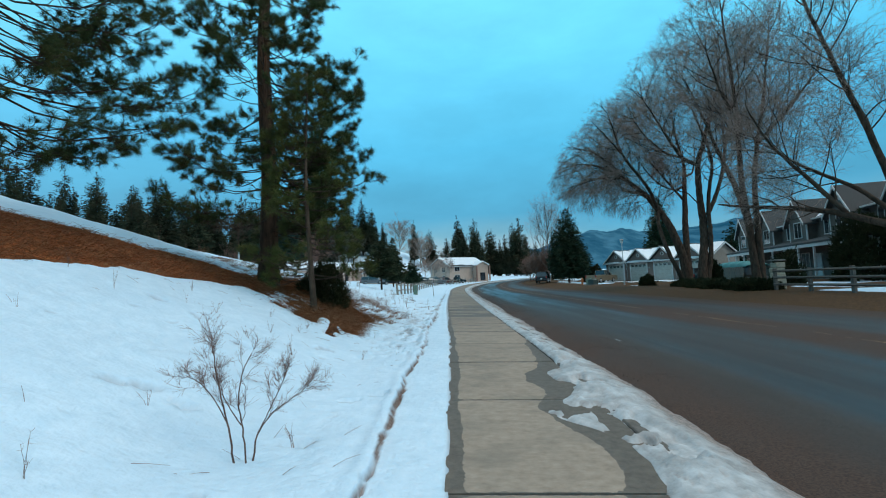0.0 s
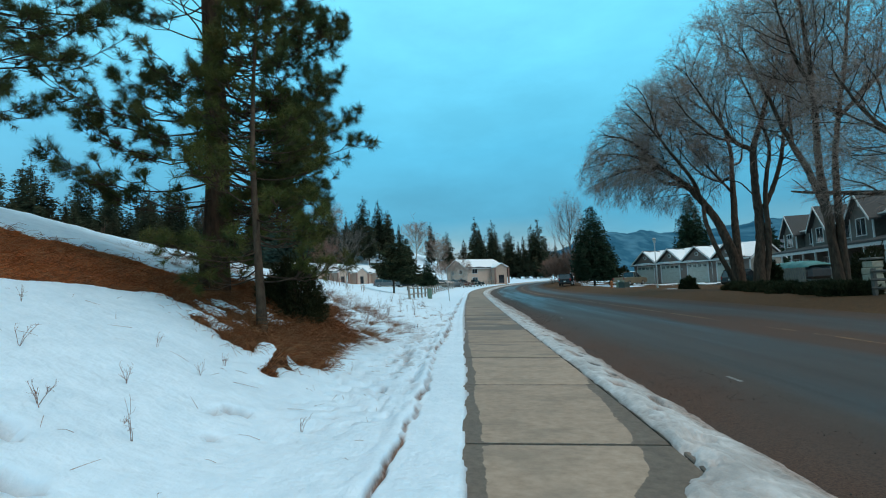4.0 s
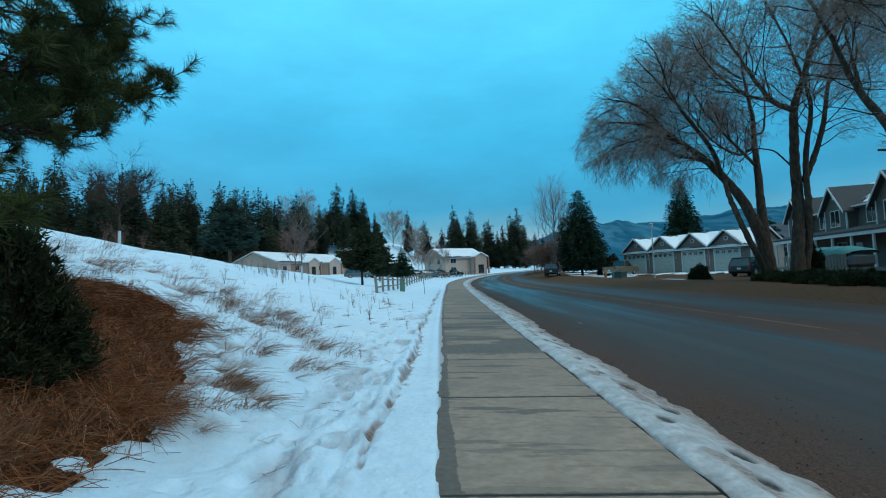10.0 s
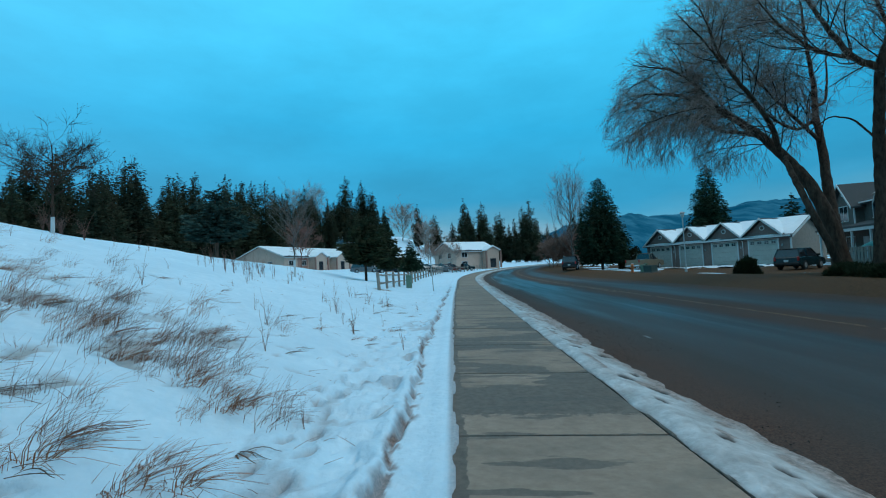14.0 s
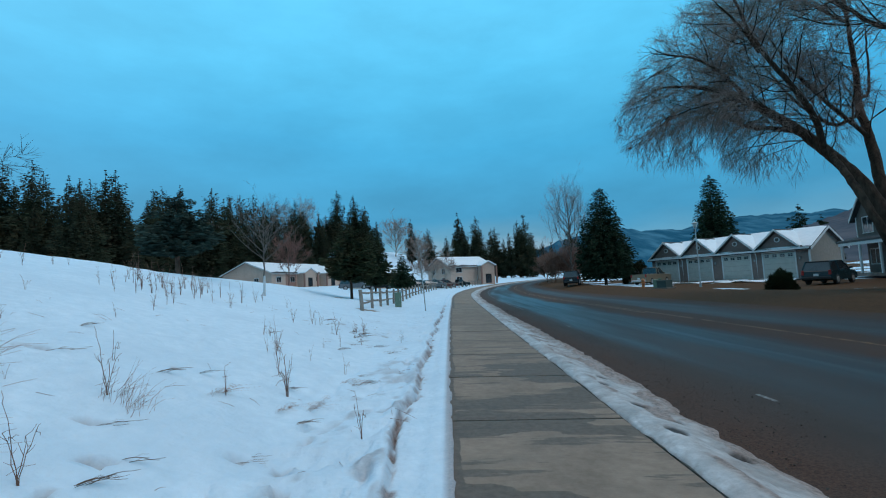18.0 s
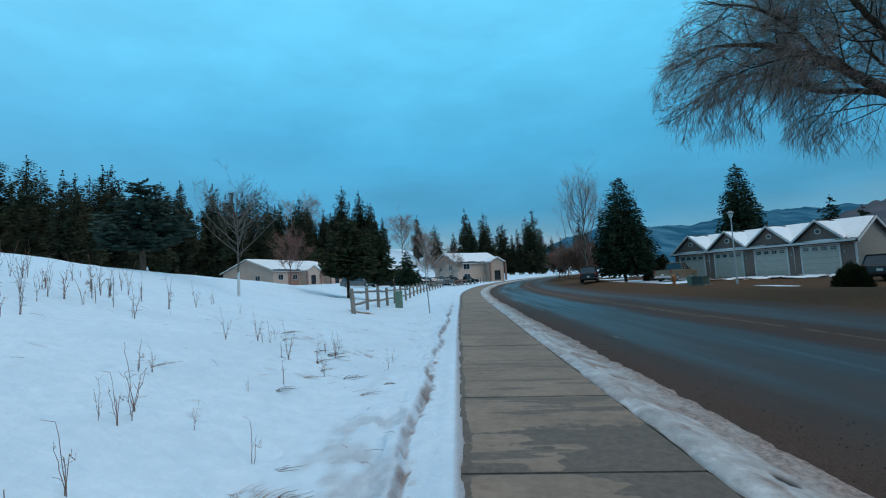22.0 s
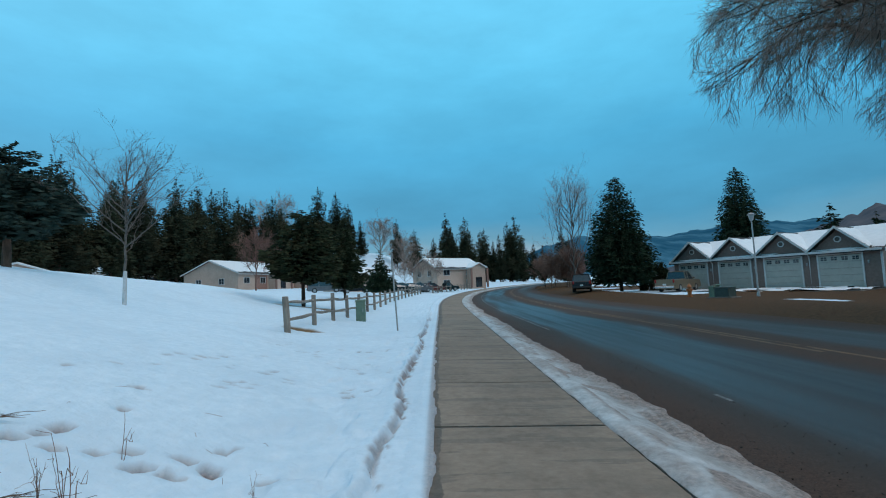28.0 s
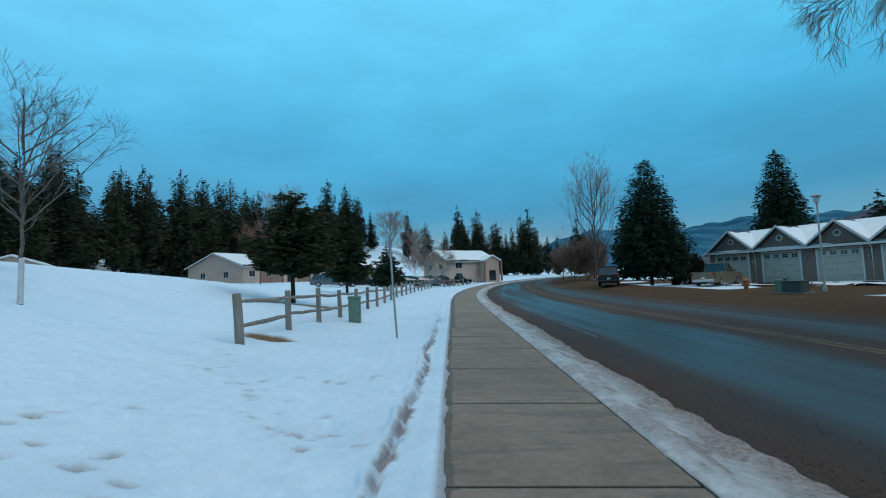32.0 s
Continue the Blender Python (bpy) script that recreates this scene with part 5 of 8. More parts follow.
def build_willows():
    # the big one: a bole that parts into a long leaning limb, an upright one and a slim one that rejoins it
    put_willow(18.4, 38.4, "large leafless willow with leaning dark limbs and dense drooping twigs", [
        ([(18.4, 38.4, -0.3), (18.3, 38.6, 2.0), (18.0, 38.9, 3.6), (17.75, 39.5, 5.1), (17.4, 40.6, 6.7), (16.9, 41.4, 8.0), (16.1, 41.9, 9.0), (15.2, 42.4, 9.95), (14.3, 43.2, 10.9), (13.2, 44.0, 11.5), (11.9, 44.6, 11.8)], 0.36, 0.04),
        ([(17.0, 41.3, 7.9), (16.5, 42.3, 8.4), (15.9, 43.6, 8.9), (15.3, 44.4, 9.8), (14.4, 44.9, 10.5), (13.2, 45.4, 10.5), (12.0, 46.0, 9.9)], 0.13, 0.025),
        ([(17.3, 40.7, 6.9), (16.8, 40.2, 8.0), (16.0, 39.9, 9.1), (15.2, 39.8, 10.1), (14.5, 40.0, 11.4), (14.3, 40.6, 12.8), (14.1, 40.8, 14.2), (13.9, 41.2, 15.4)], 0.15, 0.03),
        ([(18.5, 38.5, 0.2), (18.9, 39.3, 2.2), (19.1, 39.9, 3.7), (19.5, 40.6, 5.75), (20.0, 41.4, 7.6), (20.5, 42.4, 9.1), (20.8, 42.7, 10.5), (20.2, 42.0, 11.8), (19.4, 41.2, 13.4), (19.2, 41.0, 15.4)], 0.30, 0.03),
        ([(18.2, 38.2, -0.2), (17.4, 37.6, 1.2), (16.6, 37.4, 2.8), (16.35, 37.9, 4.4), (16.6, 38.8, 5.6), (17.25, 40.1, 6.5)], 0.17, 0.12),
        ([(20.6, 42.5, 9.0), (20.4, 43.6, 8.75), (19.5, 43.3, 8.9), (18.5, 43.0, 9.4), (17.6, 43.2, 10.6), (16.9, 43.6, 12.2)], 0.11, 0.03),
        ([(15.2, 42.4, 9.95), (14.0, 42.2, 11.4), (12.7, 42.4, 12.5), (11.4, 42.8, 12.9)], 0.10, 0.03),
        ([(14.5, 40.2, 11.5), (13.4, 39.8, 12.7), (12.5, 39.8, 13.8)], 0.08, 0.025),
        ([(19.4, 41.2, 13.2), (17.8, 41.6, 14.6), (16.8, 42.0, 16.2)], 0.08, 0.025),
        ([(20.7, 42.6, 9.8), (21.7, 43.0, 10.1), (22.1, 43.3, 11.6), (22.4, 43.5, 14.0)], 0.09, 0.03),
        ([(19.9, 41.2, 7.4), (18.8, 42.2, 9.6), (17.6, 42.6, 11.6), (16.9, 43.0, 13.6)], 0.10, 0.03),
        ([(16.1, 41.9, 9.0), (15.0, 41.4, 9.6), (13.6, 41.6, 9.9), (12.2, 42.2, 9.7)], 0.09, 0.025)],
        [((15.3, 42.4, 11.8), (4.8, 4.6, 5.4)), ((12.3, 44.8, 9.9), (2.9, 3.3, 3.4)), ((13.1, 43.2, 10.6), (3.7, 3.6, 4.2)), ((18.2, 43.0, 14.4), (4.2, 4.0, 4.6)), ((17.4, 43.4, 9.2), (4.0, 4.0, 3.6))],
        (18.0, 40.6, 6.4), 101, droop=1.25, low=6.2, spacing=0.36, long_=3.9, kids=(8, 7, 8))
    put_willow(18.4, 36.1, "large leafless willow with thick reddish-brown upright limbs", [
        ([(18.3, 36.1, -0.4), (18.5, 36.3, 1.8), (18.85, 36.5, 3.5), (18.9, 36.5, 5.1), (18.6, 36.1, 6.6), (18.3, 35.6, 7.8), (18.2, 35.3, 9.3), (18.6, 35.0, 10.6), (19.0, 34.6, 12.3), (19.6, 34.2, 14.5), (19.8, 34.0, 17.0)], 0.33, 0.04),
        ([(18.6, 36.2, 0.2), (19.1, 36.3, 2.2), (19.2, 36.2, 4.0), (19.1, 36.1, 5.6), (19.3, 36.2, 7.4), (19.7, 36.1, 9.2), (19.3, 35.7, 10.4), (18.6, 35.9, 13.0), (17.8, 36.4, 16.0)], 0.20, 0.03),
        ([(18.2, 35.3, 9.2), (17.3, 35.5, 9.7), (16.5, 35.7, 11.2), (15.9, 36.0, 12.8), (15.0, 36.2, 14.6)], 0.15, 0.03),
        ([(17.4, 35.5, 9.7), (16.3, 36.2, 10.4), (15.2, 36.6, 11.8), (14.4, 37.0, 13.4)], 0.09, 0.03),
        ([(19.1, 36.2, 5.6), (19.9, 36.4, 6.9), (20.5, 36.4, 8.4), (20.9, 36.4, 10.4), (21.6, 36.4, 13.4), (21.9, 36.2, 16.0)], 0.17, 0.03),
        ([(18.7, 36.2, 6.2), (18.0, 36.6, 7.4), (17.2, 36.9, 7.7), (16.3, 37.2, 7.0)], 0.05, 0.02),
        ([(19.0, 34.6, 12.2), (20.6, 33.8, 13.6), (21.8, 33.2, 15.4)], 0.10, 0.03)],
        [((17.8, 36.4, 14.6), (4.6, 4.4, 6.6)), ((21.2, 36.0, 13.8), (4.4, 4.2, 6.6))],
        (18.8, 36.0, 6.8), 102, droop=0.4, low=6.8, spacing=0.40, long_=4.3, kids=(8, 6, 8))
    put_willow(17.1, 27.6, "leafless willow with several upright stems by the hedge", [
        ([(17.1, 27.6, -0.4), (17.0, 27.7, 2.6), (16.95, 27.7, 4.2), (16.6, 27.5, 6.1), (16.5, 27.3, 8.0), (16.5, 27.2, 10.2), (16.2, 27.0, 13.0), (16.0, 27.0, 16.0)], 0.22, 0.04),
        ([(17.3, 27.6, 0.2), (17.3, 27.6, 3.2), (17.2, 27.4, 5.0), (17.2, 27.3, 6.8), (17.6, 27.3, 8.8), (18.2, 27.3, 11.5), (18.8, 27.4, 15.0)], 0.19, 0.04),
        ([(16.95, 27.7, 3.8), (16.9, 28.1, 5.0), (16.9, 29.0, 6.8), (17.0, 30.0, 8.2), (16.6, 30.2, 9.6), (16.0, 30.6, 12.0), (15.5, 31.0, 14.0)], 0.19, 0.03),
        ([(17.6, 27.3, 8.6), (19.0, 26.6, 10.2), (20.4, 26.2, 12.2)], 0.11, 0.03),
        ([(16.5, 27.2, 9.8), (15.2, 26.4, 11.4), (14.4, 26.0, 13.4)], 0.10, 0.03),
        ([(17.0, 29.8, 8.0), (17.8, 31.0, 9.6), (18.2, 31.8, 11.8)], 0.09, 0.03)],
        [((16.6, 28.4, 13.0), (4.6, 4.6, 6.6)), ((18.6, 27.2, 12.4), (4.2, 4.2, 6.2))],
        (17.0, 27.8, 5.6), 103, droop=0.35, low=5.4, spacing=0.42, long_=4.3, kids=(8, 6, 8))
    put_willow(19.2, 18.6, "leafless tree with long wandering limbs by the rail fence", [
        ([(19.2, 18.6, -0.2), (19.1, 19.0, 1.6), (18.4, 19.8, 2.8), (17.0, 21.8, 3.9), (15.7, 24.4, 4.5), (14.9, 27.0, 5.1)], 0.22, 0.04),
        ([(19.2, 18.6, 0.6), (19.5, 18.2, 3.2), (19.0, 18.0, 7.2), (19.6, 18.4, 12.2), (19.4, 19.0, 16.0)], 0.25, 0.05),
        ([(18.4, 19.8, 2.8), (16.8, 19.0, 6.0), (14.8, 18.3, 9.4), (13.8, 18.3, 12.2)], 0.15, 0.04),
        ([(17.3, 21.4, 3.7), (16.3, 22.2, 5.6), (15.6, 23.4, 7.4), (15.0, 24.0, 9.6)], 0.11, 0.03),
        ([(18.9, 19.4, 2.2), (18.2, 21.6, 4.8), (17.4, 23.6, 6.2), (16.8, 25.8, 8.2)], 0.12, 0.03)],
        [((16.8, 19.6, 10.5), (5.0, 4.6, 5.2)), ((16.2, 23.6, 6.8), (2.8, 4.2, 3.6)), ((19.6, 18.6, 12.0), (4.0, 4.0, 5.4))],
        (18.6, 19.4, 3.4), 104, droop=0.35, low=2.8, spacing=0.45, long_=3.8, kids=(8, 7, 8))


build_willows()


def small_tree(h, seed, r=0.07, fork=0.3, spread_=0.75, n=9, up=0.5, twig_len=0.5, twigs=4, kids=(6, 4), twig_r=0.006, hang=0.0):
    rs = np.random.RandomState(seed)
    limbs = [([(0, 0, -0.2), (0.02, 0, h * 0.3), (0, 0.03, h * 0.6), (0.03, 0, h)], r, r * 0.2)]
    for i in range(n):
        z = h * (fork + (0.85 - fork) * i / n)
        az = i * 2.4 + rs.rand()
        ln = h * 0.42 * (1 - i / n * 0.55)
        limbs.append(([(0, 0, z), (math.cos(az) * ln * 0.45, math.sin(az) * ln * 0.45, z + ln * up * 0.6), (math.cos(az) * ln * spread_ * 1.2, math.sin(az) * ln * spread_ * 1.2, z + ln * up * 1.5)], r * 0.45, r * 0.12))
    return bare_parts(limbs, seed, 2, kids, twigs, twig_len, hang, 0.6, twig_r=twig_r, shrink=0.5, up=0.3, sub=1)


def build_small_trees():
    z = float(cover(-10.2, 43.4))
    t = put_bare("maple_sapling", -10.2, 43.4, z, "slim leafless young maple with a pale wrapped trunk in the snow", small_tree(4.7, 201, 0.052, 0.38, 0.8, 17, 0.62, 0.4, 3, (5, 4), 0.0036), maple_bark, maple_bark)
    part("trunk_wrap", MB().tube([(0, 0, 0.0), (0.01, 0, 0.5), (0.015, 0.002, 1.05)], [0.064, 0.060, 0.057], 10), wrap_m, t, "pale trunk wrap")
    z = float(cover(-13.1, 29.3))
    t = put_bare("crabapple_tree", -13.1, 29.3, z, "leafless little tree with a twiggy round crown on the hill", small_tree(2.9, 202, 0.05, 0.42, 1.25, 15, 0.42, 0.45, 4, twig_r=0.0045), dark_bark, dark_bark)
    part("trunk_wrap", MB().tube([(0, 0, 0.0), (0.01, 0, 0.25), (0.012, 0.002, 0.55)], [0.062, 0.058, 0.056], 10), wrap_m, t, "pale trunk guard")
    put_bare("birch_tree", -34.5, 118.0, float(cover(-34.5, 118.0)), "leafless reddish birch in front of the apartments", small_tree(10, 203, 0.14, 0.2, 0.8, 12, 0.7, 1.2, 6, twig_r=0.016), red_twig, red_twig)
    put_bare("poplar_tree", 19.9, 101.0, float(cover(19.9, 101.0)), "tall slender leafless poplar by the road", small_tree(15.0, 204, 0.13, 0.12, 0.46, 26, 0.95, 1.2, 3, (6, 5), 0.006), maple_bark, twig_m)
    for i, (x, y, h) in enumerate([(-4.2, 108, 5.0), (-2.0, 116, 5.5), (-6.5, 112, 5.0)]):
        put_bare("street_tree", x, y, float(cover(x, y)), "small leafless tree by the car park", small_tree(h, 210 + i, 0.07, 0.3, 0.8, 8, 0.6, 0.8, 4, twig_r=0.012), pale_bark, twig_m, group="small trees by the car park")
    for i, (x, y, h) in enumerate([(-26, 238, 15), (-16, 240, 13), (-60, 205, 20)]):
        put_bare("cottonwood_tree", x, y, float(cover(x, y)), "large round leafless cottonwood on the far hill", small_tree(h, 220 + i, 0.3, 0.10, 1.0, 20, 0.8, 1.8, 3, (7, 5), 0.022), pale_bark, twig_m, group="bare trees on the far hill")
    for i, (x, y, h) in enumerate([(16.9, 103.5, 4.2), (18.3, 107, 4.8), (19.6, 104.5, 4.4), (21.0, 108.5, 5.0), (17.7, 112, 4.6)]):
        put_bare("roadside_bush", x, y, float(cover(x, y)), "tangle of leafless brown brush by the road", small_tree(h, 250 + i, 0.09, 0.06, 0.8, 12, 0.8, 0.9, 4, (6, 4), 0.018), weed_m, weed_m, group="brush by the road", category="bush")
    rs = np.random.RandomState(4)
    for i in range(9):
        x, y = 20.5 + i * 1.6 + rs.rand(), 104 + i * 5.5
        put_bare("roadside_bush", x - 1.0, y, float(cover(x, y)), "tangle of leafless brown brush by the road", small_tree(rs.uniform(4, 6.5), 230 + i, 0.1, 0.08, 0.9, 10, 0.8, 1.0, 3, (5, 4), 0.022), red_twig, red_twig, group="brush by the road", category="bush")


build_small_trees()


def build_forest():
    """Dark conifers along the hillside and across the valley."""
    rs = np.random.RandomState(77)
    kinds = []
    for k in range(4):
        kinds.append(spruce_parts(24, (3.9, 4.4, 3.4, 4.6)[k], (4.2, 2.8, 3.6, 5.6)[k], 300 + k, (17, 22, 19, 15)[k], 84, 0.62, 0.5, -0.05, 0.30, (0.6, 0.8, 0.7, 0.55)[k], 1.3))
    protos = []
    lines = [((-150, 70), (-100, 100), 14, 20), ((-105, 98), (-72, 119), 14, 21), ((-76, 112), (-62, 150), 15, 21), ((-66, 140), (-52, 200), 14, 23), ((-56, 190), (-36, 222), 8, 24), ((-4, 236), (42, 256), 17, 26), ((44, 240), (66, 250), 6, 21),
             ((-130, 100), (-60, 190), 26, 22), ((-160, 90), (-110, 120), 12, 22),
             ((-140, 84), (-76, 124), 26, 15), ((-78, 118), (-48, 210), 30, 16), ((-60, 200), (-30, 232), 12, 18), ((-20, 246), (44, 268), 16, 19)]
    for (x0, y0), (x1, y1), n, h in lines:
        for i in range(n):
            f = (i + rs.rand() * 0.9) / n
            x, y = x0 + (x1 - x0) * f + rs.normal() * 2.5, y0 + (y1 - y0) * f + rs.normal() * 3
            k = rs.randint(4)
            s = h / 24 * rs.uniform(0.68, 1.18)
            m = pose(x, y, float(cover(x, y)) - 0.3, 0, 0, rs.rand() * 360)
            if len(protos) < 4:
                k = len(protos)
                t = put_spruce("conifer_tree", x, y, 0, "tall dark conifer on the far slope", kinds[k], wood_m, 0, "dark conifers beyond the houses")
                protos.append(t)
                t.matrix_basis = m
            else:
                t = copy_thing(protos[k], m)
            t.scale = (s, s, s)


build_forest()


def build_far():
    """Far mountains and a brush-covered hillside, with real relief."""
    def ridge(name, a0, a1, d0, d1, crest, m, label, seed, n=240, rows=36, jag=0.16):
        a = np.radians(np.linspace(a0, a1, n))
        T = np.linspace(0, 1, rows)
        A, TT = np.meshgrid(a, T, indexing="ij")
        D = d0 + (d1 - d0) * TT
        hgt = np.array([crest(math.degrees(q)) for q in a])[:, None]
        prof = np.sin(np.minimum(TT * 1.08, 1) * math.pi / 2) * (1 - 0.5 * np.maximum(TT - 0.93, 0) * 14)
        Z = hgt * prof * (1 + jag * (fbm(A * 90 + seed, TT * 3, seed) - 0.5) * 2 * np.minimum(TT * 2, 1)) - 4 * (TT < 0.01)
        X, Y = np.sin(A) * D, np.cos(A) * D
        i = (np.arange(n - 1)[:, None] * rows + np.arange(rows - 1)[None]).ravel()
        structure(name, MB().add(np.stack([X.ravel(), Y.ravel(), Z.ravel()], 1), np.stack([i, i + 1, i + rows + 1, i + rows], 1)), m, label, "mountain", True)
    ridge("backdrop_mountain", -6, 75, 1000, 1900, lambda g: 80 + 66 * float(step(3, 16, g)) + 8 * float(step(22, 42, g)) + 8 * math.sin(g * 0.45) + 3 * math.sin(g * 1.7), hazy_mountain_m, "distant wooded mountains dusted with snow, coloured blue for haze", 5, jag=0.05)
    ridge("backdrop_hillside", 17, 85, 170, 420, lambda g: 4 + 15 * float(step(19, 32, g)) + 26 * float(step(28, 48, g)), hazy_wood_m, "leafless wooded hillside, coloured blue-grey for haze", 9, jag=0.08)


build_far()


# ---- buildings ----
def window(parent, cx, cz, w, h, y, face=-1, frame=white_trim, mull=1):
    """A framed window on a wall that lies along x at y; face: the side it looks to."""
    fr = MB()
    t, d = 0.07, 0.06
    yy = y + face * d / 2
    fr.box((cx - w / 2, yy, cz), (t, d, h + t), 0.008).box((cx + w / 2, yy, cz), (t, d, h + t), 0.008)
    fr.box((cx, yy, cz + h / 2), (w - t, d, t), 0.008).box((cx, yy + face * 0.02, cz - h / 2), (w + 0.1, d + 0.04, t), 0.008)
    for i in range(1, mull + 1):
        fr.box((cx - w / 2 + w * i / (mull + 1), yy - face * 0.01, cz), (0.04, d * 0.7, h - t))
    ob = part("window", fr, frame, parent)
    part("pane", MB().box((cx, y + face * 0.018, cz), (w - 0.03, 0.012, h - 0.03)), glass_dark, ob)
    return ob


def lap_siding(mb, x0, x1, y, z0, z1, face=-1, gable=None, step_=0.2):
    """Overlapping boards on a wall along x."""
    z = z0
    while z < z1 - 0.02:
        zt = min(z + step_, z1)
        a, b = x0, x1
        if gable is not None:
            a, b = gable(zt)
            if b - a < 0.15:
                break
        mb.add([(a, y + face * 0.022, z), (b, y + face * 0.022, z), (b, y + face * 0.004, zt), (a, y + face * 0.004, zt), (a, y, z), (b, y, z)],
               [(0, 1, 2, 3) if face < 0 else (3, 2, 1, 0), (4, 5, 1, 0) if face < 0 else (0, 1, 5, 4)])
        z += step_
    return mb


def gabled_wall(mb, L, w, h, rise_, x0=0.0):
    """A closed body under a pitched roof, its ridge along x."""
    return mb.prism([(0, -0.6), (w, -0.6), (w, h), (w / 2, h + rise_), (0, h)], x0, x0 + L, 0)


def roof_slab(L, w, h, rise_, side, over=0.45, x0=0.0, t=0.16, lift=0.02):
    k = rise_ / (w / 2)
    e = w / 2 + over
    s = -1 if side == 0 else 1
    m = w / 2
    pts = [(m, h + rise_ + lift), (m + s * e, h + rise_ + lift - k * e), (m + s * e, h + rise_ + lift + t - k * e), (m, h + rise_ + lift + t)]
    return MB().prism(pts, x0 - over, x0 + L + over, 0)


def snow_slab(L, w, h, rise_, side, over, x0, seed, thick=0.12, inset=0.1, lift=0.19, holes=0.0):
    """Lumpy snow on one side of a pitched roof, with a wavy lower edge."""
    k = rise_ / (w / 2)
    nx, ns = max(8, int(L * 2)), 12
    xs = np.linspace(x0 - over + inset, x0 + L + over - inset, nx)
    S = np.linspace(0.0, 1.0, ns)
    X, T = np.meshgrid(xs, S, indexing="ij")
    e = (w / 2 + over) * (0.97 - 0.10 * vn(X * 0.9, X * 0, seed))
    D = T * e
    yy = w / 2 + (-1 if side == 0 else 1) * D
    bump_ = thick * (0.55 + 0.8 * fbm(X * 0.7, D * 0.7, seed)) * np.power(np.clip(np.minimum(T * 9 + 0.4, (1 - T) * 9), 0, 1), 0.5)
    edge = np.minimum(np.arange(nx), np.arange(nx)[::-1])[:, None]
    bump_ = bump_ * np.clip(edge / 1.0, 0.05, 1)
    Z = h + rise_ + lift - k * D + bump_
    i = (np.arange(nx - 1)[:, None] * ns + np.arange(ns - 1)[None]).ravel()
    F = np.stack([i, i + 1, i + ns + 1, i + ns], 1)
    if holes:
        keep = (fbm(X * 0.55, D * 0.55, seed + 3).ravel()[i]) > holes
        F = F[keep]
    return MB().add(np.stack([X.ravel(), yy.ravel(), Z.ravel()], 1), F if side else F[:, ::-1])


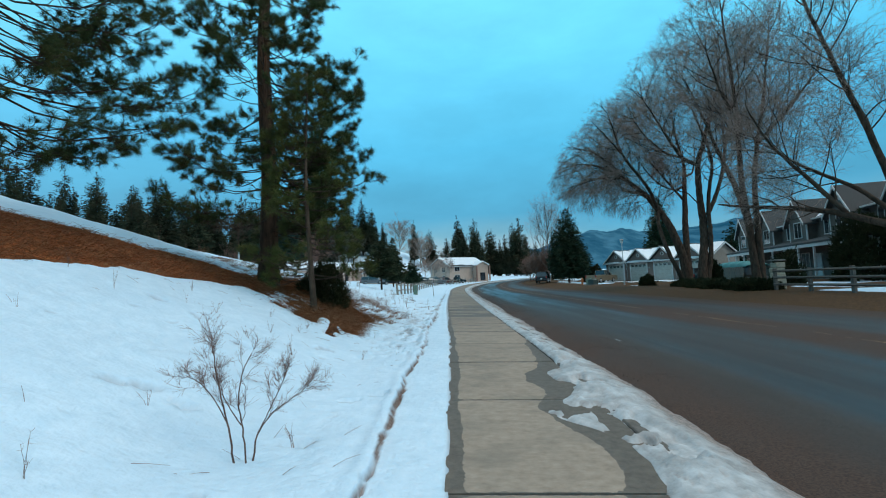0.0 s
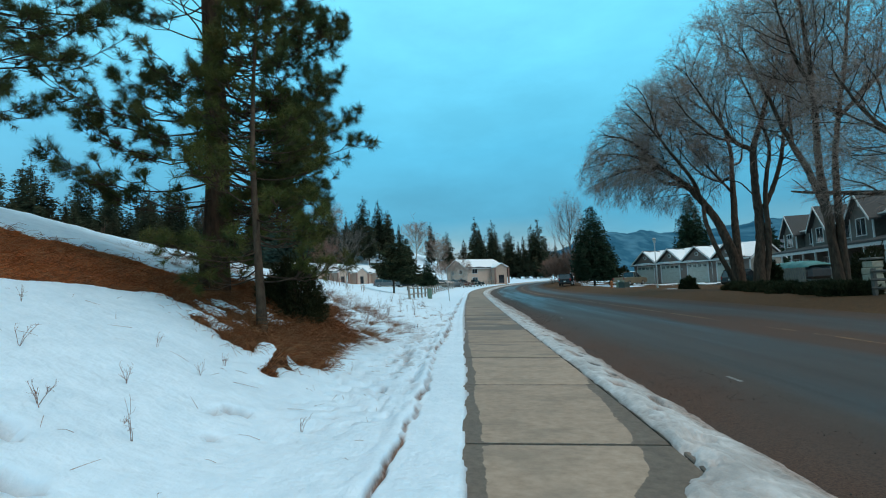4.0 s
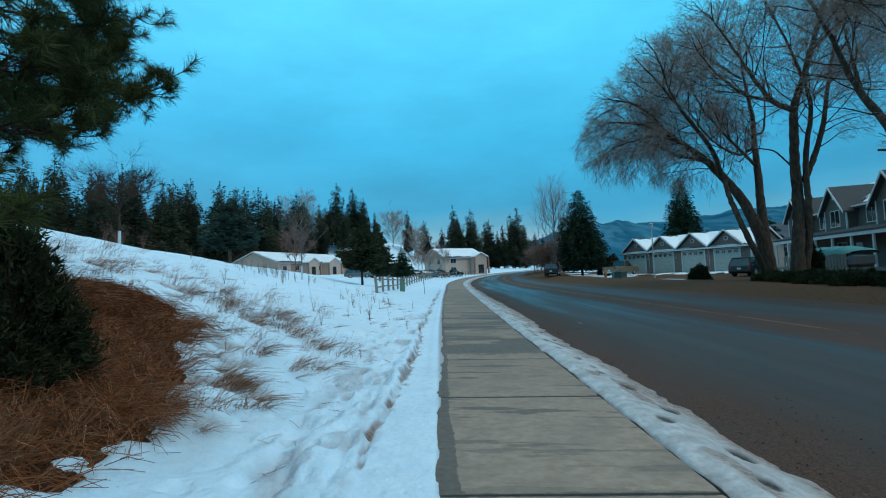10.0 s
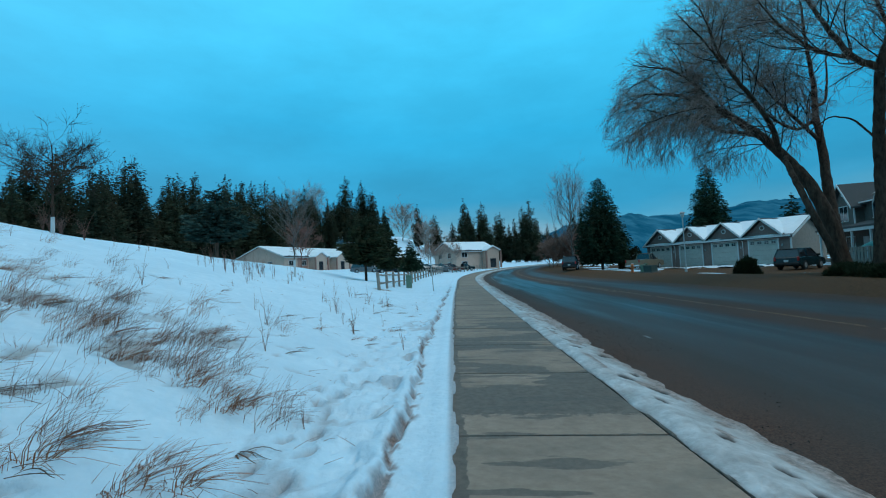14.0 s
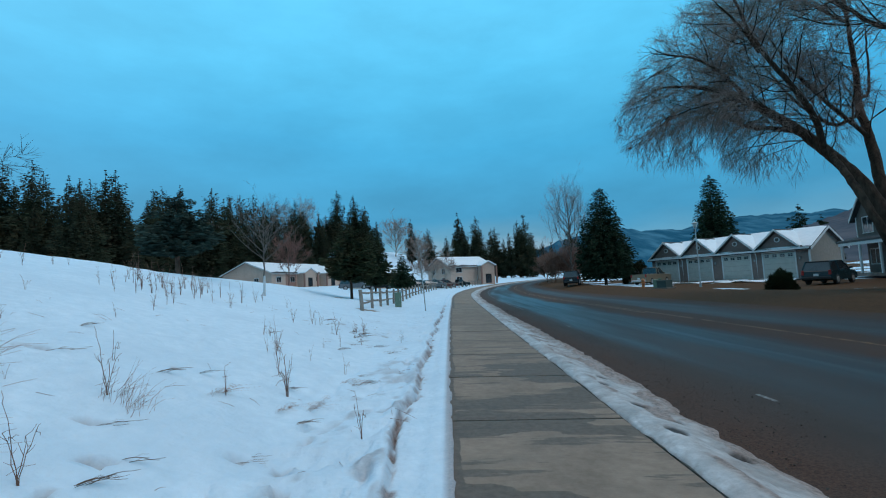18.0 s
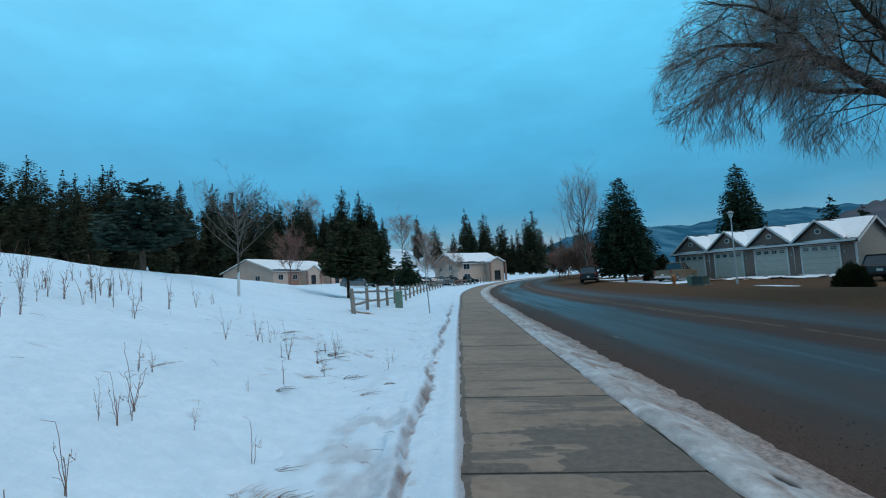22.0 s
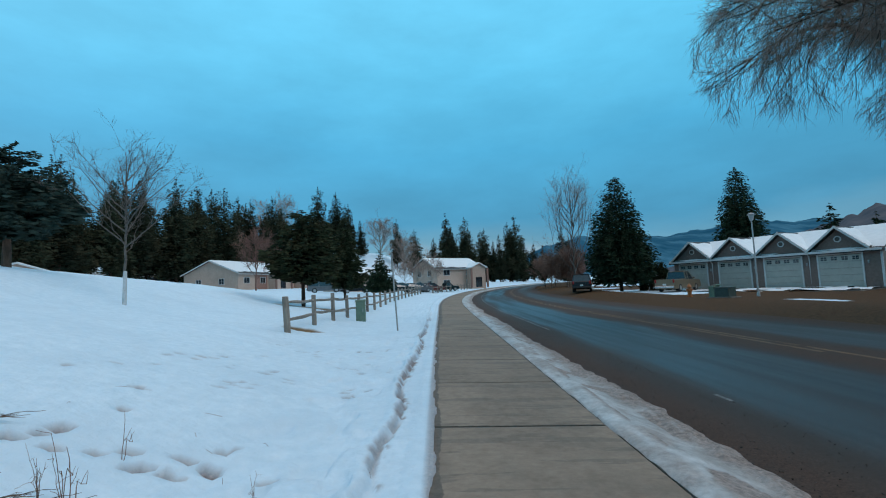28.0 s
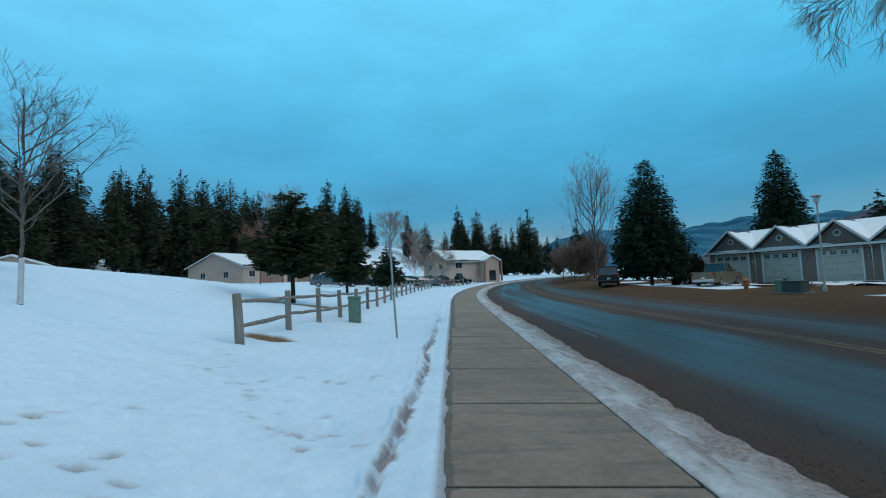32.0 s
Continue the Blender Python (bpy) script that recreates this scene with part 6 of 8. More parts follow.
def build_garages():
    """Four garages under one roof, each with its own front gable."""
    bay, n = 4.32, 4
    ax = math.degrees(math.atan2(-0.866, 0.5))
    ux, uy = math.cos(radians(ax)), math.sin(radians(ax))
    x0, y0 = 26.7 - ux * 2.2, 79.8 - uy * 2.2
    z0 = 0.15
    g = thing("garage_row", x0, y0, z0, "four garages in a row, grey-brown siding, white doors, snowy roofs", "garage", ax)
    # local x runs along the front, local y into the building is to the left of it
    L, depth, h, pk = bay * n + 0.65, 7.2, 3.05, 1.95
    body = MB().prism([(0.05, -0.6), (depth, -0.6), (depth, h), (depth / 2, h + pk), (0.05, h)], 0, L, 0)
    part("body", body, siding_light, g)
    for i in range(n):
        cx = 2.2 + bay * i
        for a, b in ((cx - bay / 2, cx - 1.55), (cx + 1.55, cx + bay / 2 + (0.65 if i == n - 1 else 0))):
            part("siding", lap_siding(MB(), a, b, 0.05, 0, 2.85, -1, None, 0.16), siding_brown, g)
        part("siding", lap_siding(MB(), cx - bay / 2, cx + bay / 2, 0.05, h + 0.12, h + 2.0, -1, lambda z, c=cx: (c - bay / 2 * (1 - (z - h - 0.05) / 1.9), c + bay / 2 * (1 - (z - h - 0.05) / 1.9)), 0.16), siding_brown, g)
        part("gable", MB().prism([(cx - bay / 2, h), (cx + bay / 2, h), (cx, h + 1.9)], 0.05, depth / 2, 1), siding_brown, g)
        door = MB()
        for k in range(5):
            door.box((cx, 0.0, 0.28 + 0.55 * k), (3.0, 0.06, 0.535), 0.015)
            for q in range(4):
                if k < 4:
                    door.box((cx - 1.11 + 0.74 * q, -0.032, 0.28 + 0.55 * k), (0.58, 0.012, 0.36), 0.005)
        d = part("garage_door", door, door_white, g, "white sectional garage door")
        for q in range(4):
            wx = cx - 1.11 + 0.74 * q
            for s in (-0.1, 0.1):
                for r in (-0.08, 0.08):
                    part("door_pane", MB().box((wx + s * 1.15, -0.04, 0.28 + 2.2 + r), (0.19, 0.02, 0.13)), glass_dark, d)
        tr = MB().box((cx - 1.56, -0.01, 1.4), (0.12, 0.1, 2.8), 0.01).box((cx + 1.56, -0.01, 1.4), (0.12, 0.1, 2.8), 0.01).box((cx, -0.012, 2.86), (3.24, 0.1, 0.12), 0.01)
        part("door_frame", tr, white_trim, g)
        s = math.hypot(bay / 2, 1.9)
        for sgn in (-1, 1):
            k = 1.9 / (bay / 2)
            e = bay / 2 + 0.06
            pts = [(cx, h + 1.98), (cx + sgn * e, h + 1.98 - k * e), (cx + sgn * e, h + 2.16 - k * e), (cx, h + 2.16)]
            part("gable_roof", MB().prism(pts, -0.45, depth / 2, 1), shingle, g)
            pts = [(cx, h + 1.96), (cx + sgn * e, h + 1.96 - k * e), (cx + sgn * e, h + 2.18 - k * e), (cx, h + 2.18)]
            part("bargeboard", MB().prism(pts, -0.50, -0.452, 1), white_trim, g)
            # snow in the valleys between the gables
            nx, ns = 12, 18
            D, YY = np.meshgrid(np.linspace(0, 1, nx), np.linspace(-0.40, depth / 2 - 0.1, ns), indexing="ij")
            dist = D * e * 0.99 + 0.10 + 0.16 * vn(YY * 1.3, YY * 0, 11 + i)
            dist = np.minimum(dist, e)
            zz = h + 2.17 - k * dist + 0.15 * np.clip(D * 5, 0, 1) * (0.6 + 0.6 * vn(D * 3, YY, 12 + i)) * np.clip((YY + 0.42) * 6, 0.1, 1)
            ii = (np.arange(nx - 1)[:, None] * ns + np.arange(ns - 1)[None]).ravel()
            part("roof_snow", MB().add(np.stack([(cx + sgn * dist).ravel(), YY.ravel(), zz.ravel()], 1), np.stack([ii, ii + 1, ii + ns + 1, ii + ns], 1)), roof_snow, g, "white snow", True)
        # round vent high in the gable
        a = np.linspace(0, 2 * math.pi, 17)
        part("gable_vent", MB().tube([(cx, 0.03, h + 1.05), (cx, -0.04, h + 1.05)], 0.27, 18), white_trim, g, "round white gable vent")
        part("vent_face", MB().tube([(cx, -0.041, h + 1.05), (cx, -0.055, h + 1.05)], 0.18, 16), siding_grey, g)
        part("wall_lamp", MB().box((cx + 1.95, -0.06, 2.1), (0.14, 0.14, 0.26), 0.03), galv, g)
    part("eave_board", MB().box((L / 2, -0.42, h + 0.02), (L + 0.4, 0.06, 0.2), 0.01), white_trim, g)
    part("soffit", MB().box((L / 2, -0.18, h - 0.02), (L + 0.3, 0.42, 0.05)), white_trim, g)
    for i in (0, 2):
        part("downspout", MB().tube([(2.2 + bay * (i + 0.5), -0.40, h - 0.05), (2.2 + bay * (i + 0.5), -0.08, h - 0.35), (2.2 + bay * (i + 0.5), -0.08, 0.1)], 0.045, 8), white_trim, g)
    for side in (0, 1):
        part("roof", roof_slab(L, depth, h, pk, side, 0.35), shingle, g)
        part("roof_snow", snow_slab(L, depth, h, pk, side, 0.35, 0, 41 + side, 0.13), roof_snow, g, "white snow", True)
    for sgn, yb in ((-1, 0), (1, 1)):
        e = depth / 2 + 0.35
        k = pk / (depth / 2)
        for xx in (-0.40, L + 0.35):
            part("bargeboard", MB().prism([(depth / 2, h + pk - 0.03), (depth / 2 + sgn * e, h + pk - 0.03 - k * e), (depth / 2 + sgn * e, h + pk + 0.2 - k * e), (depth / 2, h + pk + 0.2)], xx, xx + 0.05, 0), white_trim, g)
    part("corner_board", MB().box((L + 0.01, 0.02, h / 2), (0.14, 0.14, h), 0.01), white_trim, g)
    # concrete drive in front
    ap = MB().box((L / 2, -3.6, -0.05), (L + 2, 7.0, 0.12), 0.01)
    part("drive", ap, kerb_m, g, "concrete drive")
    nx, ny = 44, 20
    X, Y = np.meshgrid(np.linspace(-0.8, L + 0.8, nx), np.linspace(-7.0, -0.6, ny), indexing="ij")
    Z = 0.02 + 0.16 * step(0.46, 0.62, fbm(X * 0.45, Y * 0.8, 47))
    i = (np.arange(nx - 1)[:, None] * ny + np.arange(ny - 1)[None]).ravel()
    keep = fbm(X * 0.45, Y * 0.8, 47).ravel()[i] > 0.45
    part("drive_snow", MB().add(np.stack([X.ravel(), Y.ravel(), Z.ravel()], 1), np.stack([i, i + ny, i + ny + 1, i + 1], 1)[keep]), snow, g, "patches of packed snow", True)


build_garages()


def build_apartments(name, cx, cy, a, L, w, h, rise_, label, brick_from, brick_to, seed, floors=1, projections=()):
    z0 = float(lie(cx, cy)) + 0.05
    b = thing(name, cx, cy, z0, label, "house", a)
    wall = gabled_wall(MB(), L, w, h, rise_)
    part("wall", wall, siding_tan, b)
    if brick_to > brick_from:
        part("brick_panel", MB().box(((brick_from + brick_to) / 2, -0.03, h / 2 - 0.1), (brick_to - brick_from, 0.06, h - 0.2)), brick_rose, b, "rose brick wall panel")
    for side in (0, 1):
        part("roof", roof_slab(L, w, h, rise_, side, 0.5), shingle, b)
        part("roof_snow", snow_slab(L, w, h, rise_, side, 0.5, 0, seed + side, 0.14), roof_snow, b, "white snow", True)
    for sgn in (-1, 1):
        e, k = w / 2 + 0.5, rise_ / (w / 2)
        part("bargeboard", MB().prism([(w / 2, h + rise_ - 0.04), (w / 2 + sgn * e, h + rise_ - 0.04 - k * e), (w / 2 + sgn * e, h + rise_ + 0.2 - k * e), (w / 2, h + rise_ + 0.2)], -0.55, -0.5, 0), white_trim, b)
    part("gutter", MB().box((L / 2, -0.52, h - 0.30), (L + 1, 0.1, 0.14), 0.02), white_trim, b)
    fh = h / floors
    n = int(L / 5)
    for f in range(floors):
        for i in range(n):
            xx = 2.5 + i * L / n
            window(b, xx, fh * f + fh * 0.55, 1.7, 1.2, -0.06 if brick_from < xx < brick_to else 0.0, -1)
    # windows in the gable end: boards turned by a quarter
    for f in range(floors):
        for yy in (w * 0.3, w * 0.72):
            fr = MB()
            cz = fh * f + fh * 0.52
            ww, hh = 1.3, 1.2
            fr.box((-0.03, yy - ww / 2, cz), (0.06, 0.07, hh + 0.07)).box((-0.03, yy + ww / 2, cz), (0.06, 0.07, hh + 0.07)).box((-0.03, yy, cz + hh / 2), (0.06, ww, 0.07)).box((-0.04, yy, cz - hh / 2), (0.08, ww, 0.07)).box((-0.02, yy, cz), (0.04, 0.05, hh))
            o = part("window", fr, white_trim, b)
            part("pane", MB().box((-0.015, yy, cz), (0.012, ww - 0.05, hh - 0.05)), glass_dark, o)
    for px, pw, pd in projections:
        pr = MB().prism([(px - pw / 2, -0.5), (px + pw / 2, -0.5), (px + pw / 2, h - 0.1), (px, h + pw * 0.2), (px - pw / 2, h - 0.1)], -pd, 0.5, 1)
        part("porch_wing", pr, siding_tan, b)
        for sgn in (-1, 1):
            e_, k = pw / 2 + 0.35, 0.2 * 2 * (1 + 0.1 / (0.2 * pw))
            part("porch_roof", MB().prism([(px, h + pw * 0.2 + 0.05), (px + sgn * e_, h + pw * 0.2 + 0.05 - k * e_), (px + sgn * e_, h + pw * 0.2 + 0.27 - k * e_), (px, h + pw * 0.2 + 0.27)], -pd - 0.4, w / 2, 1), roof_snow, b, "snow-covered porch roof")
        for sgn in (-1, 1):
            part("porch_column", MB().box((px + sgn * (pw / 2 + 0.3), -pd - 0.3, h / 2 - 0.2), (0.35, 0.35, h - 0.2), 0.02), brick_rose, b, "rose brick column")
        part("doorway", MB().box((px, -pd - 0.02, 1.1), (1.8, 0.08, 2.2), 0.02), glass_dark, b, "dark recessed doorway")
    return b


build_apartments("apartment_building", -41.5, 127, 72, 50, 14, 3.5, 2.7, "long low tan apartment building with rose brick and a snowy roof", 5, 9, 501, 1, ((12, 5, 2.0), (22, 6, 2.2), (34, 5, 2.0)))
build_apartments("apartment_house", -1.0, 131, 36, 12.5, 9.5, 4.4, 2.2, "tan two-storey apartment house with a snowy roof", 8, 9.5, 521, 2, ((10, 4, 1.8),))
build_apartments("hill_house", -59.3, 103.1, 130.6, 14, 9.6, 2.4, 1.7, "tan house with a snowy roof on the far slope", 0, 0, 541)
build_apartments("far_house", -16, 108, 50, 8, 6, 2.6, 1.4, "small pale shed with a snowy roof by the car park", 0, 0, 531)


def build_townhouse():
    """The grey two-storey row behind the willows, with gables and a long porch roof."""
    x0, y0 = 38.3, 63.9
    g = thing("townhouse_row", x0, y0, 0.45, "two-storey grey-brown townhouse row with white-trimmed gables and a long porch", "house", -104.9)
    L, depth, h, pk = 38.0, 10.0, 5.2, 2.6
    part("wall", gabled_wall(MB(), L, depth, h, pk), siding_grey, g)
    part("siding", lap_siding(MB(), 0, L, 0.0, 0.1, h, -1, None, 0.2), siding_grey, g)
    for side in (0, 1):
        part("roof", roof_slab(L, depth, h, pk, side, 0.4), shingle, g)
        part("roof_snow", snow_slab(L, depth, h, pk, side, 0.4, 0, 601 + side, 0.12, 0.3, 0.19, 0.5), roof_snow, g, "broken patches of snow", True)
    part("gutter", MB().box((L / 2, -0.44, h + 0.0), (L + 0.8, 0.1, 0.13), 0.02), white_trim, g)
    for i in range(5):
        cx = 2.2 + 8.1 * i
        pw, gh = 3.7, 1.95
        part("bay", MB().prism([(cx - pw / 2, 2.9), (cx + pw / 2, 2.9), (cx + pw / 2, h - 0.1), (cx, h + gh - 0.1), (cx - pw / 2, h - 0.1)], -0.8, 1.0, 1), siding_grey, g)
        part("siding", lap_siding(MB(), cx - pw / 2, cx + pw / 2, -0.80, 2.95, h - 0.1, -1, None, 0.2), siding_grey, g)
        part("siding", lap_siding(MB(), cx - pw / 2, cx + pw / 2, -0.80, h - 0.1, h + gh - 0.1, -1, lambda z, c=cx: (c - pw / 2 * (1 - (z - h + 0.1) / gh), c + pw / 2 * (1 - (z - h + 0.1) / gh)), 0.2), siding_grey, g)
        for sgn in (-1, 1):
            k = gh / (pw / 2)
            e = pw / 2 + 0.4
            part("gable_roof", MB().prism([(cx, h + gh - 0.05), (cx + sgn * e, h + gh - 0.05 - k * e), (cx + sgn * e, h + gh + 0.12 - k * e), (cx, h + gh + 0.12)], -1.2, 3.2, 1), shingle, g)
            part("bargeboard", MB().prism([(cx, h + gh - 0.08), (cx + sgn * e, h + gh - 0.08 - k * e), (cx + sgn * e, h + gh + 0.15 - k * e), (cx, h + gh + 0.15)], -1.26, -1.202, 1), white_trim, g)
            part("corner_board", MB().box((cx + sgn * pw / 2, -0.80, (2.9 + h) / 2), (0.14, 0.10, h - 2.95), 0.01), white_trim, g)
        part("gable_vent", MB().tube([(cx, -0.78, h + 1.05), (cx, -0.86, h + 1.05)], 0.2, 16), white_trim, g)
        window(g, cx, 4.35, 1.6, 1.45, -0.80, -1)
        window(g, cx + 4.1, 4.35, 1.5, 1.3, -0.02, -1)
        window(g, cx - 0.9, 1.5, 1.6, 1.4, -0.02, -1)
        dr = part("entry_door", MB().box((cx + 1.9, -0.05, 1.05), (0.95, 0.09, 2.1), 0.01), white_trim, g)
        part("door_knob", MB().tube([(cx + 2.25, -0.09, 1.0), (cx + 2.25, -0.16, 1.0)], 0.035, 8), chrome, dr)
    # porch roof and posts
    part("porch_roof", MB().prism([(0.1, 3.35), (-2.2, 2.85), (-2.2, 3.02), (0.1, 3.55)], -0.6, L + 0.3, 0), shingle, g)
    part("porch_beam", MB().box((L / 2, -2.1, 2.72), (L + 0.6, 0.14, 0.28), 0.01), white_trim, g)
    for i in range(14):
        part("porch_post", MB().box((0.2 + i * 3.05, -2.1, 1.25), (0.16, 0.16, 2.7), 0.015), white_trim, g)
    part("porch_floor", MB().box((L / 2, -1.1, -0.05), (L, 2.4, 0.25), 0.01), kerb_m, g)


build_townhouse()


# ---- things by the walk ----
def build_fence():
    """Two-rail split fence running off beside the pavement."""
    f = thing("split_rail_fence", -4.92, 43.1, float(cover(-4.92, 43.1)), "weathered grey split-rail fence standing in the snow", "fence")
    rs = np.random.RandomState(9)
    def run(points):
        prev = None
        for i, (x, y) in enumerate(points):
            lx, ly = x + 4.92, y - 43.1
            lz = float(cover(x, y)) - float(cover(-4.92, 43.1))
            hh = 1.16 + rs.uniform(-0.05, 0.05)
            r = 0.085 if i else 0.1
            dx, dy = rs.normal() * 0.02, rs.normal() * 0.015
            post = MB().tube([(lx, ly, lz - 0.4), (lx + dx * 0.5, ly + dy * 0.5, lz + hh * 0.5), (lx + dx, ly + dy, lz + hh - 0.03), (lx + dx, ly + dy, lz + hh)], [r * 1.02, r, r * 0.96, r * 0.82], 9)
            part("post", post, post_m, f)
            if prev is not None:
                for zz in (0.42, 0.92):
                    a = np.array([prev[0], prev[1], prev[2] + zz + rs.normal() * 0.02])
                    b = np.array([lx, ly, lz + zz + rs.normal() * 0.02])
                    mid = (a + b) / 2 + np.array([rs.normal() * 0.03, rs.normal() * 0.02, -rs.uniform(0.0, 0.05)])
                    part("rail", MB().tube([a, (a + mid) / 2 + rs.normal(size=3) * 0.012, mid, (b + mid) / 2 + rs.normal(size=3) * 0.012, b], [0.04, 0.055, 0.058, 0.055, 0.04], 6), post_m, f)
            prev = (lx, ly, lz)
    pts = [(-4.92, 43.1), (-4.95, 46.3)] + [(-4.95 + 0.035 * k, 46.3 + 3.0 * k) for k in range(1, 18)]
    pts = [(x + float(bend(y)) * 0.6, y) for x, y in pts]
    run(pts)
    run([(-1.6 + 3.0 * k * 0.25, 103 + 3.0 * k) for k in range(13)])


build_fence()


def build_sign():
    z = float(cover(-1.95, 46.0))
    s = thing("street_sign", -1.95, 46.0, z, "leaning galvanised sign post with a sign seen edge-on", "sign", 0)
    pole = MB()
    p0, p1 = np.array([0, 0, -0.3]), np.array([-0.18, 0.38, 2.85])
    pole.tube([p0, (p0 + p1) / 2, p1], 0.032, 6)
    part("post", pole, galv, s)
    part("sign_plate", MB().box((-0.165, 0.35, 2.58), (0.03, 0.46, 0.6), 0.008), galv, s, "dull grey sign plate")
    for zz in (2.4, 2.74):
        part("bolt", MB().tube([(-0.19, 0.31, zz), (-0.11, 0.31, zz)], 0.014, 6), galv, s)


build_sign()


def build_cabinet():
    z = float(cover(-4.05, 50.6))
    c = thing("utility_pedestal", -4.05, 50.6, z, "pale green utility pedestal standing in the snow", "utility box", 4)
    part("body", MB().box((0, 0, 0.40), (0.42, 0.40, 1.0), 0.02), box_green, c)
    part("lid", MB().box((0, 0, 0.93), (0.47, 0.45, 0.10), 0.03), box_green, c)
    part("door", MB().box((0, -0.205, 0.45), (0.34, 0.02, 0.70), 0.006), box_green, c)
    part("latch", MB().box((0.11, -0.225, 0.5), (0.04, 0.03, 0.12), 0.008), galv, c)


build_cabinet()


def build_right_verge():
    z = float(cover(15.9, 56.1))
    b = thing("transformer_box", 15.9, 56.1, z, "dark green pad-mounted transformer box on the verge", "utility box", -60)
    part("body", MB().box((0.12, 0, 0.30), (0.82, 0.8, 0.56), 0.03), box_dark, b)
    part("lid", MB().box((0.12, 0, 0.60), (0.88, 0.86, 0.06), 0.025), box_dark, b)
    part("side_cabinet", MB().box((-0.48, -0.05, 0.36), (0.34, 0.6, 0.70), 0.03), box_green, b, "pale green side cabinet")
    part("vent_cap", MB().box((-0.30, 0.05, 0.75), (0.22, 0.3, 0.08), 0.02), box_green, b)
    part("pad", MB().box((0, 0, 0.02), (1.45, 1.1, 0.1), 0.02), kerb_m, b)
    z = float(cover(15.6, 59.3))
    h = thing("fire_hydrant", 15.6, 59.3, z, "orange fire hydrant on the verge", "hydrant")
    part("barrel", MB().tube([(0, 0, 0), (0, 0, 0.08), (0, 0, 0.09), (0, 0, 0.62)], [0.17, 0.17, 0.12, 0.12], 14), orange_m, h)
    part("bonnet", MB().tube([(0, 0, 0.62), (0, 0, 0.66), (0, 0, 0.74), (0, 0, 0.80), (0, 0, 0.86)], [0.16, 0.16, 0.12, 0.05, 0.03], 14), orange_m, h)
    for sx in (-1, 1):
        part("outlet", MB().tube([(sx * 0.1, 0, 0.46), (sx * 0.2, 0, 0.46)], 0.06, 10), orange_m, h)
    part("outlet", MB().tube([(0, -0.1, 0.42), (0, -0.22, 0.42)], 0.08, 10), orange_m, h)
    z = float(cover(21.4, 61.4))
    l = thing("street_lamp", 21.4, 61.4, z, "slim grey street lamp with a small post-top lantern", "street lamp")
    part("pole", MB().tube([(0, 0, -0.2), (0, 0, 0.5), (0, 0, 5.2)], [0.075, 0.062, 0.045], 10), lamp_grey, l)
    part("base", MB().tube([(0, 0, 0), (0, 0, 0.25), (0, 0, 0.3)], [0.11, 0.10, 0.075], 12), lamp_grey, l)
    part("lantern", MB().tube([(0, 0, 5.2), (0, 0, 5.3), (0, 0, 5.62)], [0.07, 0.13, 0.19], 10), white_trim, l, "translucent lantern")
    part("cap", MB().tube([(0, 0, 5.62), (0, 0, 5.66), (0, 0, 5.78)], [0.27, 0.27, 0.06], 12), galv, l)
    put_bush("round_shrub", 18.2, 46.0, "dark round evergreen shrub by the drive", 0.72, 1.25, 2200, 61, 0.07)
    rs = np.random.RandomState(6)
    for i in range(9):
        f = i / 8
        put_bush("hedge_shrub", 17.2 - 1.9 * f + rs.normal() * 0.15, 36.4 - 11.5 * f, "low dark juniper hedge along the verge", 1.05, 0.42 + rs.rand() * 0.22, 900, 62 + i, 0.09, group="juniper hedge along the verge")
    put_bush("cypress_shrub", 19.7, 36.9, "upright dark evergreen shrub beneath the willows", 0.55, 1.9, 1500, 81, 0.09)
    put_bush("cypress_shrub", 20.4, 30.2, "upright dark evergreen shrub beneath the willows", 1.0, 2.1, 1500, 82, 0.09)
    put_bush("cypress_shrub", 26.8, 31.4, "tall dark evergreen shrub before the townhouses", 2.5, 4.6, 4200, 83, 0.15)
    put_bush("cypress_shrub", 23.2, 81.0, "dark evergreen shrub beside the garages", 1.8, 3.2, 1500, 84, 0.16)
    f = thing("rail_fence", 15.2, 22.6, float(cover(15.2, 22.6)), "dark weathered three-rail fence by the verge", "fence")
    z0 = float(cover(15.2, 22.6))
    pts = [(0.35 - 0.05 * k, 1.2 - 2.35 * k) for k in range(7)]
    for i, (x, y) in enumerate(pts):
        zz = float(cover(15.2 + x, 22.6 + y)) - z0
        part("post", MB().box((x, y, zz + 0.45), (0.14, 0.14, 1.2), 0.015), dark_post, f)
        if i:
            xp, yp = pts[i - 1]
            for h_ in (0.3, 0.62, 0.94):
                part("rail", MB().tube([(xp - 0.09, yp, zz + h_), (x - 0.09, y, zz + h_)], 0.055, 4), dark_post, f)
    s = thing("gate_post", 16.4, 24.9, float(cover(16.4, 24.9)), "squat tan stone gate pillar", "pillar")
    for k in range(5):
        part("stone", MB().box((rs.normal() * 0.012, rs.normal() * 0.012, 0.14 + 0.27 * k), (0.46 + rs.rand() * 0.05, 0.46 + rs.rand() * 0.05, 0.265), 0.03), stone_m, s)
    part("cap", MB().box((0, 0, 1.46), (0.56, 0.56, 0.09), 0.02), kerb_m, s)
    # covered boat behind a picket screen
    b = thing("covered_boat", 23.6, 40.4, float(cover(23.6, 40.4)), "boat under a teal tarpaulin beside the townhouses", "boat", -85)
    X, Y = np.meshgrid(np.linspace(-2.1, 2.1, 30), np.linspace(-1, 1, 16), indexing="ij")
    Z = 1.25 + 0.45 * np.power(np.clip(1 - (X / 2.15) ** 4, 0, 1), 0.5) * np.sqrt(np.clip(1 - Y ** 2, 0, 1)) + 0.03 * np.sin(X * 7)
    i = (np.arange(29)[:, None] * 16 + np.arange(15)[None]).ravel()
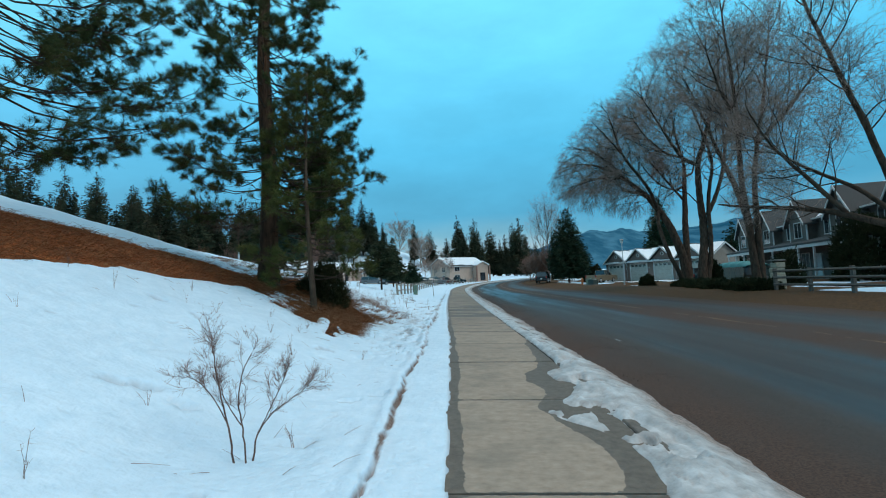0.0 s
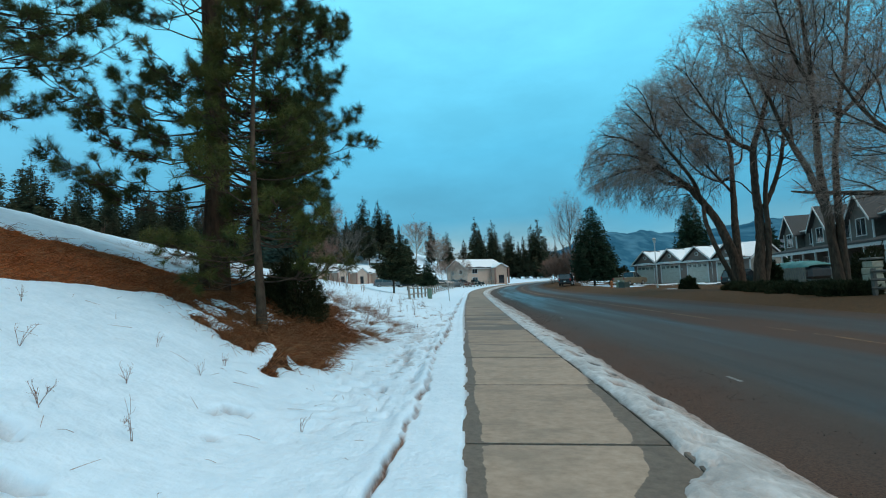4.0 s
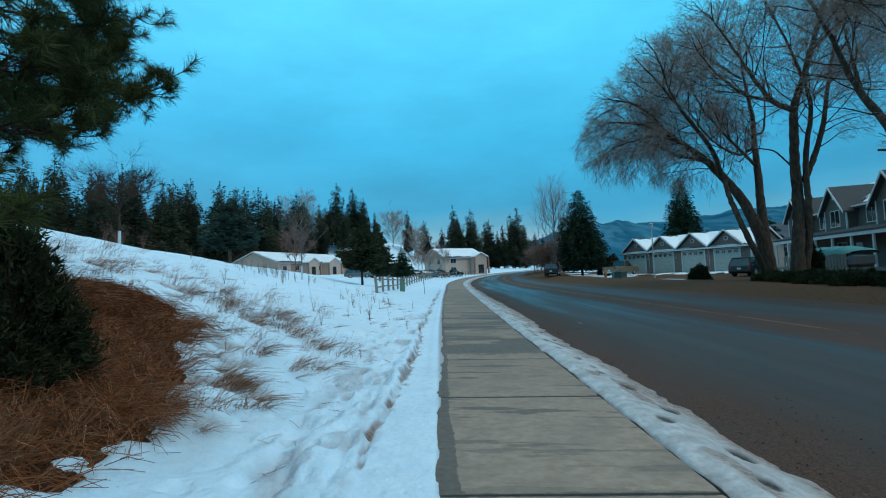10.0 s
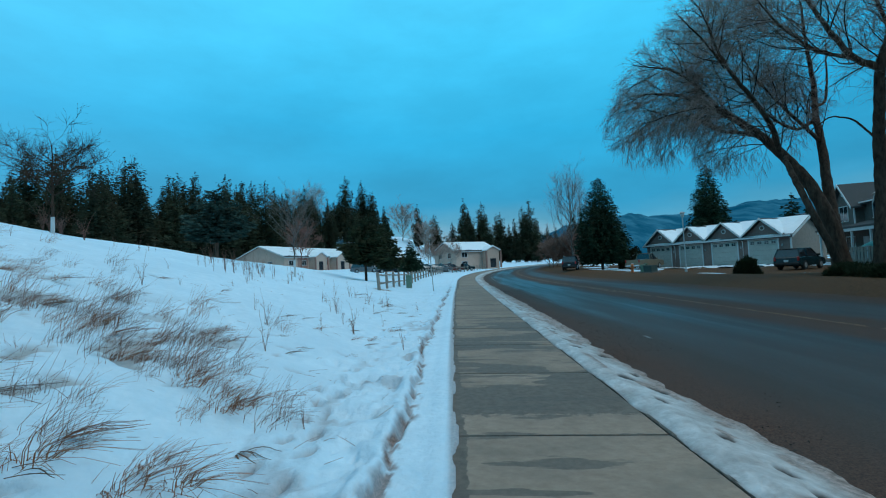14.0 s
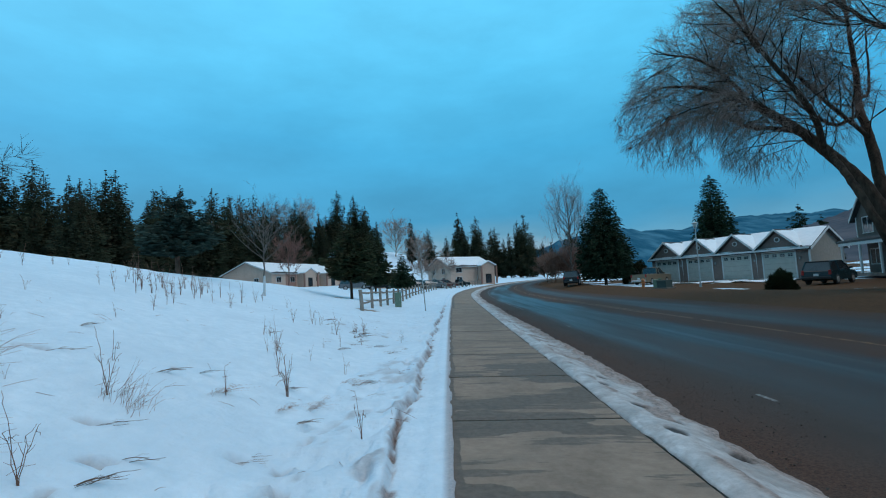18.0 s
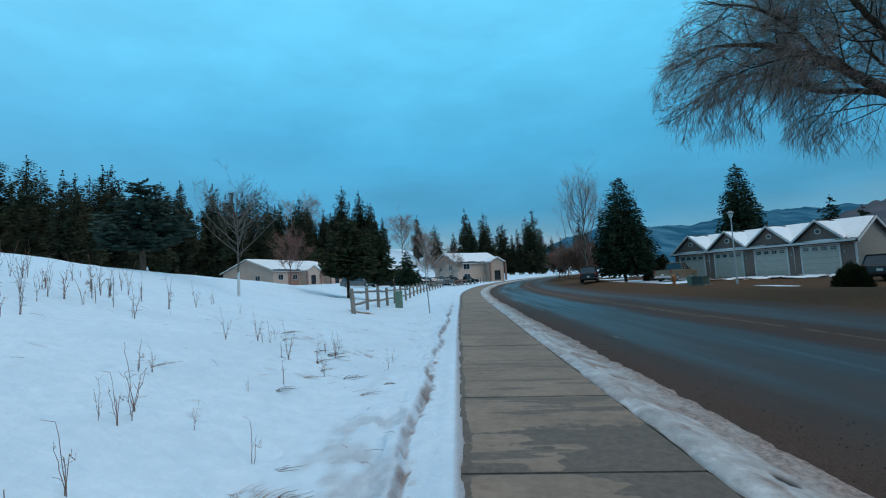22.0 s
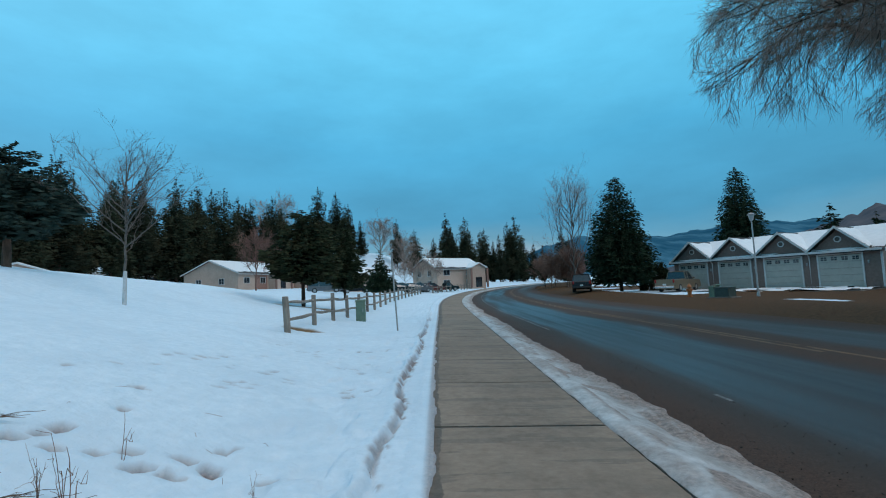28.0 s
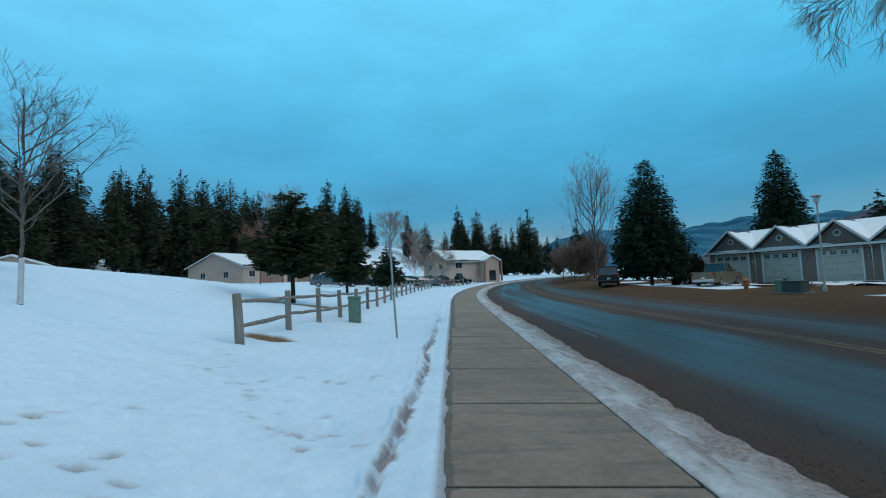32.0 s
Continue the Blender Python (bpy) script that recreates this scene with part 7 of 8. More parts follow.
    part("tarpaulin", MB().add(np.stack([X.ravel(), Y.ravel(), Z.ravel()], 1), np.stack([i, i + 16, i + 17, i + 1], 1)), teal_m, b, "teal tarpaulin", True)
    part("hull", MB().box((0, 0, 0.85), (4.0, 1.7, 0.85), 0.2), grey_paint, b)
    p = thing("picket_screen", 22.3, 40.4, float(cover(22.3, 40.4)), "pale picket screen in front of the covered boat", "fence", -85)
    for k in range(22):
        part("picket", MB().box((-2.2 + 0.21 * k, 0, 0.62), (0.15, 0.03, 1.25), 0.006), siding_light, p)
    for zz in (0.3, 1.0):
        part("rail", MB().box((0, 0.035, zz), (4.7, 0.04, 0.09)), siding_light, p)


build_right_verge()


# ---- parked vehicles ----
def car(name, x, y, rz, label, kind, paint, L=4.7, W=1.85, H=1.7, group=""):
    """A vehicle with shaped body, glasshouse, wheels, lamps and bumpers; its nose points to local +x."""
    c = thing(name, x, y, float(cover(x, y)) + 0.02, label, "car", rz, group)
    cl = 0.28
    belt = H * 0.60
    h = L / 2
    wb = L * 0.30
    # lower body: side outline drawn out across, with rounded shoulders
    if kind == "pickup":
        side = [(-h, cl + 0.12), (-h, belt + 0.05), (-h * 0.12, belt + 0.05), (-h * 0.1, belt + 0.02), (h * 0.42, belt + 0.02), (h * 0.93, belt - 0.08), (h, belt - 0.3), (h, cl + 0.08), (h * 0.9, cl), (-h * 0.95, cl)]
        top = [(-h * 0.14, belt), (-h * 0.10, H), (h * 0.18, H), (h * 0.45, belt)]
    else:
        side = [(-h, cl + 0.15), (-h * 0.99, belt - 0.05), (-h * 0.95, belt + 0.02), (h * 0.45, belt), (h * 0.90, belt - 0.12), (h, belt - 0.32), (h, cl + 0.1), (h * 0.92, cl), (-h * 0.95, cl)]
        top = [(-h * 0.96, belt), (-h * 0.84, H - 0.04), (-h * 0.6, H), (h * 0.12, H), (h * 0.47, belt)]
    n = len(side)
    body = MB()
    V = []
    cx = 0.0
    cz = (cl + belt) / 2
    for yy, k in ((-W / 2, 0.90), (-W / 2 + 0.07, 1.0), (W / 2 - 0.07, 1.0), (W / 2, 0.90)):
        V += [(cx + (px - cx) * (0.985 if k < 1 else 1.0), yy, cz + (pz - cz) * k) for px, pz in side]
    F = [tuple(range(n)), tuple(range(3 * n, 4 * n))[::-1]] + [(r * n + (i + 1) % n, r * n + i, (r + 1) * n + i, (r + 1) * n + (i + 1) % n) for r in range(3) for i in range(n)]
    body.add(V, F)
    bo = part("body", body, paint, c)
    if kind == "pickup":
        part("bed_floor", MB().box((-h * 0.55, 0, belt - 0.1), (h * 0.8, W * 0.82, 0.33)), rubber, c, "dark open load bed")
    # glasshouse
    m = len(top)
    gl = MB()
    gl.add([(px, s * (W / 2 - (0.05 if pz <= belt else 0.22)), pz) for s in (-1, 1) for px, pz in top],
           [tuple(range(m)), tuple(range(m, 2 * m))[::-1]] + [((i + 1) % m, i, m + i, m + (i + 1) % m) for i in range(m)])
    part("glazing", gl, glass_dark, c, "dark car windows")
    xr0 = min(p[0] for p in top if p[1] > H - 0.1)
    xr1 = max(p[0] for p in top if p[1] > H - 0.1)
    part("roof", MB().box(((xr0 + xr1) / 2, 0, H), (xr1 - xr0 + 0.14, W - 0.42, 0.07), 0.03), paint, c)
    for s in (-1, 1):
        for (ax_, az_), (bx, bz) in ((top[0], top[1]), (top[-1], top[-2])):
            part("pillar", MB().tube([(ax_, s * (W / 2 - 0.05), az_), (bx, s * (W / 2 - 0.22), bz)], 0.045, 5), paint, c)
        mid = (xr0 + xr1) / 2
        part("pillar", MB().tube([(mid, s * (W / 2 - 0.05), belt), (mid, s * (W / 2 - 0.215), H)], 0.045, 5), paint, c)
        part("mirror", MB().box((h * 0.36, s * (W / 2 + 0.10), belt + 0.12), (0.1, 0.2, 0.15), 0.03), paint, c)
        part("headlight", MB().box((h - 0.02, s * (W / 2 - 0.28), belt - 0.24), (0.06, 0.36, 0.17), 0.02), chrome, c)
        part("tail_light", MB().box((-h + 0.0, s * (W / 2 - 0.12), belt - 0.12), (0.06, 0.16, 0.32), 0.02), red_lens, c)
        for xx in (-wb, wb):
            r = 0.36 if L > 5 else 0.34
            w = part("wheel", MB().tube([(xx, s * (W / 2 - 0.20), r), (xx, s * (W / 2 - 0.17), r), (xx, s * (W / 2 + 0.0), r), (xx, s * (W / 2 + 0.02), r)], [r * 0.93, r, r, r * 0.93], 20), rubber, c)
            part("rim", MB().tube([(xx, s * (W / 2 + 0.015), r), (xx, s * (W / 2 + 0.032), r)], [r * 0.62, r * 0.55], 14), galv, w)
    part("bumper", MB().box((-h - 0.03, 0, cl + 0.2), (0.14, W * 0.92, 0.2), 0.04), chrome if kind == "pickup" else rubber, c)
    part("bumper", MB().box((h + 0.02, 0, cl + 0.2), (0.12, W * 0.92, 0.22), 0.04), chrome if kind == "pickup" else paint, c)
    part("number_plate", MB().box((-h - 0.04, 0, cl + 0.42), (0.02, 0.31, 0.16)), white_trim, c)
    return c


car("pickup_truck", 22.9, 75.6, 40, "tan pickup truck parked by the garages", "pickup", tan_paint, 5.7, 1.95, 1.9)
car("sport_utility_car", 14.5, 79.0, 72, "dark sport utility car parked at the roadside", "suv", dark_paint, 4.6, 1.85, 1.8)
car("sport_utility_car", 26.7, 53.6, 33, "dark green sport utility car parked in the drive", "suv", green_paint, 4.3, 1.85, 1.62)
for i, (x, y, rz, p, lab, k) in enumerate([(-15.5, 92.0, 15, grey_paint, "grey car in the car park", "suv"), (-12.2, 96.0, 20, dark_paint, "dark car in the car park", "suv"), (-6.5, 101.0, 30, green_paint, "dark green car in the car park", "suv"),
                                    (-4.0, 106.0, 30, grey_paint, "silver car in the car park", "suv"), (-2.0, 111.0, 30, red_paint, "maroon car in the car park", "suv"), (0.6, 116.0, 30, green_paint, "dark green car in the car park", "pickup")]):
    car("parked_car", x, y, rz, lab, k, p, 4.6, 1.8, 1.5, "cars in the car park")


dark_red_bark = mat("dark_red_bark", (0.07, 0.035, 0.028), (0.16, 0.085, 0.065), 14, 0.9)
litter_m = mat("fallen_needles", (0.10, 0.030, 0.011), (0.33, 0.11, 0.04), 4, 0.95, spec=0.1)


# ---- dry plants in the snow ----
def grass_clump(n, h, r, flat, seed, comb=0.9, thick=0.0030):
    rs = np.random.RandomState(seed)
    az = rs.rand(n) * 2 * math.pi
    base = np.stack([np.cos(az), np.sin(az), az * 0], 1) * (rs.rand(n, 1) ** 0.6) * r
    lean_ = rs.uniform(0.2, 1.0, (n, 1)) * flat
    main = rs.normal() * 0.25
    dirv = unit(np.stack([np.cos(az) + comb * math.cos(main), np.sin(az) + comb * math.sin(main), az * 0], 1))
    ln = h * rs.uniform(0.5, 1.15, (n, 1))
    up_ = np.array([0, 0, 1])
    low = base + dirv * ln * 0.18 * lean_ + up_ * ln * 0.30 * np.clip(1.2 - lean_, 0.25, 1)
    mid = base + dirv * ln * 0.55 * lean_ + up_ * ln * 0.52 * np.clip(1.15 - 0.8 * lean_, 0.2, 1)
    tip = base + dirv * ln * lean_ + up_ * ln * np.clip(1.0 - 0.9 * lean_, 0.04, 1)
    return MB().sticks(np.stack([base - np.array([0, 0, 0.05]), low, mid, tip], 1), thick, thick * 0.4)


def lying_blades(n, ln, seed):
    """A few broad dead blades that lie over the snow side by side, arched a little and frayed at the tip."""
    rs = np.random.RandomState(seed)
    mb = MB()
    for i in range(n):
        a, l = rs.normal() * 0.22, ln * rs.uniform(0.55, 1.1)
        t = np.linspace(0, 1, 7)
        x0, y0 = rs.normal() * 0.05, rs.normal() * 0.035
        lift = rs.uniform(0.02, 0.12) * l
        wave = 0.04 * l * np.sin(t * 5 + rs.rand() * 6)
        X, Y = x0 + math.cos(a) * l * t - math.sin(a) * wave, y0 + math.sin(a) * l * t + math.cos(a) * wave
        Z = -0.02 + 0.03 * t + lift * np.sin(np.minimum(t * 1.15, 1) * math.pi) ** 0.8
        w = 0.0055 * rs.uniform(0.6, 1.3) * (1.05 - t) ** 0.5
        side = np.stack([-math.sin(a) * w, math.cos(a) * w, 0.4 * w], 1)
        P = np.stack([X, Y, Z], 1)
        V = np.concatenate([P - side, P + side, P + np.array([0, 0, 0.0025])])
        k = np.arange(6)
        mb.add(V, np.concatenate([np.stack([k, k + 1, k + 15, k + 14], 1), np.stack([k + 14, k + 15, k + 8, k + 7], 1)]))
        if rs.rand() < 0.5:
            o = P[3]
            mb.sticks(np.array([[o, o + np.array([0.05, rs.normal() * 0.03, 0.02]), o + np.array([0.10, rs.normal() * 0.05, 0.01])]]), 0.002, 0.001)
    return mb


def weed(h, seed, n=7, spread_=0.35, twig=3):
    rs = np.random.RandomState(seed)
    limbs = []
    for i in range(n):
        az, l = rs.rand() * 6.28, h * rs.uniform(0.6, 1.05)
        s = spread_ * rs.uniform(0.3, 1.2)
        limbs.append(([(rs.normal() * 0.03, rs.normal() * 0.03, -0.05), (math.cos(az) * s * l * 0.4, math.sin(az) * s * l * 0.4, l * 0.5), (math.cos(az) * s * l, math.sin(az) * s * l, l)], 0.006, 0.003))
    return bare_parts(limbs, seed, 1, (5,), twig, h * 0.16, 0.1, 0.6, twig_r=0.0024, shrink=0.4, up=0.3, sub=1)


def stalk(h, seed, n=3, lean_=0.2):
    """A few thin dead stems, some bent over, with short side sprigs."""
    rs = np.random.RandomState(seed)
    mb = MB()
    for i in range(n):
        az, l = rs.rand() * 6.28, h * rs.uniform(0.5, 1.05)
        k = lean_ * rs.uniform(0.1, 1.4)
        t = np.linspace(0, 1, 6)
        fall = rs.rand() < 0.35
        q = np.stack([math.cos(az) * k * l * t ** 1.6, math.sin(az) * k * l * t ** 1.6, l * t - (0.75 * l * np.maximum(t - 0.55, 0) * 1.6 if fall else 0)], 1) + rs.normal(size=(6, 3)) * 0.012 * h
        q[0, 2] = -0.06
        mb.tube(q, np.linspace(0.0044, 0.0022, 6), 3)
        P = []
        for m in range(rs.randint(2, 6)):
            o = q[rs.randint(2, 6)]
            d = unit(rs.normal(size=3) + np.array([0, 0, 0.9]))
            e = o + d * h * rs.uniform(0.06, 0.2)
            P.append([o, (o + e) / 2 + rs.normal(size=3) * 0.008, e])
        mb.sticks(np.array(P), 0.0026, 0.0014)
    return mb


def build_plants():
    rs = np.random.RandomState(15)
    def place(name, mb, x, y, label, m, group, cat, s=1.0, sz=1.0, turn=None):
        if mb is None:
            t = thing(name, x, y, 0, label, cat, 0, group)
        else:
            t = part(name, mb, m)
            tagged(t, label, cat, group)
        t.matrix_basis = pose(x, y, float(cover(x, y)) - 0.01, 0, 0, rs.rand() * 360 if turn is None else turn + rs.normal() * 16) @ Matrix.Diagonal((s, s, s * sz, 1))
        return t
    def stem(*p):
        return [(0.88 * r + 0.2 * d, 0.47 * r - 0.3 * d, z) for r, d, z in p]
    st, tw = bare_parts([(stem((0, 0, -0.05), (-0.05, 0.02, 0.35), (-0.13, 0.05, 0.75), (-0.17, 0.0, 1.05), (-0.20, -0.05, 1.3)), 0.011, 0.004),
                         (stem((-0.06, 0.02, 0.42), (-0.2, 0.1, 0.75), (-0.33, 0.1, 0.92), (-0.42, 0.2, 0.98)), 0.006, 0.003),
                         (stem((0.10, 0.1, -0.05), (0.08, 0.1, 0.35), (0.02, 0.15, 0.7), (0.08, 0.2, 1.0), (0.16, 0.25, 1.15)), 0.009, 0.004),
                         (stem((0.06, 0.1, 0.4), (-0.1, -0.1, 0.7), (-0.12, -0.2, 0.95)), 0.006, 0.003),
                         (stem((0.17, 0, -0.05), (0.2, 0, 0.25), (0.36, -0.1, 0.46), (0.6, -0.1, 0.6), (0.8, -0.15, 0.72)), 0.010, 0.003),
                         (stem((0.22, 0, 0.28), (0.34, 0.2, 0.55), (0.45, 0.3, 0.8), (0.5, 0.35, 0.95)), 0.006, 0.003)],
                        700, 2, (9, 5), 4, 0.12, 0.0, 0.6, twig_r=0.0014, shrink=0.36, up=0.3, sub=1)
    t = place("bare_shrub", None, -1.76, 3.98, "leafless reddish twiggy shrub in the snow", red_twig, "", "shrub")
    t.matrix_basis = pose(-1.83, 3.96, float(cover(-1.83, 3.96)) - 0.01) @ Matrix.Diagonal((0.80, 0.80, 0.76, 1))
    tagged(part("stemwork", st, dark_red_bark, t), kind="stuff")
    tagged(part("twig_mass", tw, red_twig, t), kind="stuff")
    sprigs = [weed(0.42, 770 + k, 3, 0.6, 2) for k in range(4)]
    sprigs = [(a.mesh("stems"), b.mesh("twigs")) for a, b in sprigs]
    for i in range(18):
        x, y = rs.uniform(-4.4, -1.3), rs.uniform(3.6, 10.0)
        t = place("weed_sprig", None, x, y, "thin leafless reddish sprig in the snow", red_twig, "sprigs in the snow", "weed", rs.uniform(0.3, 0.6))
        tagged(part("stemwork", sprigs[i % 4][0], red_twig, t), kind="stuff")
        tagged(part("twig_mass", sprigs[i % 4][1], red_twig, t), kind="stuff")
    protos = [grass_clump(54, 0.5, 0.19, 1.15, 710 + k, 1.1, 0.0036).mesh("dry_grass_tuft") for k in range(4)]
    tall = [grass_clump(20, 0.55, 0.2, 0.8, 720 + k, 1.4, 0.0024).mesh("dry_grass_tuft") for k in range(3)]
    flat = [lying_blades(3 + k, 0.46, 740 + k).mesh("dry_grass_tuft") for k in range(6)]
    weeds = [stalk(0.62, 730 + k, 2 + k % 4).mesh("dry_weed") for k in range(8)]
    brush = [stalk(1.1, 750 + k, 22, 0.4).mesh("bare_brush") for k in range(3)]
    n = 0
    # straw round the pines
    while n < 90:
        x, y = rs.uniform(-7.5, -1.6), rs.uniform(9.3, 17.2)
        if litter_mask(np.array([x]), np.array([y]))[0] > 0.6 and x > -5.0 + 1.5 * rs.rand():
            place("dry_grass_tuft", protos[n % 4], x, y, "tuft of straw-coloured dead grass", straw_m, "dead grass under the pines", "grass", rs.uniform(0.65, 1.2), 0.8)
            n += 1
    n = 0
    while n < 105:
        x, y = rs.uniform(-10, -1.7), rs.uniform(13, 24)
        if straw_mask(np.array([x]), np.array([y]))[0] > 0.35:
            place("dry_grass_tuft", (protos + tall)[n % 7], x, y, "tuft of dry grass poking through the snow", straw_m, "dry grass in the snow", "grass", rs.uniform(0.45, 0.9), 0.55, 25)
            n += 1
    # stands of thin upright stalks on the bank
    stands = [grass_clump(26, 0.55, 0.22, 0.95, 720 + k, 2.2, 0.0024) for k in range(3)]
    dry, pale = MB(), MB()
    for cx, cy, sx, sy, m in ((-4.2, 19.9, 0.65, 0.55, 34), (-7.0, 18.0, 1.2, 1.2, 30), (-2.6, 19.2, 0.35, 0.4, 10), (-3.3, 17.4, 0.5, 0.5, 10), (-5.6, 22.0, 1.0, 0.9, 14), (-8.5, 22.5, 1.0, 1.2, 14)):
        for i in range(m):
            x, y = cx + rs.normal() * sx, cy + rs.normal() * sy
            a, sc = 0.35 + rs.normal() * 0.3, rs.uniform(0.55, 1.05)
            src = stands[i % 3]
            v = src.v[0] * sc
            v = np.stack([v[:, 0] * math.cos(a) - v[:, 1] * math.sin(a) + x, v[:, 0] * math.sin(a) + v[:, 1] * math.cos(a) + y, v[:, 2] + float(cover(x, y))], 1)
            (dry if i % 3 else pale).add(v, src.f[0])
    for mb, m in ((dry, weed_m), (pale, straw_m)):
        tagged(part("dry_stalks", mb, m), "stands of sparse upright dry stalks in the snow", "grass", "", "stuff")
    for i in range(26):
        x, y = rs.uniform(-12, -5.5), rs.uniform(18, 36)
        place("dry_weed", weeds[i % 8], x, y, "dry brown weed stalk standing in the snow", weed_m, "dry weeds on the bank", "weed", rs.uniform(0.5, 1.0))
    for i in range(22):
        x, y = -9.6 + 3.2 * rs.rand() ** 1.2, rs.uniform(30, 33.5)
        place("dry_weed", weeds[i % 8], x, y, "tall dry seed stalk standing in the snow", pale_weed_m, "row of tall dry stalks", "weed", rs.uniform(0.85, 1.3))
    for i, (x, y) in enumerate([(-8.07, 29.14), (-7.19, 28.6), (-7.58, 29.4), (-7.23, 29.23), (-6.39, 28.42), (-6.95, 29.34), (-7.39, 30.29), (-7.3, 30.54), (-6.92, 30.47), (-6.61, 30.81), (-5.92, 30.37), (-7.7, 29.6), (-7.05, 29.7), (-7.6, 30.0)]):
        place("dry_weed", weeds[i % 8], x, y, "tall dry seed stalk standing in the snow", pale_weed_m, "row of tall dry stalks", "weed", rs.uniform(0.85, 1.25))
    # single tufts and mounds lower on the bank
    tuft = stalk(0.62, 765, 8, 0.35).mesh("dry_weed")
    for x, y, m, size in ((-2.44, 24.39, tuft, 1.0), (-3.42, 26.28, weeds[1], 0.55), (-3.29, 26.5, weeds[2], 0.5), (-4.02, 27.67, weeds[3], 0.6), (-3.95, 27.8, tuft, 0.45), (-2.81, 26.64, weeds[5], 0.4), (-3.9, 30.78, weeds[6], 0.5), (-2.98, 31.45, tuft, 0.5)):
        place("dry_weed", m, x, y, "branched dry weed standing in the snow", weed_m, "stalks on the open snow", "weed", size)
    for x, y, size in ((-2.07, 24.69, 0.6), (-3.05, 23.81, 0.62), (-2.12, 24.26, 0.5), (-1.83, 25.64, 0.6), (-2.0, 25.8, 0.45), (-2.35, 23.93, 0.5)):
        place("dry_grass_tuft", protos[int(size * 100) % 4], x, y, "low mound of red-brown grass pressed down by snow", straw_m, "dry grass in the snow", "grass", size, 0.35, 10)
    for i in range(5):
        x, y = -14.6 + 0.5 * i + rs.normal() * 0.3, 30.5 + rs.normal() * 0.7
        place("bare_brush", brush[i % 3], x, y, "thicket of leafless reddish-brown brush on the crest", red_twig, "brush on the crest", "shrub", rs.uniform(0.6, 0.9))
    for i in range(30):
        x, y = rs.uniform(-6.5, -1.5), rs.uniform(1.5, 33)
        place("dry_weed", weeds[i % 8], x, y, "small dry weed poking out of the snow", weed_m, "scattered weeds in the snow", "weed", rs.uniform(0.25, 0.6))
    # brown clumps bent over by the snow on the lower bank
    for i, (x, y) in enumerate([(-2.97, 19.2), (-2.7, 19.25), (-2.45, 19.1), (-2.8, 16.05), (-2.5, 15.9), (-2.65, 16.0), (-2.38, 17.65), (-2.12, 17.55), (-3.26, 16.0), (-2.5, 15.1), (-2.25, 15.3), (-2.15, 15.5), (-3.1, 19.4), (-2.55, 19.0), (-2.4, 17.35), (-2.9, 17.3)]):
        place("dry_grass_tuft", protos[i % 4], x, y, "bent-over clump of red-brown dry grass in the snow", straw_m, "dry grass in the snow", "grass", rs.uniform(0.7, 1.05), 0.55, 15)
    # stalks and bent tufts on the open snow
    for i, (x, y) in enumerate([(-3.82, 30.90), (-3.84, 31.44), (-3.19, 30.10), (-2.86, 30.35), (-2.79, 30.31), (-2.78, 31.24), (-2.77, 31.39), (-2.88, 31.16), (-2.93, 32.22), (-3.78, 32.04), (-4.00, 30.83), (-4.08, 32.10), (-3.30, 30.08), (-2.69, 29.96), (-2.52, 29.75), (-2.92, 31.25), (-2.76, 31.45), (-3.17, 31.32), (-4.33, 30.33), (-1.81, 28.76), (-2.81, 28.83), (-2.81, 28.48), (-2.87, 25.29), (-2.60, 24.80), (-2.15, 26.34), (-1.99, 26.22), (-3.39, 26.68), (-2.05, 26.79), (-2.45, 24.45), (-2.08, 23.53), (-3.28, 26.31), (-4.11, 27.97), (-4.23, 23.76), (-5.46, 24.81), (-3.61, 22.81), (-3.76, 23.84), (-2.94, 23.79), (-3.47, 24.17), (-1.25, 23.10), (-1.74, 25.63), (-3.88, 31.31), (-2.79, 21.37), (-2.99, 21.19)]):
        place("dry_weed", flat[i % 6] if i % 2 else weeds[i % 8], x, y, "dark dry blades bent over in the snow", old_blade_m, "stalks on the open snow", "weed", rs.uniform(0.6, 1.0), 1.0, 20)
    for i, (x, y) in enumerate(FLAT[::4]):
        place("dry_grass_tuft", flat[i % 6], x, y, "flattened blades of dry grass on the snow", (old_blade_m, weed_m, old_blade_m)[i % 3], "flattened grass on the snow", "grass", rs.uniform(0.6, 1.15), 0.9, 18)


def build_litter():
    """Fallen needles, straw and sticks lying over the bare ground under the pines."""
    rs = np.random.RandomState(44)
    n = 60000
    x, y = rs.uniform(-14, -1.6, n), rs.uniform(7, 17.5, n)
    m = litter_mask(x, y)
    keep = (m > 0.35) & (rs.rand(n) < np.where(x > -6, 1.0, 0.6))
    x, y = x[keep], y[keep]
    z = cover(x, y)
    k = len(x)
    az = rs.rand(k) * 6.28
    ln = rs.uniform(0.10, 0.34, k) * np.where((x > -5) & (rs.rand(k) < 0.4), 1.7, 1.0)
    d = np.stack([np.cos(az) * ln, np.sin(az) * ln, rs.uniform(-0.05, 0.32, k) * ln], 1)
    a = np.stack([x, y, z + 0.012], 1)
    mid = a + d * 0.5 + np.stack([x * 0, x * 0, rs.uniform(0.0, 0.28, k) * ln], 1)
    half = k // 2
    for nm, sl, mt in (("needle_litter", slice(0, half), litter_m), ("straw_litter", slice(half, k), straw_m)):
        ob = part(nm, MB().sticks(np.stack([a, mid, a + d], 1)[sl], 0.0045, 0.002), mt)
        tagged(ob, "loose fallen needles and straw on the bare ground", "litter", "", "stuff")


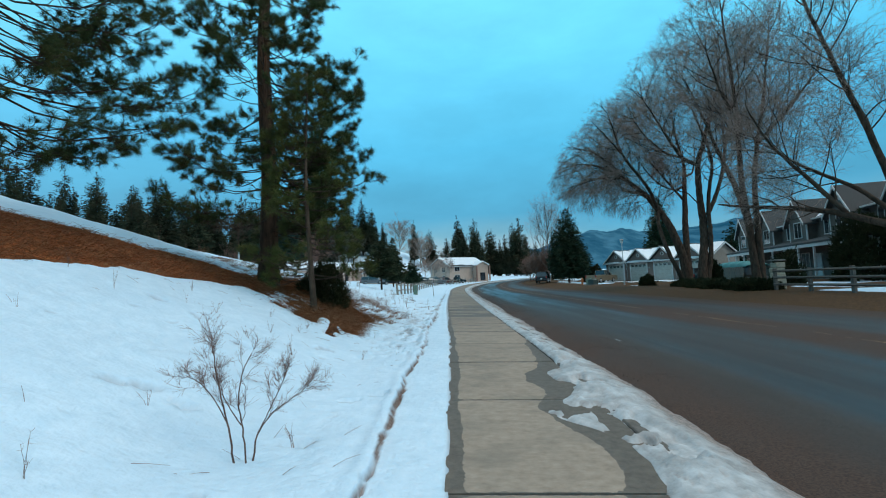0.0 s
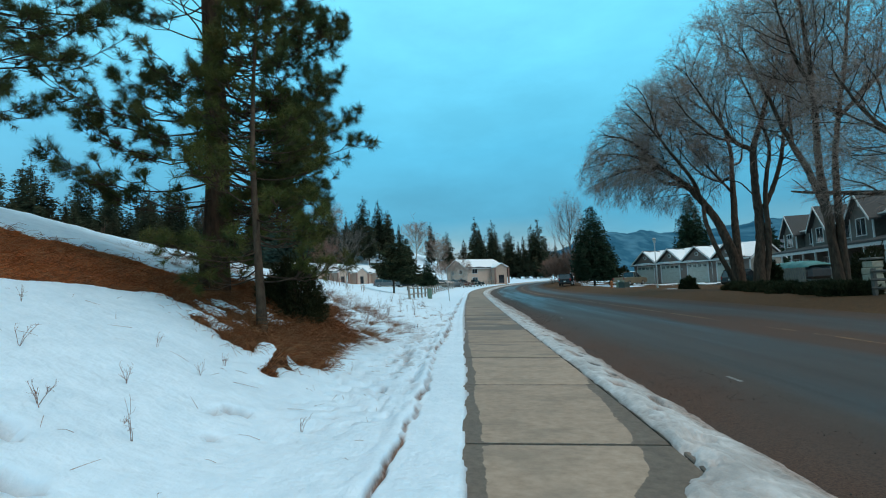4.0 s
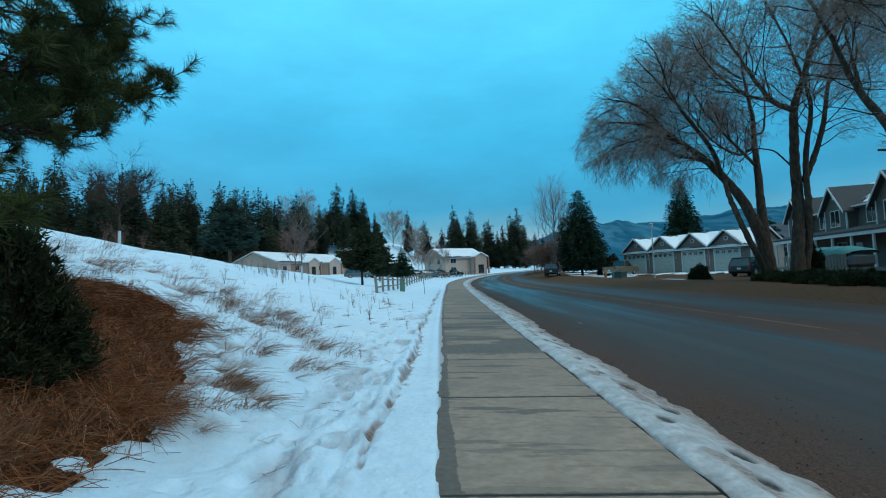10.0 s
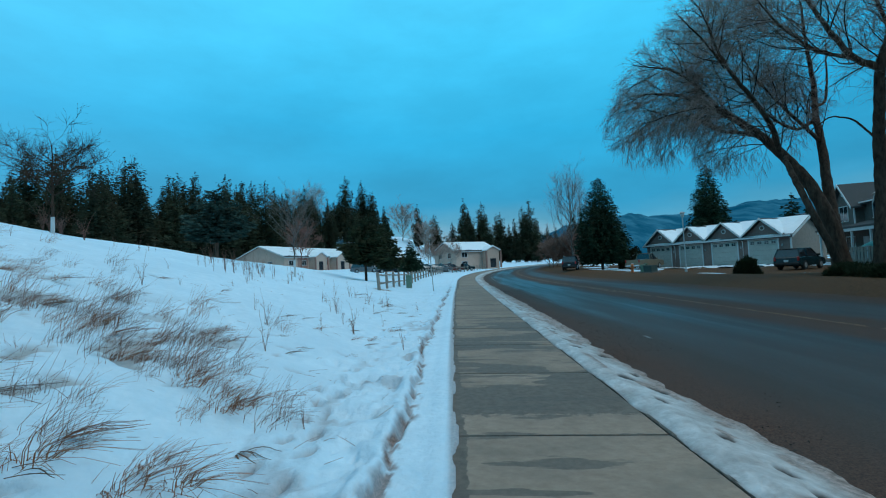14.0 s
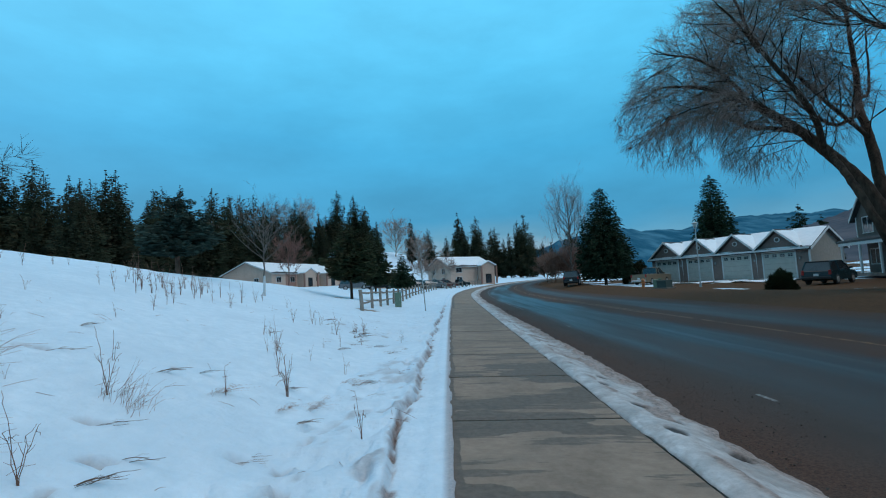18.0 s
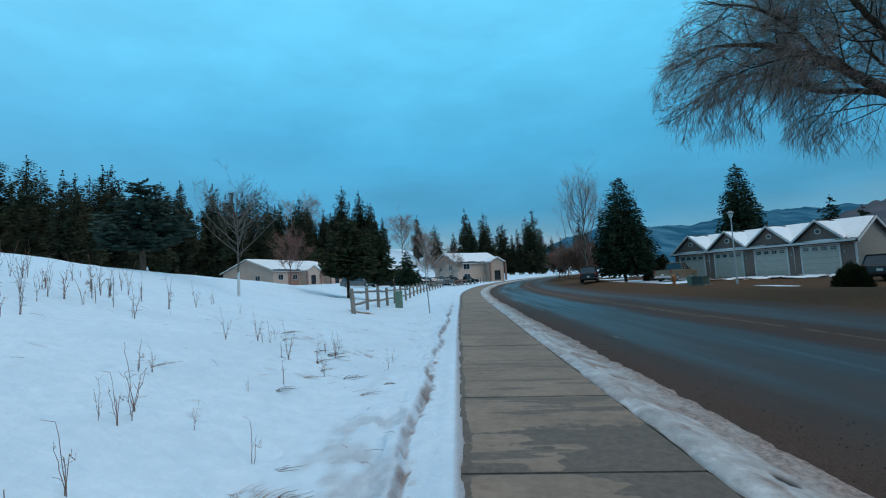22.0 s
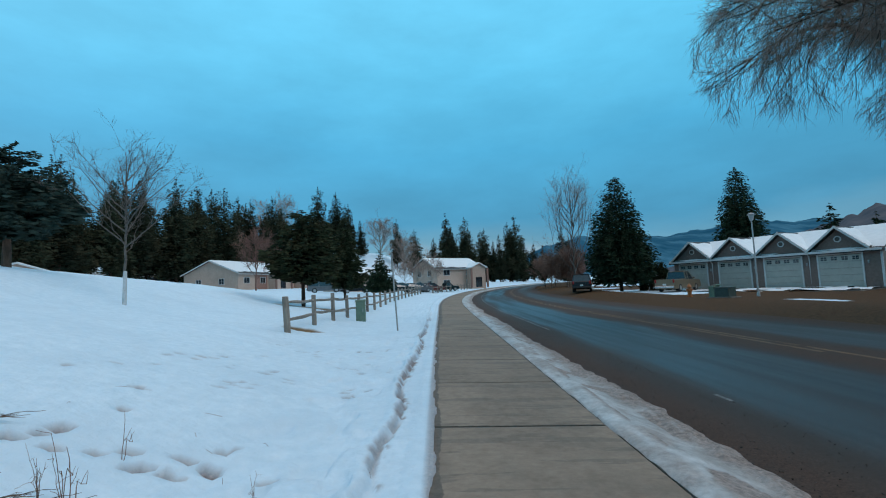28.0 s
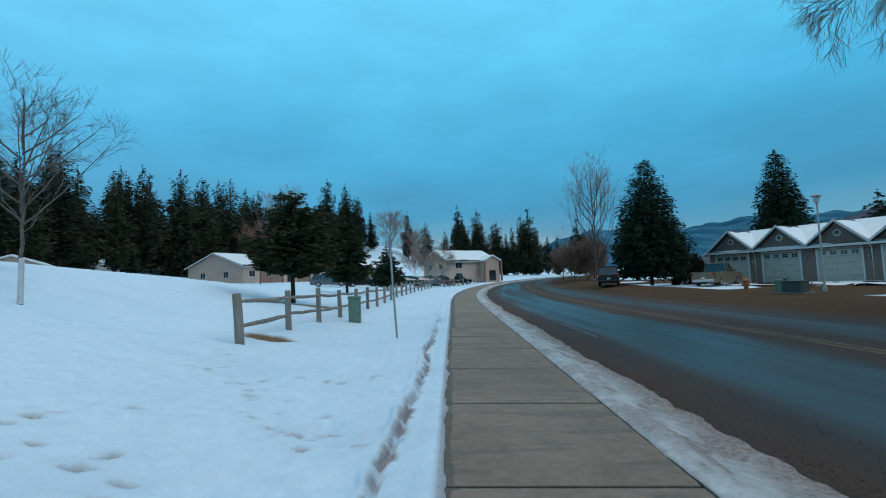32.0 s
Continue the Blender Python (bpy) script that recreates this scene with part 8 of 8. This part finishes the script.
def build_snow_twigs():
    """Broken twigs, straws and needles strewn over the snow beside the pavement."""
    rs = np.random.RandomState(61)
    n = 620
    x, y = -1.0 - 6.5 * rs.rand(n) ** 1.3, rs.uniform(1, 34, n)
    ok = rs.rand(n) < np.where((y > 9) & (y < 22), 1.0, 0.45)
    x, y = x[ok], y[ok]
    k = len(x)
    az, ln = rs.rand(k) * 6.28, rs.uniform(0.05, 0.28, k)
    d = np.stack([np.cos(az) * ln, np.sin(az) * ln, 0 * az], 1)
    a = np.stack([x, y, cover(x, y) + 0.006], 1)
    e = a + d
    e[:, 2] = cover(e[:, 0], e[:, 1]) + rs.uniform(0.004, 0.06, k) * (rs.rand(k) < 0.5)
    mid = (a + e) / 2 + np.stack([0 * x, 0 * x, rs.uniform(0.0, 0.012, k)], 1)
    tagged(part("snow_twigs", MB().sticks(np.stack([a, mid, e], 1), 0.0024, 0.0012), weed_m), "broken twigs and straws strewn over the snow", "twigs", "", "stuff")


def build_straw():
    """Long dead stems draped over the ground at the foot of the pines."""
    rs = np.random.RandomState(52)
    n = 22000
    x, y = rs.uniform(-6.0, -2.2, n), rs.uniform(10.4, 19.0, n)
    ok = (litter_mask(x, y, "near") > 0.4) & (fbm(x * 1.6, y * 1.6, 24) > 0.40)
    x, y = x[ok], y[ok]
    k = len(x)
    az = 6.28 * fbm(x * 0.9, y * 0.9, 25) * 1.6 + rs.normal(size=k) * 0.7
    ln = rs.uniform(0.18, 0.5, k)
    hgt = ln * rs.uniform(0.05, 0.5, k)
    d = np.stack([np.cos(az) * ln, np.sin(az) * ln, 0 * az], 1)
    a = np.stack([x, y, cover(x, y) - 0.01], 1)
    up_ = np.array([0, 0, 1.0])
    P = np.stack([a, a + d * 0.35 + up_ * hgt[:, None], a + d * 0.75 + up_ * hgt[:, None] * 0.9, a + d + up_ * hgt[:, None] * 0.25], 1)
    h = int(k * 0.6)
    tagged(part("draped_straw", MB().sticks(P[:h], 0.0038, 0.0016), straw_m), "draped tangle of dead grass stems under the pines", "dead grass", "", "stuff")
    tagged(part("draped_straw", MB().sticks(P[h:], 0.0038, 0.0016), litter_m), "draped tangle of red-brown dead stems under the pines", "dead grass", "", "stuff")


build_plants()
build_straw()
build_litter()
build_snow_twigs()
